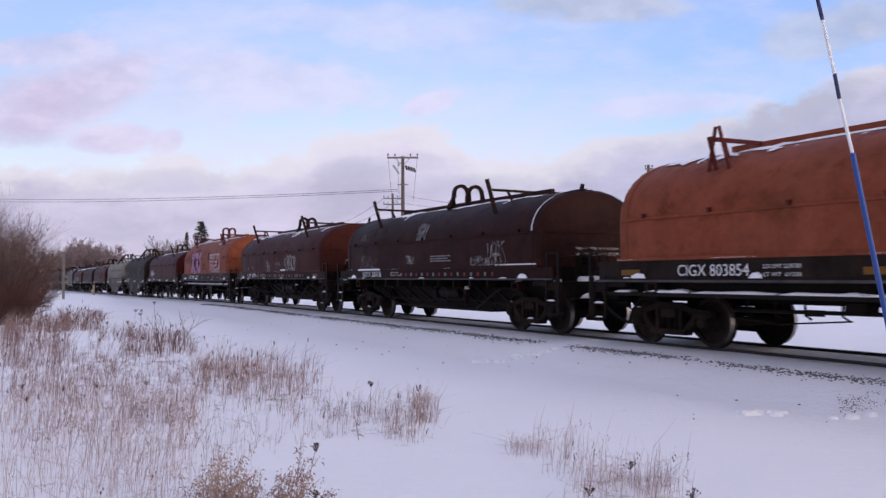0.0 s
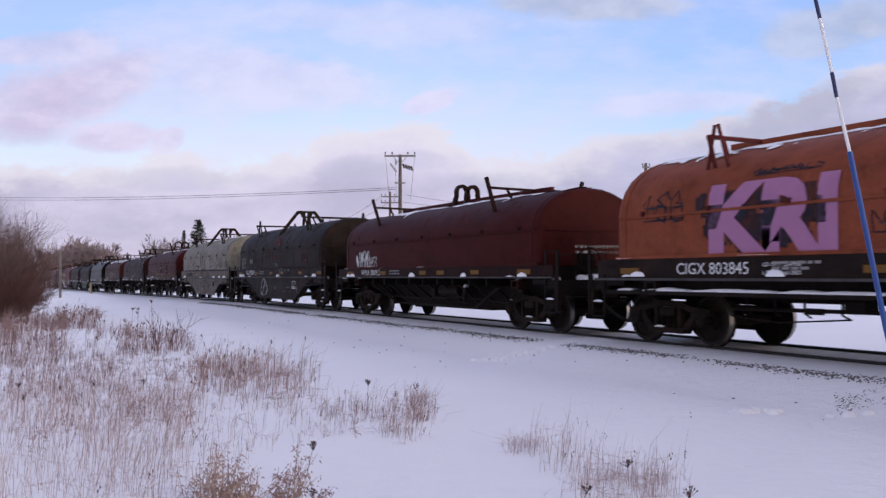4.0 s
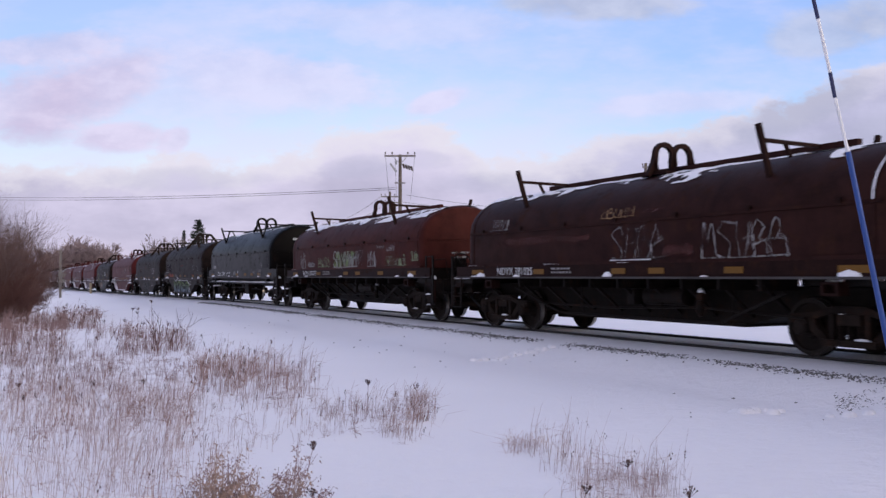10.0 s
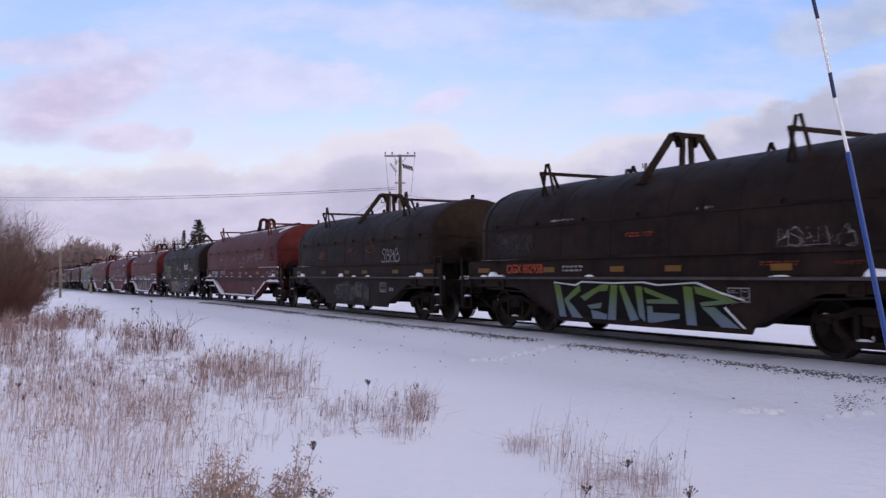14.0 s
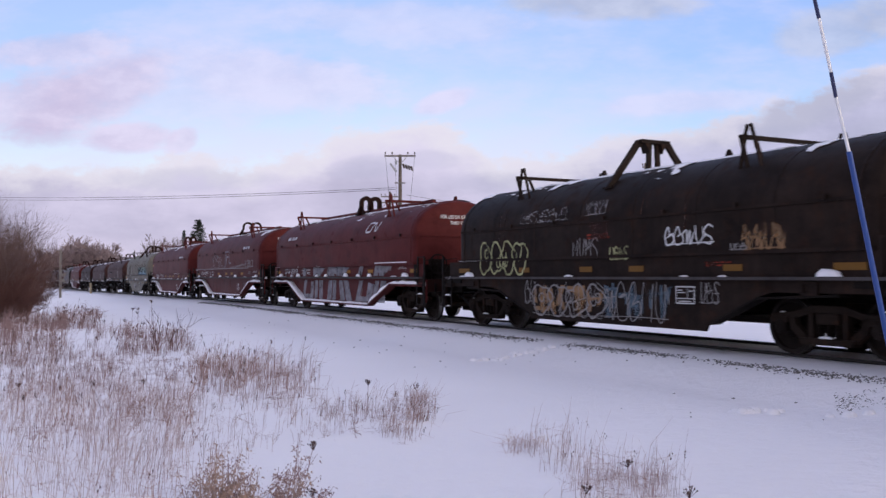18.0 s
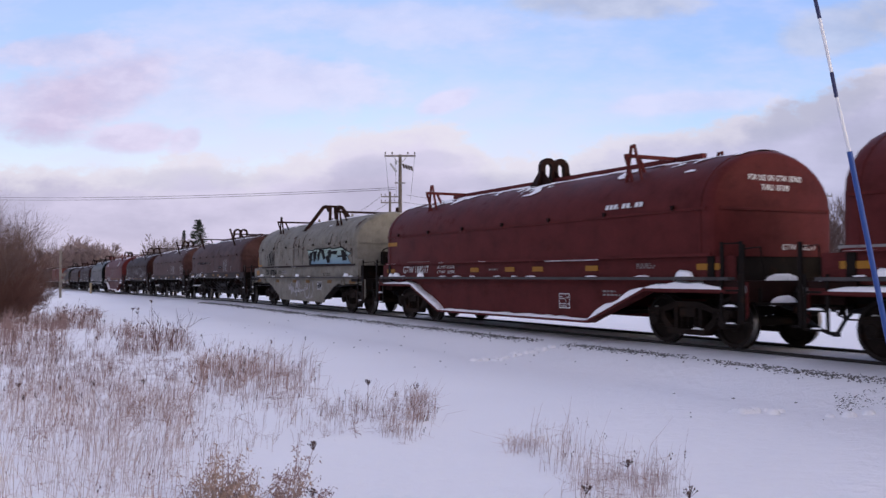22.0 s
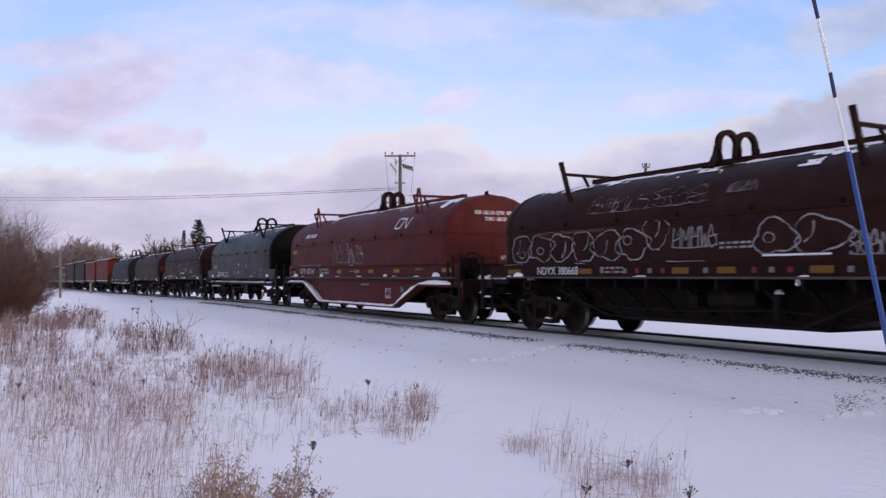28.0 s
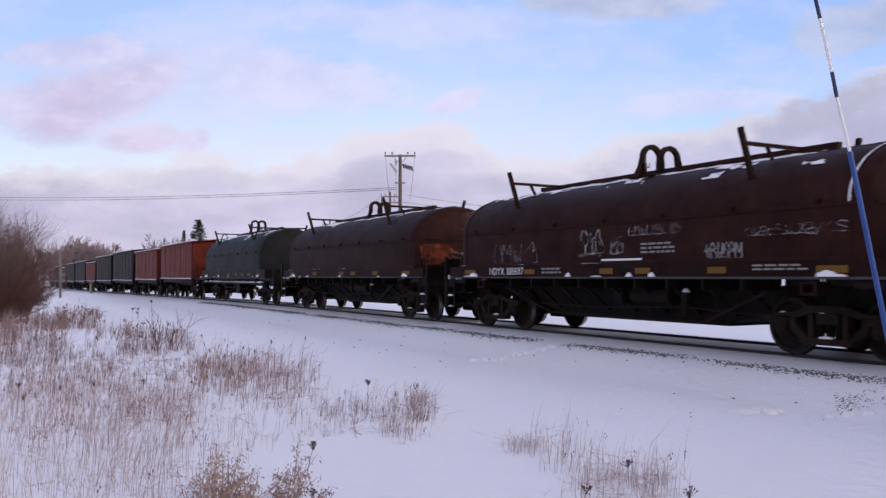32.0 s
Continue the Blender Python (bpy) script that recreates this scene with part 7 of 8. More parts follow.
mark(18, "scrawl", -4.31, 1.73, 0.97, 0.56, BLACK_INK, 296, 0.05, 5)
mark(18, "rect", -5.75, 1.66, 0.13, 0.43, YELLOW)
mark(18, "rect", -5.62, 1.66, 0.45, 0.10, YELLOW)
mark(18, "rect", -6.1, 1.32, 0.45, 0.2, YELLOW)
mark(14, "bubbles", -4.84, 1.30, 2.1, 0.78, PALE_YELLOW, 708, 4, 0.05)
mark(14, "bubbles", -2.45, 0.40, 2.6, 0.70, DIM_WHITE, 709, 4, 0.035, "over")
mark(5, "bubbles", -2.0, 0.42, 0.85, 0.72, FAINT2, 710, 1, 0.09)
mark(6, "runs", -5.4, 1.66, 10.8, 1.2, RUST_RUN, 711, 12)
mark(18, "runs", -5.4, 1.66, 10.8, 1.1, RUST_RUN, 712, 10)
mark(3, "end", -0.5, 2.42, 1.15, 0.36, RED_INK)
mark(3, "end", -0.40, 2.48, 0.95, 0.25, SHADOW_INK, "CIGX")
mark(5, "rect", 0.35, 1.98, 0.55, 0.12, FADED_RED)
mark(5, "wedge", 3.6, 1.8, 0.75, 0.42, FADED_RED)
mark(5, "wedge", -1.9, 2.2, 0.5, 0.35, RUST_RUN)
mark(5, "wedge", 1.6, 2.5, 0.4, 0.5, RUST_RUN)
mark(12, "wedge", 1.2, 2.0, 0.8, 0.5, RUST_RUN)
mark(12, "wedge", -3.4, 1.8, 0.9, 0.4, RUST_RUN)
mark(14, "wedge", -0.3, 2.0, 0.6, 0.4, FADED_RED)


# The couplings between the cars, as the train stands at 16 s.
J = [-184.35, -169.67, -154.95, -140.30, -125.65, -111.0, -96.6, -82.3, -67.9, -53.2, -38.5, -23.95, -9.3, 5.25, 21.45, 36.2, 52.45, 68.8, 85.1, 100.0, 114.9, 129.67, 144.7, 161.1, 175.8, 190.5, 205.3, 222.4, 235.2, 248.0, 263.4, 278.8, 291.2, 306.6, 322.0, 334.4, 349.8, 365.0]
CARS = [
    dict(kind="shallow", hood_colour="orange", frame_colour="black", number="CIGX 803854", label="faded orange coil car with a black frame", guide="vee"),
    dict(kind="ribbed", hood_colour="brown", number="NDYX 380738", chips=True, rim=True, tapes=False, label="dark brown coil car with scuffed paint", wide_loops=True),
    dict(kind="ribbed", hood_colour="redbrown", number="NDYX 380706", chips=True, label="red-brown coil car with yellow reflectors"),
    dict(kind="shallow", hood_colour="orange", frame_colour="black", number="CIGX 803845", label="orange coil car with pink and white graffiti", guide="vee"),
    dict(kind="ribbed", hood_colour="red", number="WFRX 380762", label="dark red coil car with white scrawled graffiti"),
    dict(kind="deep", hood_colour="black", number="CIGX 802976", label="sooty black coil car with a deep side skirt", snow=0),
    dict(kind="deep", hood_colour="white", frame_colour="cream_skirt", number="CIGX 803050", small=1.15, ink=BLACK_INK, label="dirty cream coil car with a deep side skirt", snow=0.2),
    dict(kind="ribbed", hood_colour="red", number="NDYX 380532", chips=True, label="oxide red coil car with snow along its top", snow=0.4, wide_loops=True),
    dict(kind="ribbed", hood_colour="brown", number="NDYX 381025", rim=True, label="rusty brown coil car with faint graffiti", wide_loops=True),
    dict(kind="ribbed", hood_colour="redbrown", number="NDYX 381273", label="red-brown coil car under snow with white graffiti", snow=0.95),
    dict(kind="shallow", hood_colour="blueblack", frame_colour="blueblack", number="CGLX 12008", wide_loops=True, hood_shift=-0.25, size=dict(zt=3.51), label="glossy blue-black coil car", snow=0.25, end_words=("FOR USE ON CGLX", "THRU CGLX")),
    dict(kind="deep", hood_colour="black", number="CIGX 802958", ink=ORANGE_INK, label="black coil car with green block graffiti", snow=0.0),
    dict(kind="deep", hood_colour="black", label="black coil car with rust and faint marks", snow=0.0),
    dict(kind="skirted", hood_colour="cnred", number="FURX 383027", small=0.72, label="red coil car with snow on its flanged skirt"),
    dict(kind="deep", hood_colour="black", label="black coil car covered in mixed graffiti", snow=0.2, size=dict(tc=5.08, hl=6.12)),
    dict(kind="skirted", hood_colour="cnred", number="GTW 187453", label="deep red coil car with silver graffiti on its skirt", end_words=("FOR USE ON GTW 187800", "THRU 188189")),
    dict(kind="skirted", hood_colour="cnred", number="GTW 188055", label="deep red coil car with white scrawls", wide_loops=True, end_words=("FOR USE ON GTW 187600", "THRU 187699"), snow=0.5),
    dict(kind="skirted", hood_colour="cnred", number="GTW 188217", label="deep red coil car with clean flanks", brake=False, end_words=("FOR USE ON GTW 187400", "THRU 187699")),
    dict(kind="deep", hood_colour="grey", number="CN 187036", small=1.28, tape_z=0.33, ink=BLACK_INK, label="chalky grey coil car with blue and black graffiti", snow=0.25),
    dict(kind="ribbed", hood_colour="dullbrown", number="NDYX 380554", label="dusty brown coil car with a dark side panel"),
    dict(kind="ribbed", hood_colour="dullbrown", label="dusty brown coil car with pale scribbles"),
    dict(kind="ribbed", hood_colour="brown", number="NDYX 380668", chips=True, label="dark brown coil car with pale outlined graffiti", wide_loops=True, snow=0.45),
    dict(kind="skirted", hood_colour="cnred", number="GTW 187547", label="deep red coil car with faint outline graffiti", end_words=("FOR USE ON GTW 187800", "THRU 188189")),
    dict(kind="shallow", hood_colour="blueblack", frame_colour="blueblack", number="CGLX 12020", wide_loops=True, size=dict(zt=3.51), label="black coil car with white lettering", tapes=False, snow=0.2, end_words=("CGLX 12020",)),
    dict(kind="ribbed", hood_colour="brown", number="NDYX 380607", rim=True, label="dark brown coil car with a white splash of graffiti", wide_loops=True, snow=0.45),
    dict(kind="ribbed", hood_colour="brown", label="brown coil car with an orange-patched end"),
    dict(kind="shallow", hood_colour="greyblack", frame_colour="black", label="slate grey coil car with orange end letters"),
    dict(kind="boxy", hood_colour="boxorange", label="red-orange box-sided gondola with a snowy roof", tapes=False),
    dict(kind="boxy", hood_colour="boxorange", label="red-orange box-sided gondola with a snowy roof", tapes=False),
    dict(kind="boxy", hood_colour="black", label="tall black box-sided gondola with a flat roof", tapes=False),
    dict(kind="boxy", hood_colour="black", label="tall black box-sided gondola with a flat roof", tapes=False),
    dict(kind="boxy", hood_colour="boxorange", label="red-orange box-sided gondola with a snowy roof", tapes=False),
    dict(kind="boxy", hood_colour="black", label="tall black box-sided gondola with a flat roof", tapes=False),
    dict(kind="boxy", hood_colour="black", label="tall black box-sided gondola with a flat roof", tapes=False),
    dict(kind="boxy", hood_colour="boxorange", label="red-orange box-sided gondola with a snowy roof", tapes=False),
    dict(kind="boxy", hood_colour="black", label="tall black box-sided gondola with a flat roof", tapes=False),
    dict(kind="boxy", hood_colour="boxorange", label="red-orange box-sided gondola with a snowy roof", tapes=False),
]
for i, spec in enumerate(CARS):
    freight_car(J[i], J[i + 1], seed=i, extras=MARKS.get(i, ()), **spec)


# ---- beside the line ----
def at_bearing(u, dist):
    """A place by its tangent right of straight ahead and its distance ahead."""
    return u * dist, dist


def stones():
    rng = random.Random(11)
    st = Sticks()
    for _ in range(9500):
        s = rng.uniform(-8, 42)
        d = rng.gauss(1.90, 0.115) + 0.10 * noise.noise((s * 0.35, 0, 0))
        if noise.noise((s * 0.45, 2.0, 5.0)) + 0.55 * noise.noise((s * 2.1, d * 3.0, 1)) < rng.uniform(-0.6, 0.1):
            continue
        x, y, _, _ = track(s, d)
        st.chunk((x, y, ground_z(s, d) + 0.003), rng.uniform(0.009, 0.028), rng, 0.6)
    for _ in range(800):
        x, y = at_bearing(rng.uniform(0.435, 0.52), 11.2 + rng.gauss(0, 0.16))
        if rng.random() < 0.6 + noise.noise((x * 2, y * 2, 1)):
            st.chunk((x, y, on_ground(x, y) + 0.002), rng.uniform(0.006, 0.018), rng, 0.6)
    for _ in range(45):
        s, d = rng.uniform(-2, 25), rng.uniform(2.2, 5.5)
        x, y, _, _ = track(s, d)
        st.chunk((x, y, ground_z(s, d) + 0.004), rng.uniform(0.012, 0.03), rng, 0.7)
    ob = new("gravel", st.mesh("gravel", STONE))
    return tagged(ob, "dark ballast stones showing through thin snow", "gravel", kind="stuff")


stones()


def snow_lumps():
    rng = random.Random(5)
    bm = bmesh.new()
    for u, dist, n, spread in ((0.0385, 18.0, 9, 0.09), (0.064, 17.9, 9, 0.14), (0.098, 18.1, 20, 0.26), (0.345, 10.95, 22, 0.14), (0.46, 10.6, 5, 0.3)):
        for _ in range(n):
            x, y = at_bearing(u, dist)
            x, y = x + rng.gauss(0, spread), y + rng.gauss(0, spread * 0.4)
            r = rng.uniform(0.03, 0.10)
            mound(bm, x, y, on_ground(x, y) - 0.012, r * 2, r * 1.6, r * 0.8, rng)
    ob = new("snow_lumps", mesh("snow_lumps", bm, SNOW_TOP, 60))
    return tagged(ob, "kicked-up lumps of snow on the flat snow", "snow", kind="stuff")


snow_lumps()


def stalk(st, x, y, z, h, r, rng, a, l):
    """A bent dry stalk leaning l towards a; returns its middle and tip."""
    dx, dy = math.cos(a) * l + 0.10, math.sin(a) * l
    p0 = Vector((x, y, z - 0.03))
    p1 = p0 + Vector((dx * h * 0.3, dy * h * 0.3, h * 0.55))
    p2 = p0 + Vector((dx * h * rng.uniform(0.8, 1.5), dy * h * rng.uniform(0.8, 1.5), h * (1 - 0.35 * l)))
    st.rod(p0, p1, r, r * 0.8)
    st.rod(p1, p2, r * 0.8, r * 0.3)
    return p1, p2


def grass_patch(name, label, material, zones, seed, lean=0.3, head=0.0, width=1.0):
    """zones: bearing and its spread, distance and its spread, tufts, stalks in a tuft, least and greatest height."""
    rng = random.Random(seed)
    st, hd = Sticks(), Sticks()
    for u0, us, d0, ds, tufts, many, h0, h1 in zones:
        for _ in range(tufts):
            dist = d0 + ds * (rng.uniform(-1.0, 1.0) + rng.gauss(0, 0.12))
            u = u0 + us * (rng.uniform(-1.0, 1.0) + rng.gauss(0, 0.10))
            cx, cy = at_bearing(u, dist)
            if noise.noise((cx * 0.6, cy * 0.5, seed)) < rng.uniform(-0.5, 0.25):
                continue
            z = on_ground(cx, cy)
            tall = rng.uniform(h0, h1)
            for _k in range(rng.randint(1, many)):
                x, y = cx + rng.gauss(0, 0.055), cy + rng.gauss(0, 0.055)
                r = max(0.0011, 0.00013 * dist) * rng.uniform(0.7, 1.4) * width
                h = tall * rng.uniform(0.45, 1.1)
                p1, p2 = stalk(st, x, y, z, h, r, rng, rng.uniform(0, 6.283), abs(rng.gauss(0, lean)))
                if rng.random() < 0.4:      # a side leaf
                    q = p1 + Vector((rng.gauss(0, 0.12), rng.gauss(0, 0.12), rng.uniform(-0.12, 0.10)))
                    st.rod(p1, q, r * 0.8, r * 0.3)
                if rng.random() < head:
                    for i in range(3):
                        hd.chunk(p2 + Vector((rng.gauss(0, 0.008), rng.gauss(0, 0.008), -0.022 * i)), r * 3.4, rng, 1.8)
    ob = new(name, st.mesh(name, material))
    tagged(ob, label, "grass", kind="stuff")
    if hd.v:
        tagged(new("seed_heads", hd.mesh("seed_heads", SEED)), "dark dry seed heads on tall weeds", "weeds", kind="stuff")


grass_patch("dry_grass", "thin straw-coloured grass standing in snow", STRAW,
            [(-0.388, 0.107, 11.1, 2.20, 150, 5, 0.25, 0.63), (-0.388, 0.107, 7.5, 1.48, 105, 3, 0.38, 0.95), (-0.212, 0.065, 14.8, 2.36, 230, 6, 0.28, 0.70), (-0.104, 0.038, 11.1, 0.79, 60, 5, 0.25, 0.53), (-0.044, 0.025, 11.0, 0.71, 60, 8, 0.24, 0.52), (-0.045, 0.024, 9.7, 0.55, 38, 5, 0.15, 0.45), (0.127, 0.028, 8.1, 0.60, 44, 4, 0.20, 0.56), (0.204, 0.055, 7.0, 0.49, 120, 5, 0.22, 0.62), (0.165, 0.045, 7.3, 0.5, 60, 4, 0.18, 0.58), (-0.255, 0.114, 10.5, 1.89, 110, 4, 0.20, 0.50), (0.102, 0.009, 8.9, 0.22, 4, 1, 0.39, 0.53)], 3, 0.30, 0.07, 1.4)
grass_patch("bleached_grass", "bleached pale grass blades in snow", STRAW_PALE,
            [(-0.388, 0.107, 7.8, 1.80, 130, 4, 0.32, 0.90), (0.089, 0.022, 8.8, 0.25, 26, 9, 0.11, 0.25), (0.196, 0.054, 7.1, 0.50, 60, 6, 0.13, 0.33), (-0.388, 0.107, 11.5, 1.89, 110, 5, 0.22, 0.51), (-0.026, 0.011, 12.0, 0.40, 14, 9, 0.15, 0.30)], 8, 0.42, 0.0, 1.5)
grass_patch("brown_weeds", "dense brown dead weeds in snow", STRAW_DARK,
            [(-0.459, 0.036, 24.6, 8.01, 300, 12, 0.39, 0.90), (-0.408, 0.024, 32.9, 5.26, 100, 12, 0.37, 0.83), (-0.375, 0.025, 24.7, 4.38, 70, 9, 0.31, 0.62), (-0.324, 0.044, 22.2, 3.56, 190, 9, 0.31, 0.65), (-0.426, 0.069, 15.8, 3.11, 280, 6, 0.25, 0.60), (-0.212, 0.065, 14.8, 2.36, 120, 4, 0.28, 0.65), (-0.391, 0.104, 11.0, 2.34, 150, 4, 0.24, 0.62), (-0.30, 0.10, 7.8, 1.2, 60, 3, 0.3, 0.7), (-0.081, 0.060, 10.6, 1.24, 76, 4, 0.20, 0.44), (0.196, 0.060, 7.1, 0.50, 80, 4, 0.22, 0.49), (-0.299, 0.057, 15.2, 2.49, 80, 4, 0.24, 0.43)], 15, 0.36, 0.07, 1.25)
grass_patch("grass_litter", "short broken brown grass poking out of the snow", STRAW_DARK,
            [(-0.384, 0.110, 14.1, 4.85, 330, 12, 0.05, 0.20), (-0.208, 0.066, 12.8, 3.84, 150, 10, 0.05, 0.15), (-0.078, 0.063, 10.3, 1.34, 70, 9, 0.03, 0.10), (-0.384, 0.110, 7.8, 1.49, 130, 9, 0.04, 0.13), (0.196, 0.060, 7.0, 0.45, 50, 8, 0.04, 0.09)], 23, 0.9, 0.0, 1.2)
def leafy_clump(name, label, material, places, seed):
    """Low dead plants with curled dry leaves. places: bearing, distance, spread, height, plants."""
    rng = random.Random(seed)
    st = Sticks()
    for u, dist, spread, tall, count in places:
        for _ in range(count):
            cx, cy = at_bearing(u, dist)
            x, y = cx + rng.gauss(0, spread), cy + rng.gauss(0, spread * 0.7)
            h = tall * rng.uniform(0.4, 1.15)
            tip = Vector((x + rng.gauss(0.05, 0.08), y + rng.gauss(0, 0.06), on_ground(x, y) + h))
            foot = Vector((x, y, on_ground(x, y) - 0.03))
            st.rod(foot, tip, 0.003, 0.0015)
            for _k in range(rng.randint(12, 24)):
                p = foot.lerp(tip, rng.uniform(0.15, 1.05)) + Vector((rng.gauss(0, 0.03), rng.gauss(0, 0.03), 0))
                a, q, ln, wd = rng.uniform(0, 6.283), rng.uniform(-0.9, 0.7), rng.uniform(0.016, 0.042), rng.uniform(0.003, 0.008)
                way = Vector((math.cos(a) * math.cos(q), math.sin(a) * math.cos(q), math.sin(q)))
                side = way.orthogonal().normalized() * wd
                i = len(st.v)
                curl = Vector((0, 0, -0.4 * ln))
                st.v += [tuple(v) for v in (p, p + way * ln * 0.5 + side, p + way * ln * 0.5 - side, p + way * ln + curl, p + way * ln * 0.5 + curl * 0.3)]
                st.f += [(i, i + 1, i + 4), (i, i + 4, i + 2), (i + 1, i + 3, i + 4), (i + 4, i + 3, i + 2)]
    return tagged(new(name, st.mesh(name, material)), label, "weeds", kind="stuff")


leafy_clump("leafy_weeds", "low clump of pale tan curled dead leaves in snow", TAN_LEAF, [(-0.260, 6.75, 0.085, 0.40, 34), (-0.230, 6.7, 0.09, 0.26, 30), (-0.176, 6.75, 0.06, 0.22, 9)], 31)
leafy_clump("leafy_brown_weeds", "low clump of brown curled dead leaves in snow", STRAW_DARK, [(-0.250, 6.75, 0.11, 0.34, 16), (-0.178, 6.75, 0.06, 0.26, 18), (-0.165, 7.5, 0.03, 0.34, 6), (-0.05, 9.5, 0.25, 0.3, 3), (-0.145, 6.75, 0.03, 0.12, 8), (-0.40, 8.9, 0.7, 0.40, 12), (-0.30, 10.2, 0.6, 0.40, 10)], 32)


def branch(st, p, way, length, r, depth, rng, spread, droop=0.0, kids=(2, 4), least=0.0):
    """A limb with finer limbs on it."""
    n = 3
    pts = [p]
    for i in range(n):
        way = (way + Vector((rng.gauss(0, 0.10), rng.gauss(0, 0.10), rng.gauss(0.03, 0.07) - droop))).normalized()
        pts.append(pts[-1] + way * length / n)
    for i in range(n):
        st.rod(pts[i], pts[i + 1], max(least, r * (1 - 0.22 * i)), max(least, r * (1 - 0.22 * (i + 1))))
    if depth <= 0:
        return
    for _ in range(rng.randint(*kids)):
        t = rng.uniform(0.3, 1.0) * n
        i = min(int(t), n - 1)
        q = pts[i].lerp(pts[i + 1], t - i)
        a = way.orthogonal().normalized()
        a = Matrix.Rotation(rng.uniform(0, 6.283), 3, way) @ a
        w = (way + a * rng.uniform(0.5, 1.0) * spread).normalized()
        branch(st, q, w, length * rng.uniform(0.5, 0.75), r * 0.55, depth - 1, rng, spread, droop, kids, least)


def bare_tree(x, y, height, seed, label, twig=TWIG, spread=0.7, r=None, name="bare_tree", group="bare trees by the line", depth=4, least=0.0):
    rng = random.Random(seed)
    tree = thing(name, pose(x, y, on_ground(x, y) - 0.05), label, "tree", group)
    r = r or height * 0.016
    trunk = Sticks()
    bm = bmesh.new()
    top = Vector((rng.gauss(0, 0.03) * height, rng.gauss(0, 0.03) * height, height * 0.42))
    tube(bm, (0, 0, 0), top * 0.5, r, r * 0.8, 8)
    tube(bm, top * 0.5, top, r * 0.8, r * 0.6, 8)
    part("trunk", bm, BARK, tree)
    st = Sticks()
    for i in range(12):
        a = 6.283 * i / 12 + rng.uniform(-0.3, 0.3)
        t = rng.uniform(0.3, 1.0)
        w = Vector((math.cos(a) * spread, math.sin(a) * spread, rng.uniform(0.7, 1.3))).normalized()
        branch(st, top * t, w, height * rng.uniform(0.26, 0.36), max(r * 0.5, 0.07), depth - 1, rng, spread * 1.1, 0.0, (4, 6), least)
    part("crown", st.mesh("crown", twig), None, tree, "leafless crown of fine twigs")
    return tree


def shrub(x, y, height, width, seed, label, twig=TWIG_RED, stems=26, depth=3, fine=1.0, kids=(3, 5)):
    rng = random.Random(seed)
    ob = thing("bare_shrub", pose(x, y, on_ground(x, y) - 0.05), label, "shrub", "bare shrubs by the line")
    st = Sticks()
    for i in range(stems):
        a = rng.uniform(0, 6.283)
        p = Vector((math.cos(a), math.sin(a), 0)) * width * 0.25 * rng.random()
        w = Vector((math.cos(a) * rng.uniform(0.05, 0.55) * width / height, math.sin(a) * rng.uniform(0.05, 0.55) * width / height, 1)).normalized()
        branch(st, p, w, height * rng.uniform(0.35, 0.62), 0.018 * fine, depth, rng, 0.75, 0.0, kids)
    part("crown", st.mesh("crown", twig), None, ob)
    return ob


# the thicket at the line's near side
for i, (u, dist, h, w, n) in enumerate(((-0.525, 36, 4.6, 3.8, 26), (-0.500, 38, 4.6, 3.2, 26), (-0.480, 40, 4.2, 2.8, 24), (-0.55, 35, 4.6, 3.6, 16), (-0.508, 33, 4.0, 3.2, 20), (-0.466, 41, 3.3, 2.2, 18), (-0.505, 34, 2.9, 3.2, 64), (-0.488, 36, 2.6, 2.6, 60), (-0.54, 33, 3.0, 3.6, 50), (-0.470, 37, 1.9, 1.7, 44), (-0.495, 32, 1.9, 2.8, 44))):
    shrub(*at_bearing(u, dist), h, w, 40 + i, "dense leafless reddish shrub in snow", TWIG_RED if h < 3.1 else TWIG, n, 3, 0.95, (4, 6))
# the small weed shrub nearer the camera
shrub(*at_bearing(-0.319, 20.6), 1.45, 0.3, 61, "thin leafless weed shrub with seed heads", TWIG_RED, 3, 2, 0.8, (1, 3))
shrub(*at_bearing(-0.300, 20.8), 1.35, 1.0, 62, "thin leafless weed shrub with forked stems", TWIG_RED, 5, 2, 0.7, (1, 3))


def weed_heads():
    rng = random.Random(21)
    for u, dist, h in ((-0.350, 20.5, 0.98), (-0.337, 20.2, 1.0), (-0.341, 20.6, 0.9), (-0.325, 20.8, 1.15), (-0.351, 19.8, 0.75), (-0.336, 19.9, 0.68), (-0.374, 20.5, 0.7), (0.155, 6.75, 0.10), (0.206, 7.2, 0.20), (0.272, 6.65, 0.10), (-0.475, 12.0, 0.26), (-0.468, 11.6, 0.14), (-0.085, 10.8, 0.42), (-0.390, 12.4, 0.22), (-0.335, 13.0, 0.18), (-0.155, 7.5, 0.30), (-0.145, 6.7, 0.10)):
        x, y = at_bearing(u, dist)
        w = thing("dead_weed", pose(x, y, on_ground(x, y)), "dead weed stalk with a dark dry flower head", "weed", "dead weeds in the snow")
        st = Sticks()
        tip = Vector((rng.gauss(0, 0.06) * min(1.0, h * 2), rng.gauss(0, 0.06) * min(1.0, h * 2), h))
        st.rod((0, 0, -0.05), tip, 0.0035, 0.0025)
        part("stalk", st.mesh("stalk", STRAW_DARK), None, w)
        hd = Sticks()
        for _ in range(16):
            q = tip + Vector((rng.gauss(0, 0.022), rng.gauss(0, 0.022), rng.gauss(0.003, 0.012)))
            hd.chunk(q, rng.uniform(0.006, 0.012), rng)
            hd.rod(tip - Vector((0, 0, 0.05)), q, 0.002, 0.0015)
        part("flower_head", hd.mesh("flower_head", SEED), None, w, "dark dry flower head")


weed_heads()

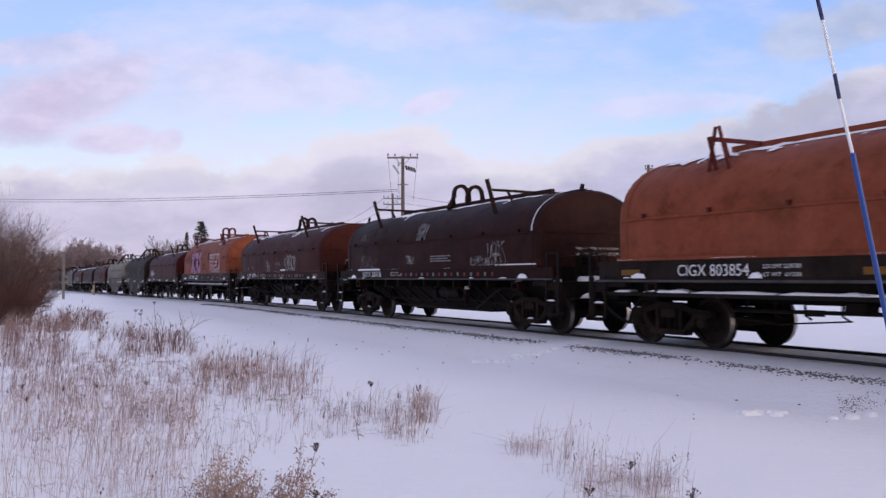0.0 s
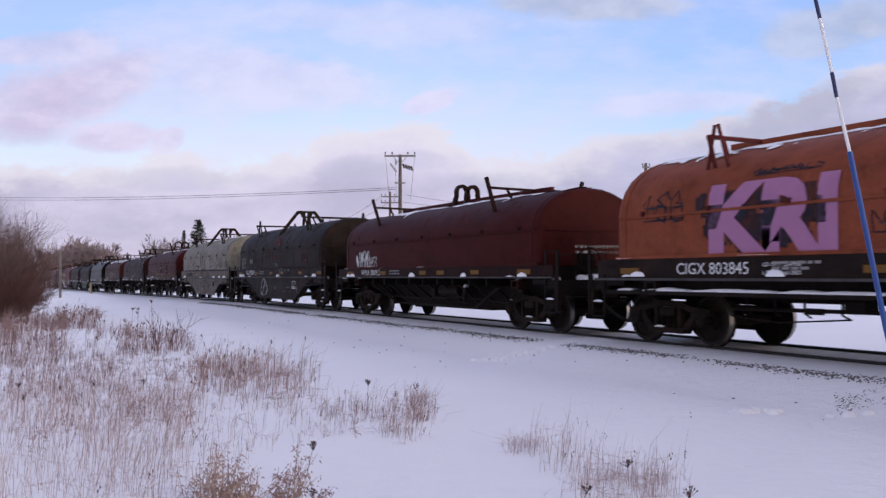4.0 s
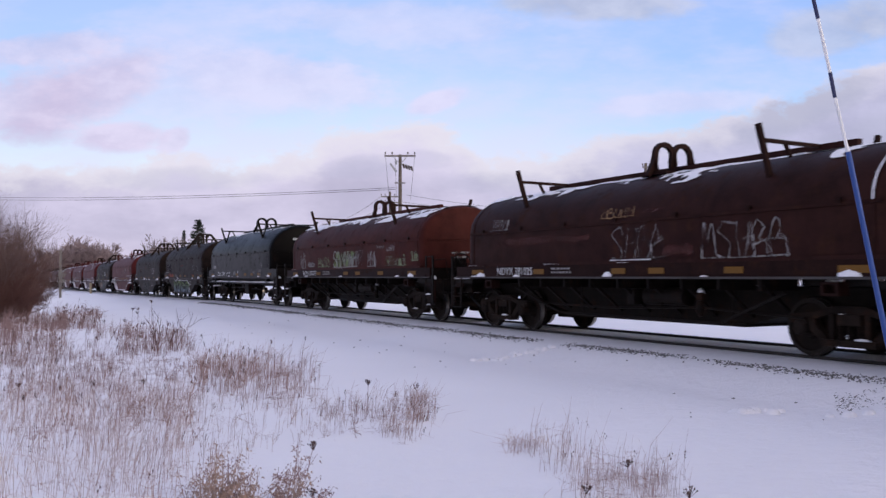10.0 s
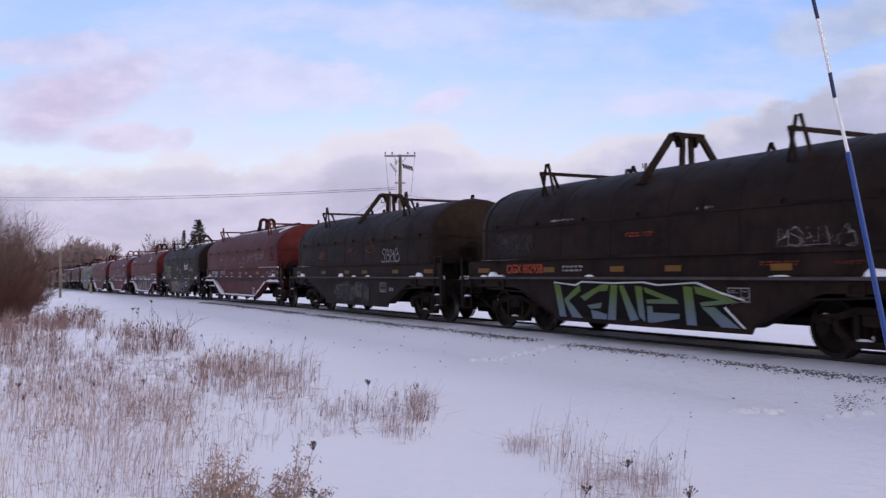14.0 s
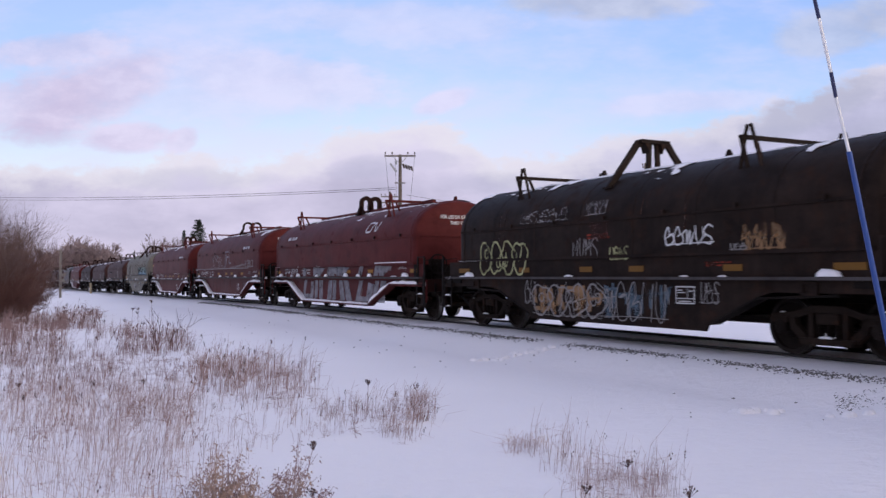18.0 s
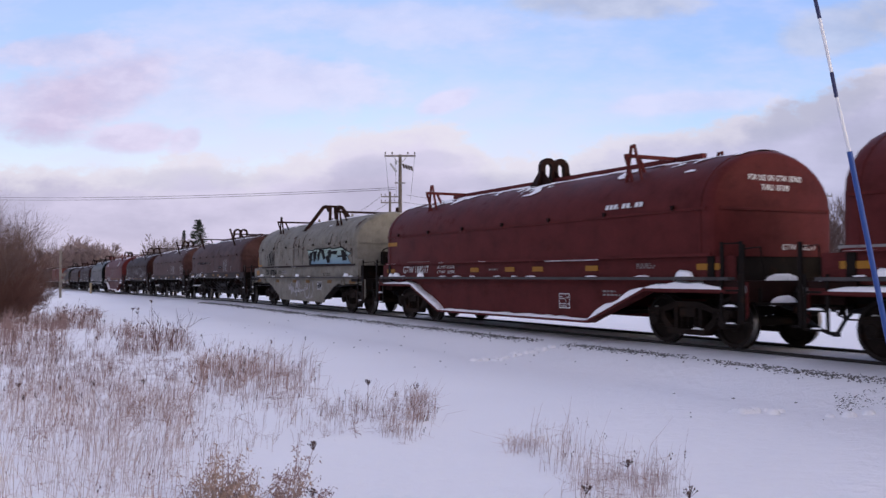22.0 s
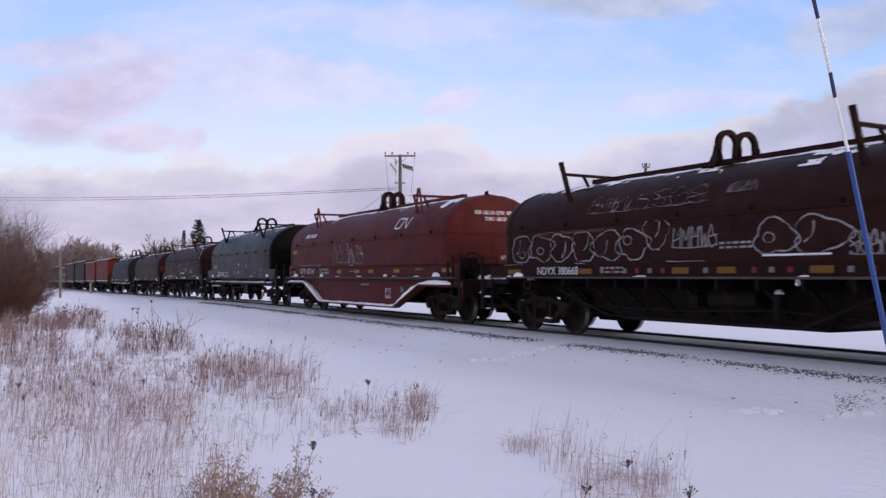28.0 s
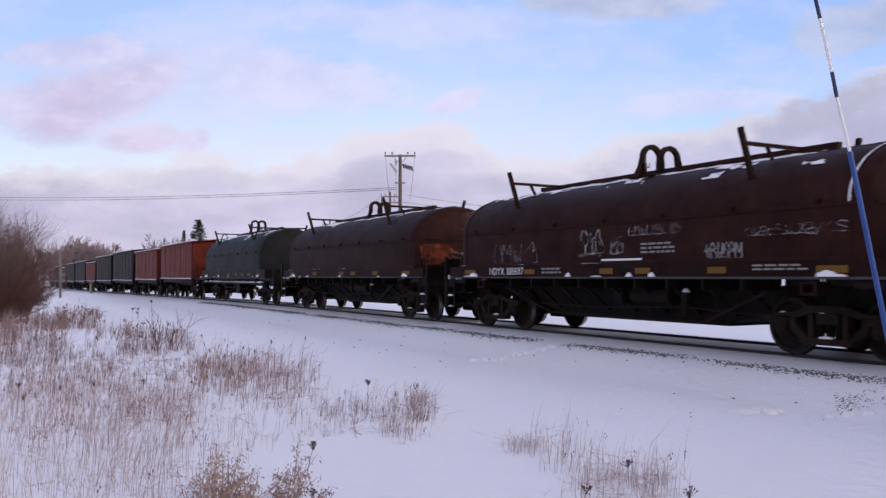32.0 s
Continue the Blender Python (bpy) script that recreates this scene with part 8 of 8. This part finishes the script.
# ---- poles and wires across the line ----
def insulator_bm(x, z):
    bm = bmesh.new()
    tube(bm, (x, 0, z), (x, 0, z + 0.1), 0.02, None, 6)
    tube(bm, (x, 0, z + 0.1), (x, 0, z + 0.24), 0.06, 0.045, 8)
    return bm


def utility_pole(x, y, top, turn, arms, label, braces=True, gear=False):
    """arms: height below the top, half length."""
    z = on_ground(x, y)
    pole = thing("utility_pole", pose(x, y, z, 0, 0, turn), label, "utility pole", "utility poles")
    h = top - z
    bm = bmesh.new()
    tube(bm, (0, 0, -0.3), (0, 0, h * 0.5), 0.17, 0.145, 12)
    tube(bm, (0, 0, h * 0.5), (0, 0, h), 0.145, 0.115, 12)
    part("shaft", bm, WOOD, pole)
    for drop, half_len in arms:
        bm = bmesh.new()
        box(bm, (0, -0.16, h - drop), (2 * half_len, 0.1, 0.13))
        arm = part("crossarm", bm, GREY_WOOD, pole)
        for fx in (-0.94, -0.5, 0.5, 0.94) if half_len > 0.7 else (-0.9, 0.9):
            bm = insulator_bm(fx * half_len, h - drop + 0.06)
            bmesh.ops.translate(bm, verts=bm.verts, vec=(0, -0.16, 0))
            part("insulator", bm, INSULATOR, arm)
        if braces:
            for sx in (-1, 1):
                bm = bmesh.new()
                beam(bm, (sx * half_len * 0.5, -0.15, h - drop), (0, -0.15, h - drop - 0.62), 0.03, 0.05, (0, 1, 0))
                part("brace", bm, GREY_WOOD, pole)
    if gear:
        bm = bmesh.new()
        beam(bm, (-0.72, -0.2, h - 0.70), (-0.28, -0.2, h - 1.32), 0.14, 0.17, (0, 1, 0))
        box(bm, (-0.28, -0.2, h - 0.62), (0.12, 0.1, 0.3))
        part("fuse_cutout", bm, CAN, pole, "grey tilted fuse holder")
        for i in range(4):
            bm = bmesh.new()
            tube(bm, (0.22 + 0.2 * i, -0.2, h - 0.72 - 0.06 * i), (0.34 + 0.2 * i, -0.2, h - 1.06 - 0.06 * i), 0.08, 0.07, 8)
            part("insulator", bm, INSULATOR, pole)
        bm = bmesh.new()
        box(bm, (0.0, -0.16, h - 2.15), (0.8, 0.08, 0.08))
        part("spacer_arm", bm, GREY_WOOD, pole)
        bm = bmesh.new()
        for sx, zz in ((-1, 3.6), (1, 3.4), (-0.35, 3.2)):
            tube(bm, (sx * 1.1, -0.16, h - 0.1), (sx * 0.78, -0.16, h - zz), 0.012, None, 5)
        part("drop_wire", bm, WIRE, pole)
    return pole


utility_pole(-3.2, 67, 10.35, 0, [(0.12, 1.17)], "tall wooden utility pole with a single crossarm", True, True)
utility_pole(-5.8, 98, 10.45, 4, [(0.55, 1.02), (1.2, 1.02)], "wooden utility pole with two crossarms", False)
utility_pole(-18.6, 147, 10.4, 10, [(0.8, 1.2)], "distant wooden utility pole with a crossarm", False)
utility_pole(-36.0, 190, 10.4, 10, [(0.5, 1.2)], "distant wooden utility pole with a crossarm", False)
utility_pole(16.6, 73, 10.4, 0, [(0.35, 0.3)], "wooden utility pole topped with a small box", False)
utility_pole(42.0, 99, 10.4, 0, [(0.5, 1.1)], "wooden utility pole with a crossarm before bare trees", False)


def wire(a, b, sag, name="overhead_wire"):
    bm = bmesh.new()
    a, b = Vector(a), Vector(b)
    pts = [a.lerp(b, i / 24) - Vector((0, 0, sag * 4 * (i / 24) * (1 - i / 24))) for i in range(25)]
    path_tube(bm, pts, 0.02, 4)
    ob = new(name, mesh(name, bm, WIRE))
    return tagged(ob, "thin dark overhead wire between poles", "wire", "overhead wires")


wire((-3.6, 66.84, 7.85), (-55, 105, 10.65), 0.35)
wire((-3.55, 66.84, 7.72), (-55, 105, 10.35), 0.35)
wire((-4.0, 98, 10.1), (42, 99, 9.6), 1.9)
wire((-4.9, 98, 9.4), (42, 99, 9.3), 1.8)
wire((-6.7, 98, 10.0), (-19.6, 147, 9.7), 0.7)
wire((-4.9, 98, 10.0), (-17.5, 147, 9.7), 0.7)
wire((-19.6, 147, 9.7), (-37, 190, 9.9), 0.6)

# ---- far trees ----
# distance haze is painted into the paler twig colours of these left-hand crowns
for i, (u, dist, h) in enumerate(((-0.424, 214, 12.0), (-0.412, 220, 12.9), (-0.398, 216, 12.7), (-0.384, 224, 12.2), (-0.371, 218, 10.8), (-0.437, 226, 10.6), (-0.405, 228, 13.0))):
    bare_tree(*at_bearing(u, dist), h, 70 + i, "broad leafless tree with a dense twig crown", TWIG_HAZE, 0.85, 0.28, depth=4, least=0.05)
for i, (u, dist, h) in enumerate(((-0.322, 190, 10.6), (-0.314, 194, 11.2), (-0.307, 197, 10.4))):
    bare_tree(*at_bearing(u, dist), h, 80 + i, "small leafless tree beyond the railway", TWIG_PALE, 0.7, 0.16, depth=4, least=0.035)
for i, (u, dist, h) in enumerate(((0.385, 118, 10), (0.41, 122, 13), (0.43, 118, 12), (0.447, 124, 14), (0.468, 119, 12.5), (0.49, 123, 13.5), (0.515, 118, 12))):
    bare_tree(*at_bearing(u, dist), h, 90 + i, "tall leafless tree behind the railway", TWIG, 0.5, None, depth=4)
for i, (u, dist, h) in enumerate(((0.40, 112, 4.2), (0.425, 114, 4.8), (0.45, 112, 4.4), (0.475, 113, 4.8), (0.50, 112, 4.2))):
    shrub(*at_bearing(u, dist), h, 7.0, 110 + i, "grey leafless thicket beyond the railway", TWIG, 40, 3, 1.6)


def conifer(x, y, height, seed, slim=0.30):
    rng = random.Random(seed)
    tree = thing("conifer", pose(x, y, on_ground(x, y)), "dark ragged conifer beyond the railway", "tree", "conifers")
    bm = bmesh.new()
    tube(bm, (0, 0, 0), (0, 0, height * 0.97), height * 0.016, 0.03, 8)
    part("trunk", bm, BARK, tree)
    st = Sticks()
    n = int(height * 17)
    for i in range(n):
        t = 0.22 + 0.76 * i / n
        a = rng.uniform(0, 6.283)
        reach = height * slim * (1 - t) ** 0.7 * rng.uniform(0.55, 1.15) + 0.15
        p = Vector((0, 0, height * t))
        w = Vector((math.cos(a), math.sin(a), rng.uniform(-0.1, 0.35)))
        st.rod(p, p + w * reach, 0.04, 0.015)
        for _ in range(24):
            q = p + w * reach * rng.uniform(0.25, 1.05) + Vector((rng.gauss(0, 0.14), rng.gauss(0, 0.14), rng.gauss(0, 0.10))) * min(1.0, slim * 4)
            st.chunk(q, rng.uniform(0.06, 0.13), rng, 0.7)
    part("crown", st.mesh("crown", NEEDLE), None, tree)
    return tree


conifer(*at_bearing(-0.274, 200), 15.4, 1)
conifer(*at_bearing(-0.2895, 205), 13.4, 2, 0.08)


# ---- posts by the line ----
def sign_post():
    x, y = at_bearing(-0.4274, 69)
    z = on_ground(x, y)
    p = thing("sign_post", pose(x, y, z, 0, 0, 15), "weathered wooden post with small sign plates", "post")
    h = 3.25 - z
    bm = bmesh.new()
    box(bm, (0, 0, h / 2 - 0.1), (0.17, 0.15, h + 0.2))
    box(bm, (0, 0, h + 0.02), (0.20, 0.18, 0.04))
    part("shaft", bm, POST_WHITE, p)
    for dz, w in ((h - 1.85, 0.46), (h - 2.3, 0.36)):
        bm = bmesh.new()
        box(bm, (0.16, -0.1, dz), (w, 0.02, 0.22))
        part("plate", bm, POST_WHITE, p)


def marker_post():
    x, y = at_bearing(-0.3935, 92)
    p = thing("marker_post", pose(x, y, on_ground(x, y)), "short yellowed marker post in snow", "post")
    bm = bmesh.new()
    box(bm, (0, 0, 0.45), (0.20, 0.10, 1.3))
    box(bm, (0, 0, 1.12), (0.23, 0.12, 0.05))
    part("shaft", bm, POST_YELLOW, p)


sign_post()
marker_post()

# ---- the leaning marker rod close to the camera ----
ROD_D = 2.2
ROD_BASE = Vector((0.635 * ROD_D, ROD_D, GROUND))


def marker_rod():
    """A slim rod, a blue sleeve below and a white tip with dark bands above, bowed by the wind."""
    rod = thing("marker_rod", Matrix.Translation(ROD_BASE), "slim blue and white banded marker rod leaning in the wind", "marker")

    def at(u, v):
        return Vector((u * ROD_D, 0, v * ROD_D + EYE[2] - GROUND)) - Vector((ROD_BASE.x, 0, 0))
    # bearing and height of the bow at a few places
    bow = [(0.640, -0.78), (0.560, -0.38), (0.4933, -0.0616), (0.4562, 0.1363), (0.4424, 0.1981), (0.4374, 0.2265), (0.4248, 0.2877), (0.4150, 0.333), (0.402, 0.390)]
    cols = [ROD_BLUE, ROD_BLUE, ROD_BLUE, ROD_WHITE, ROD_DARK, ROD_WHITE, ROD_DARK, ROD_WHITE]
    names = ["sleeve", "sleeve", "sleeve", "tip", "band", "tip", "band", "tip"]
    sleeve = bmesh.new()
    for i in range(len(bow) - 1):
        a, b = at(*bow[i]), at(*bow[i + 1])
        if i < 3:
            tube(sleeve, a, b + (b - a) * 0.004, 0.0066, None, 12)
        else:
            bm = bmesh.new()
            tube(bm, a, b, 0.0047 if names[i] == "band" else 0.0042, None, 10)
            part(names[i], bm, cols[i], rod)
    part("sleeve", sleeve, ROD_BLUE, rod, "blue plastic sleeve")
    return rod


ROD = marker_rod()


# ---- everything that moves ----
def motions():
    walk(BACKDROP, [(0.0, pose(*EYE)), (16.0, pose(*EYE, 0, 0, -0.9)), (32.0, pose(*EYE, 0, 0, -1.8))])
    # the rod nods in the wind of the passing cars
    nods = [(0, 0.0), (1, 0.0), (2, 0.4), (3, 0.0), (4.2, 0.6), (5.5, -0.8), (6, 0.2), (7, 0.5), (8, 1.6), (9, 3.2), (10, -2.4), (10.5, 0.0), (11, -2.4), (11.5, -4.5), (12, 0.2), (12.5, -4.0), (13, -6.0), (13.5, -0.8), (14, -2.8),
            (15.2, -0.8), (16.5, -1.4), (17, -2.5), (18, -0.8), (19, 0.9), (20, -0.8), (21, -0.8), (22, 0.2), (23, 0.2), (24, 0.2), (25, -0.8), (26.4, -1.2), (27.5, -2.6), (28, -2.2), (29, -0.8), (30, 0.2), (31, -0.8), (32, 0.8)]
    walk(ROD, [(t, Matrix.Translation(ROD_BASE) @ Matrix.Rotation(radians(0.038 * n), 4, "Y")) for t, n in nods])
    # all wheels roll alike: eighty degrees from row to row
    ts = np.linspace(0.0, 32.0, 6401)
    turns = np.array([travelled(t) - travelled(0.0) for t in ts]) / 0.457
    steps = [i * radians(80) for i in range(int(turns[-1] / radians(80)) + 1)] + [float(turns[-1])]
    for dx, wheels in WHEELS.items():
        walk(wheels[0], [(float(np.interp(a, turns, ts)), Matrix.Translation((dx, 0, 0.457)) @ Matrix.Rotation(a, 4, "Y")) for a in steps])
        keys = wheels[0].animation_data
        for w in wheels[1:]:
            w.rotation_mode = "QUATERNION"
            w.animation_data_create().action = keys.action
            w.animation_data.action_slot = keys.action_slot
    for car, s16 in TRAIN:
        walk(car, [(t, car_pose(s16 - travelled(t))) for t in range(0, 33, 2)])


motions()
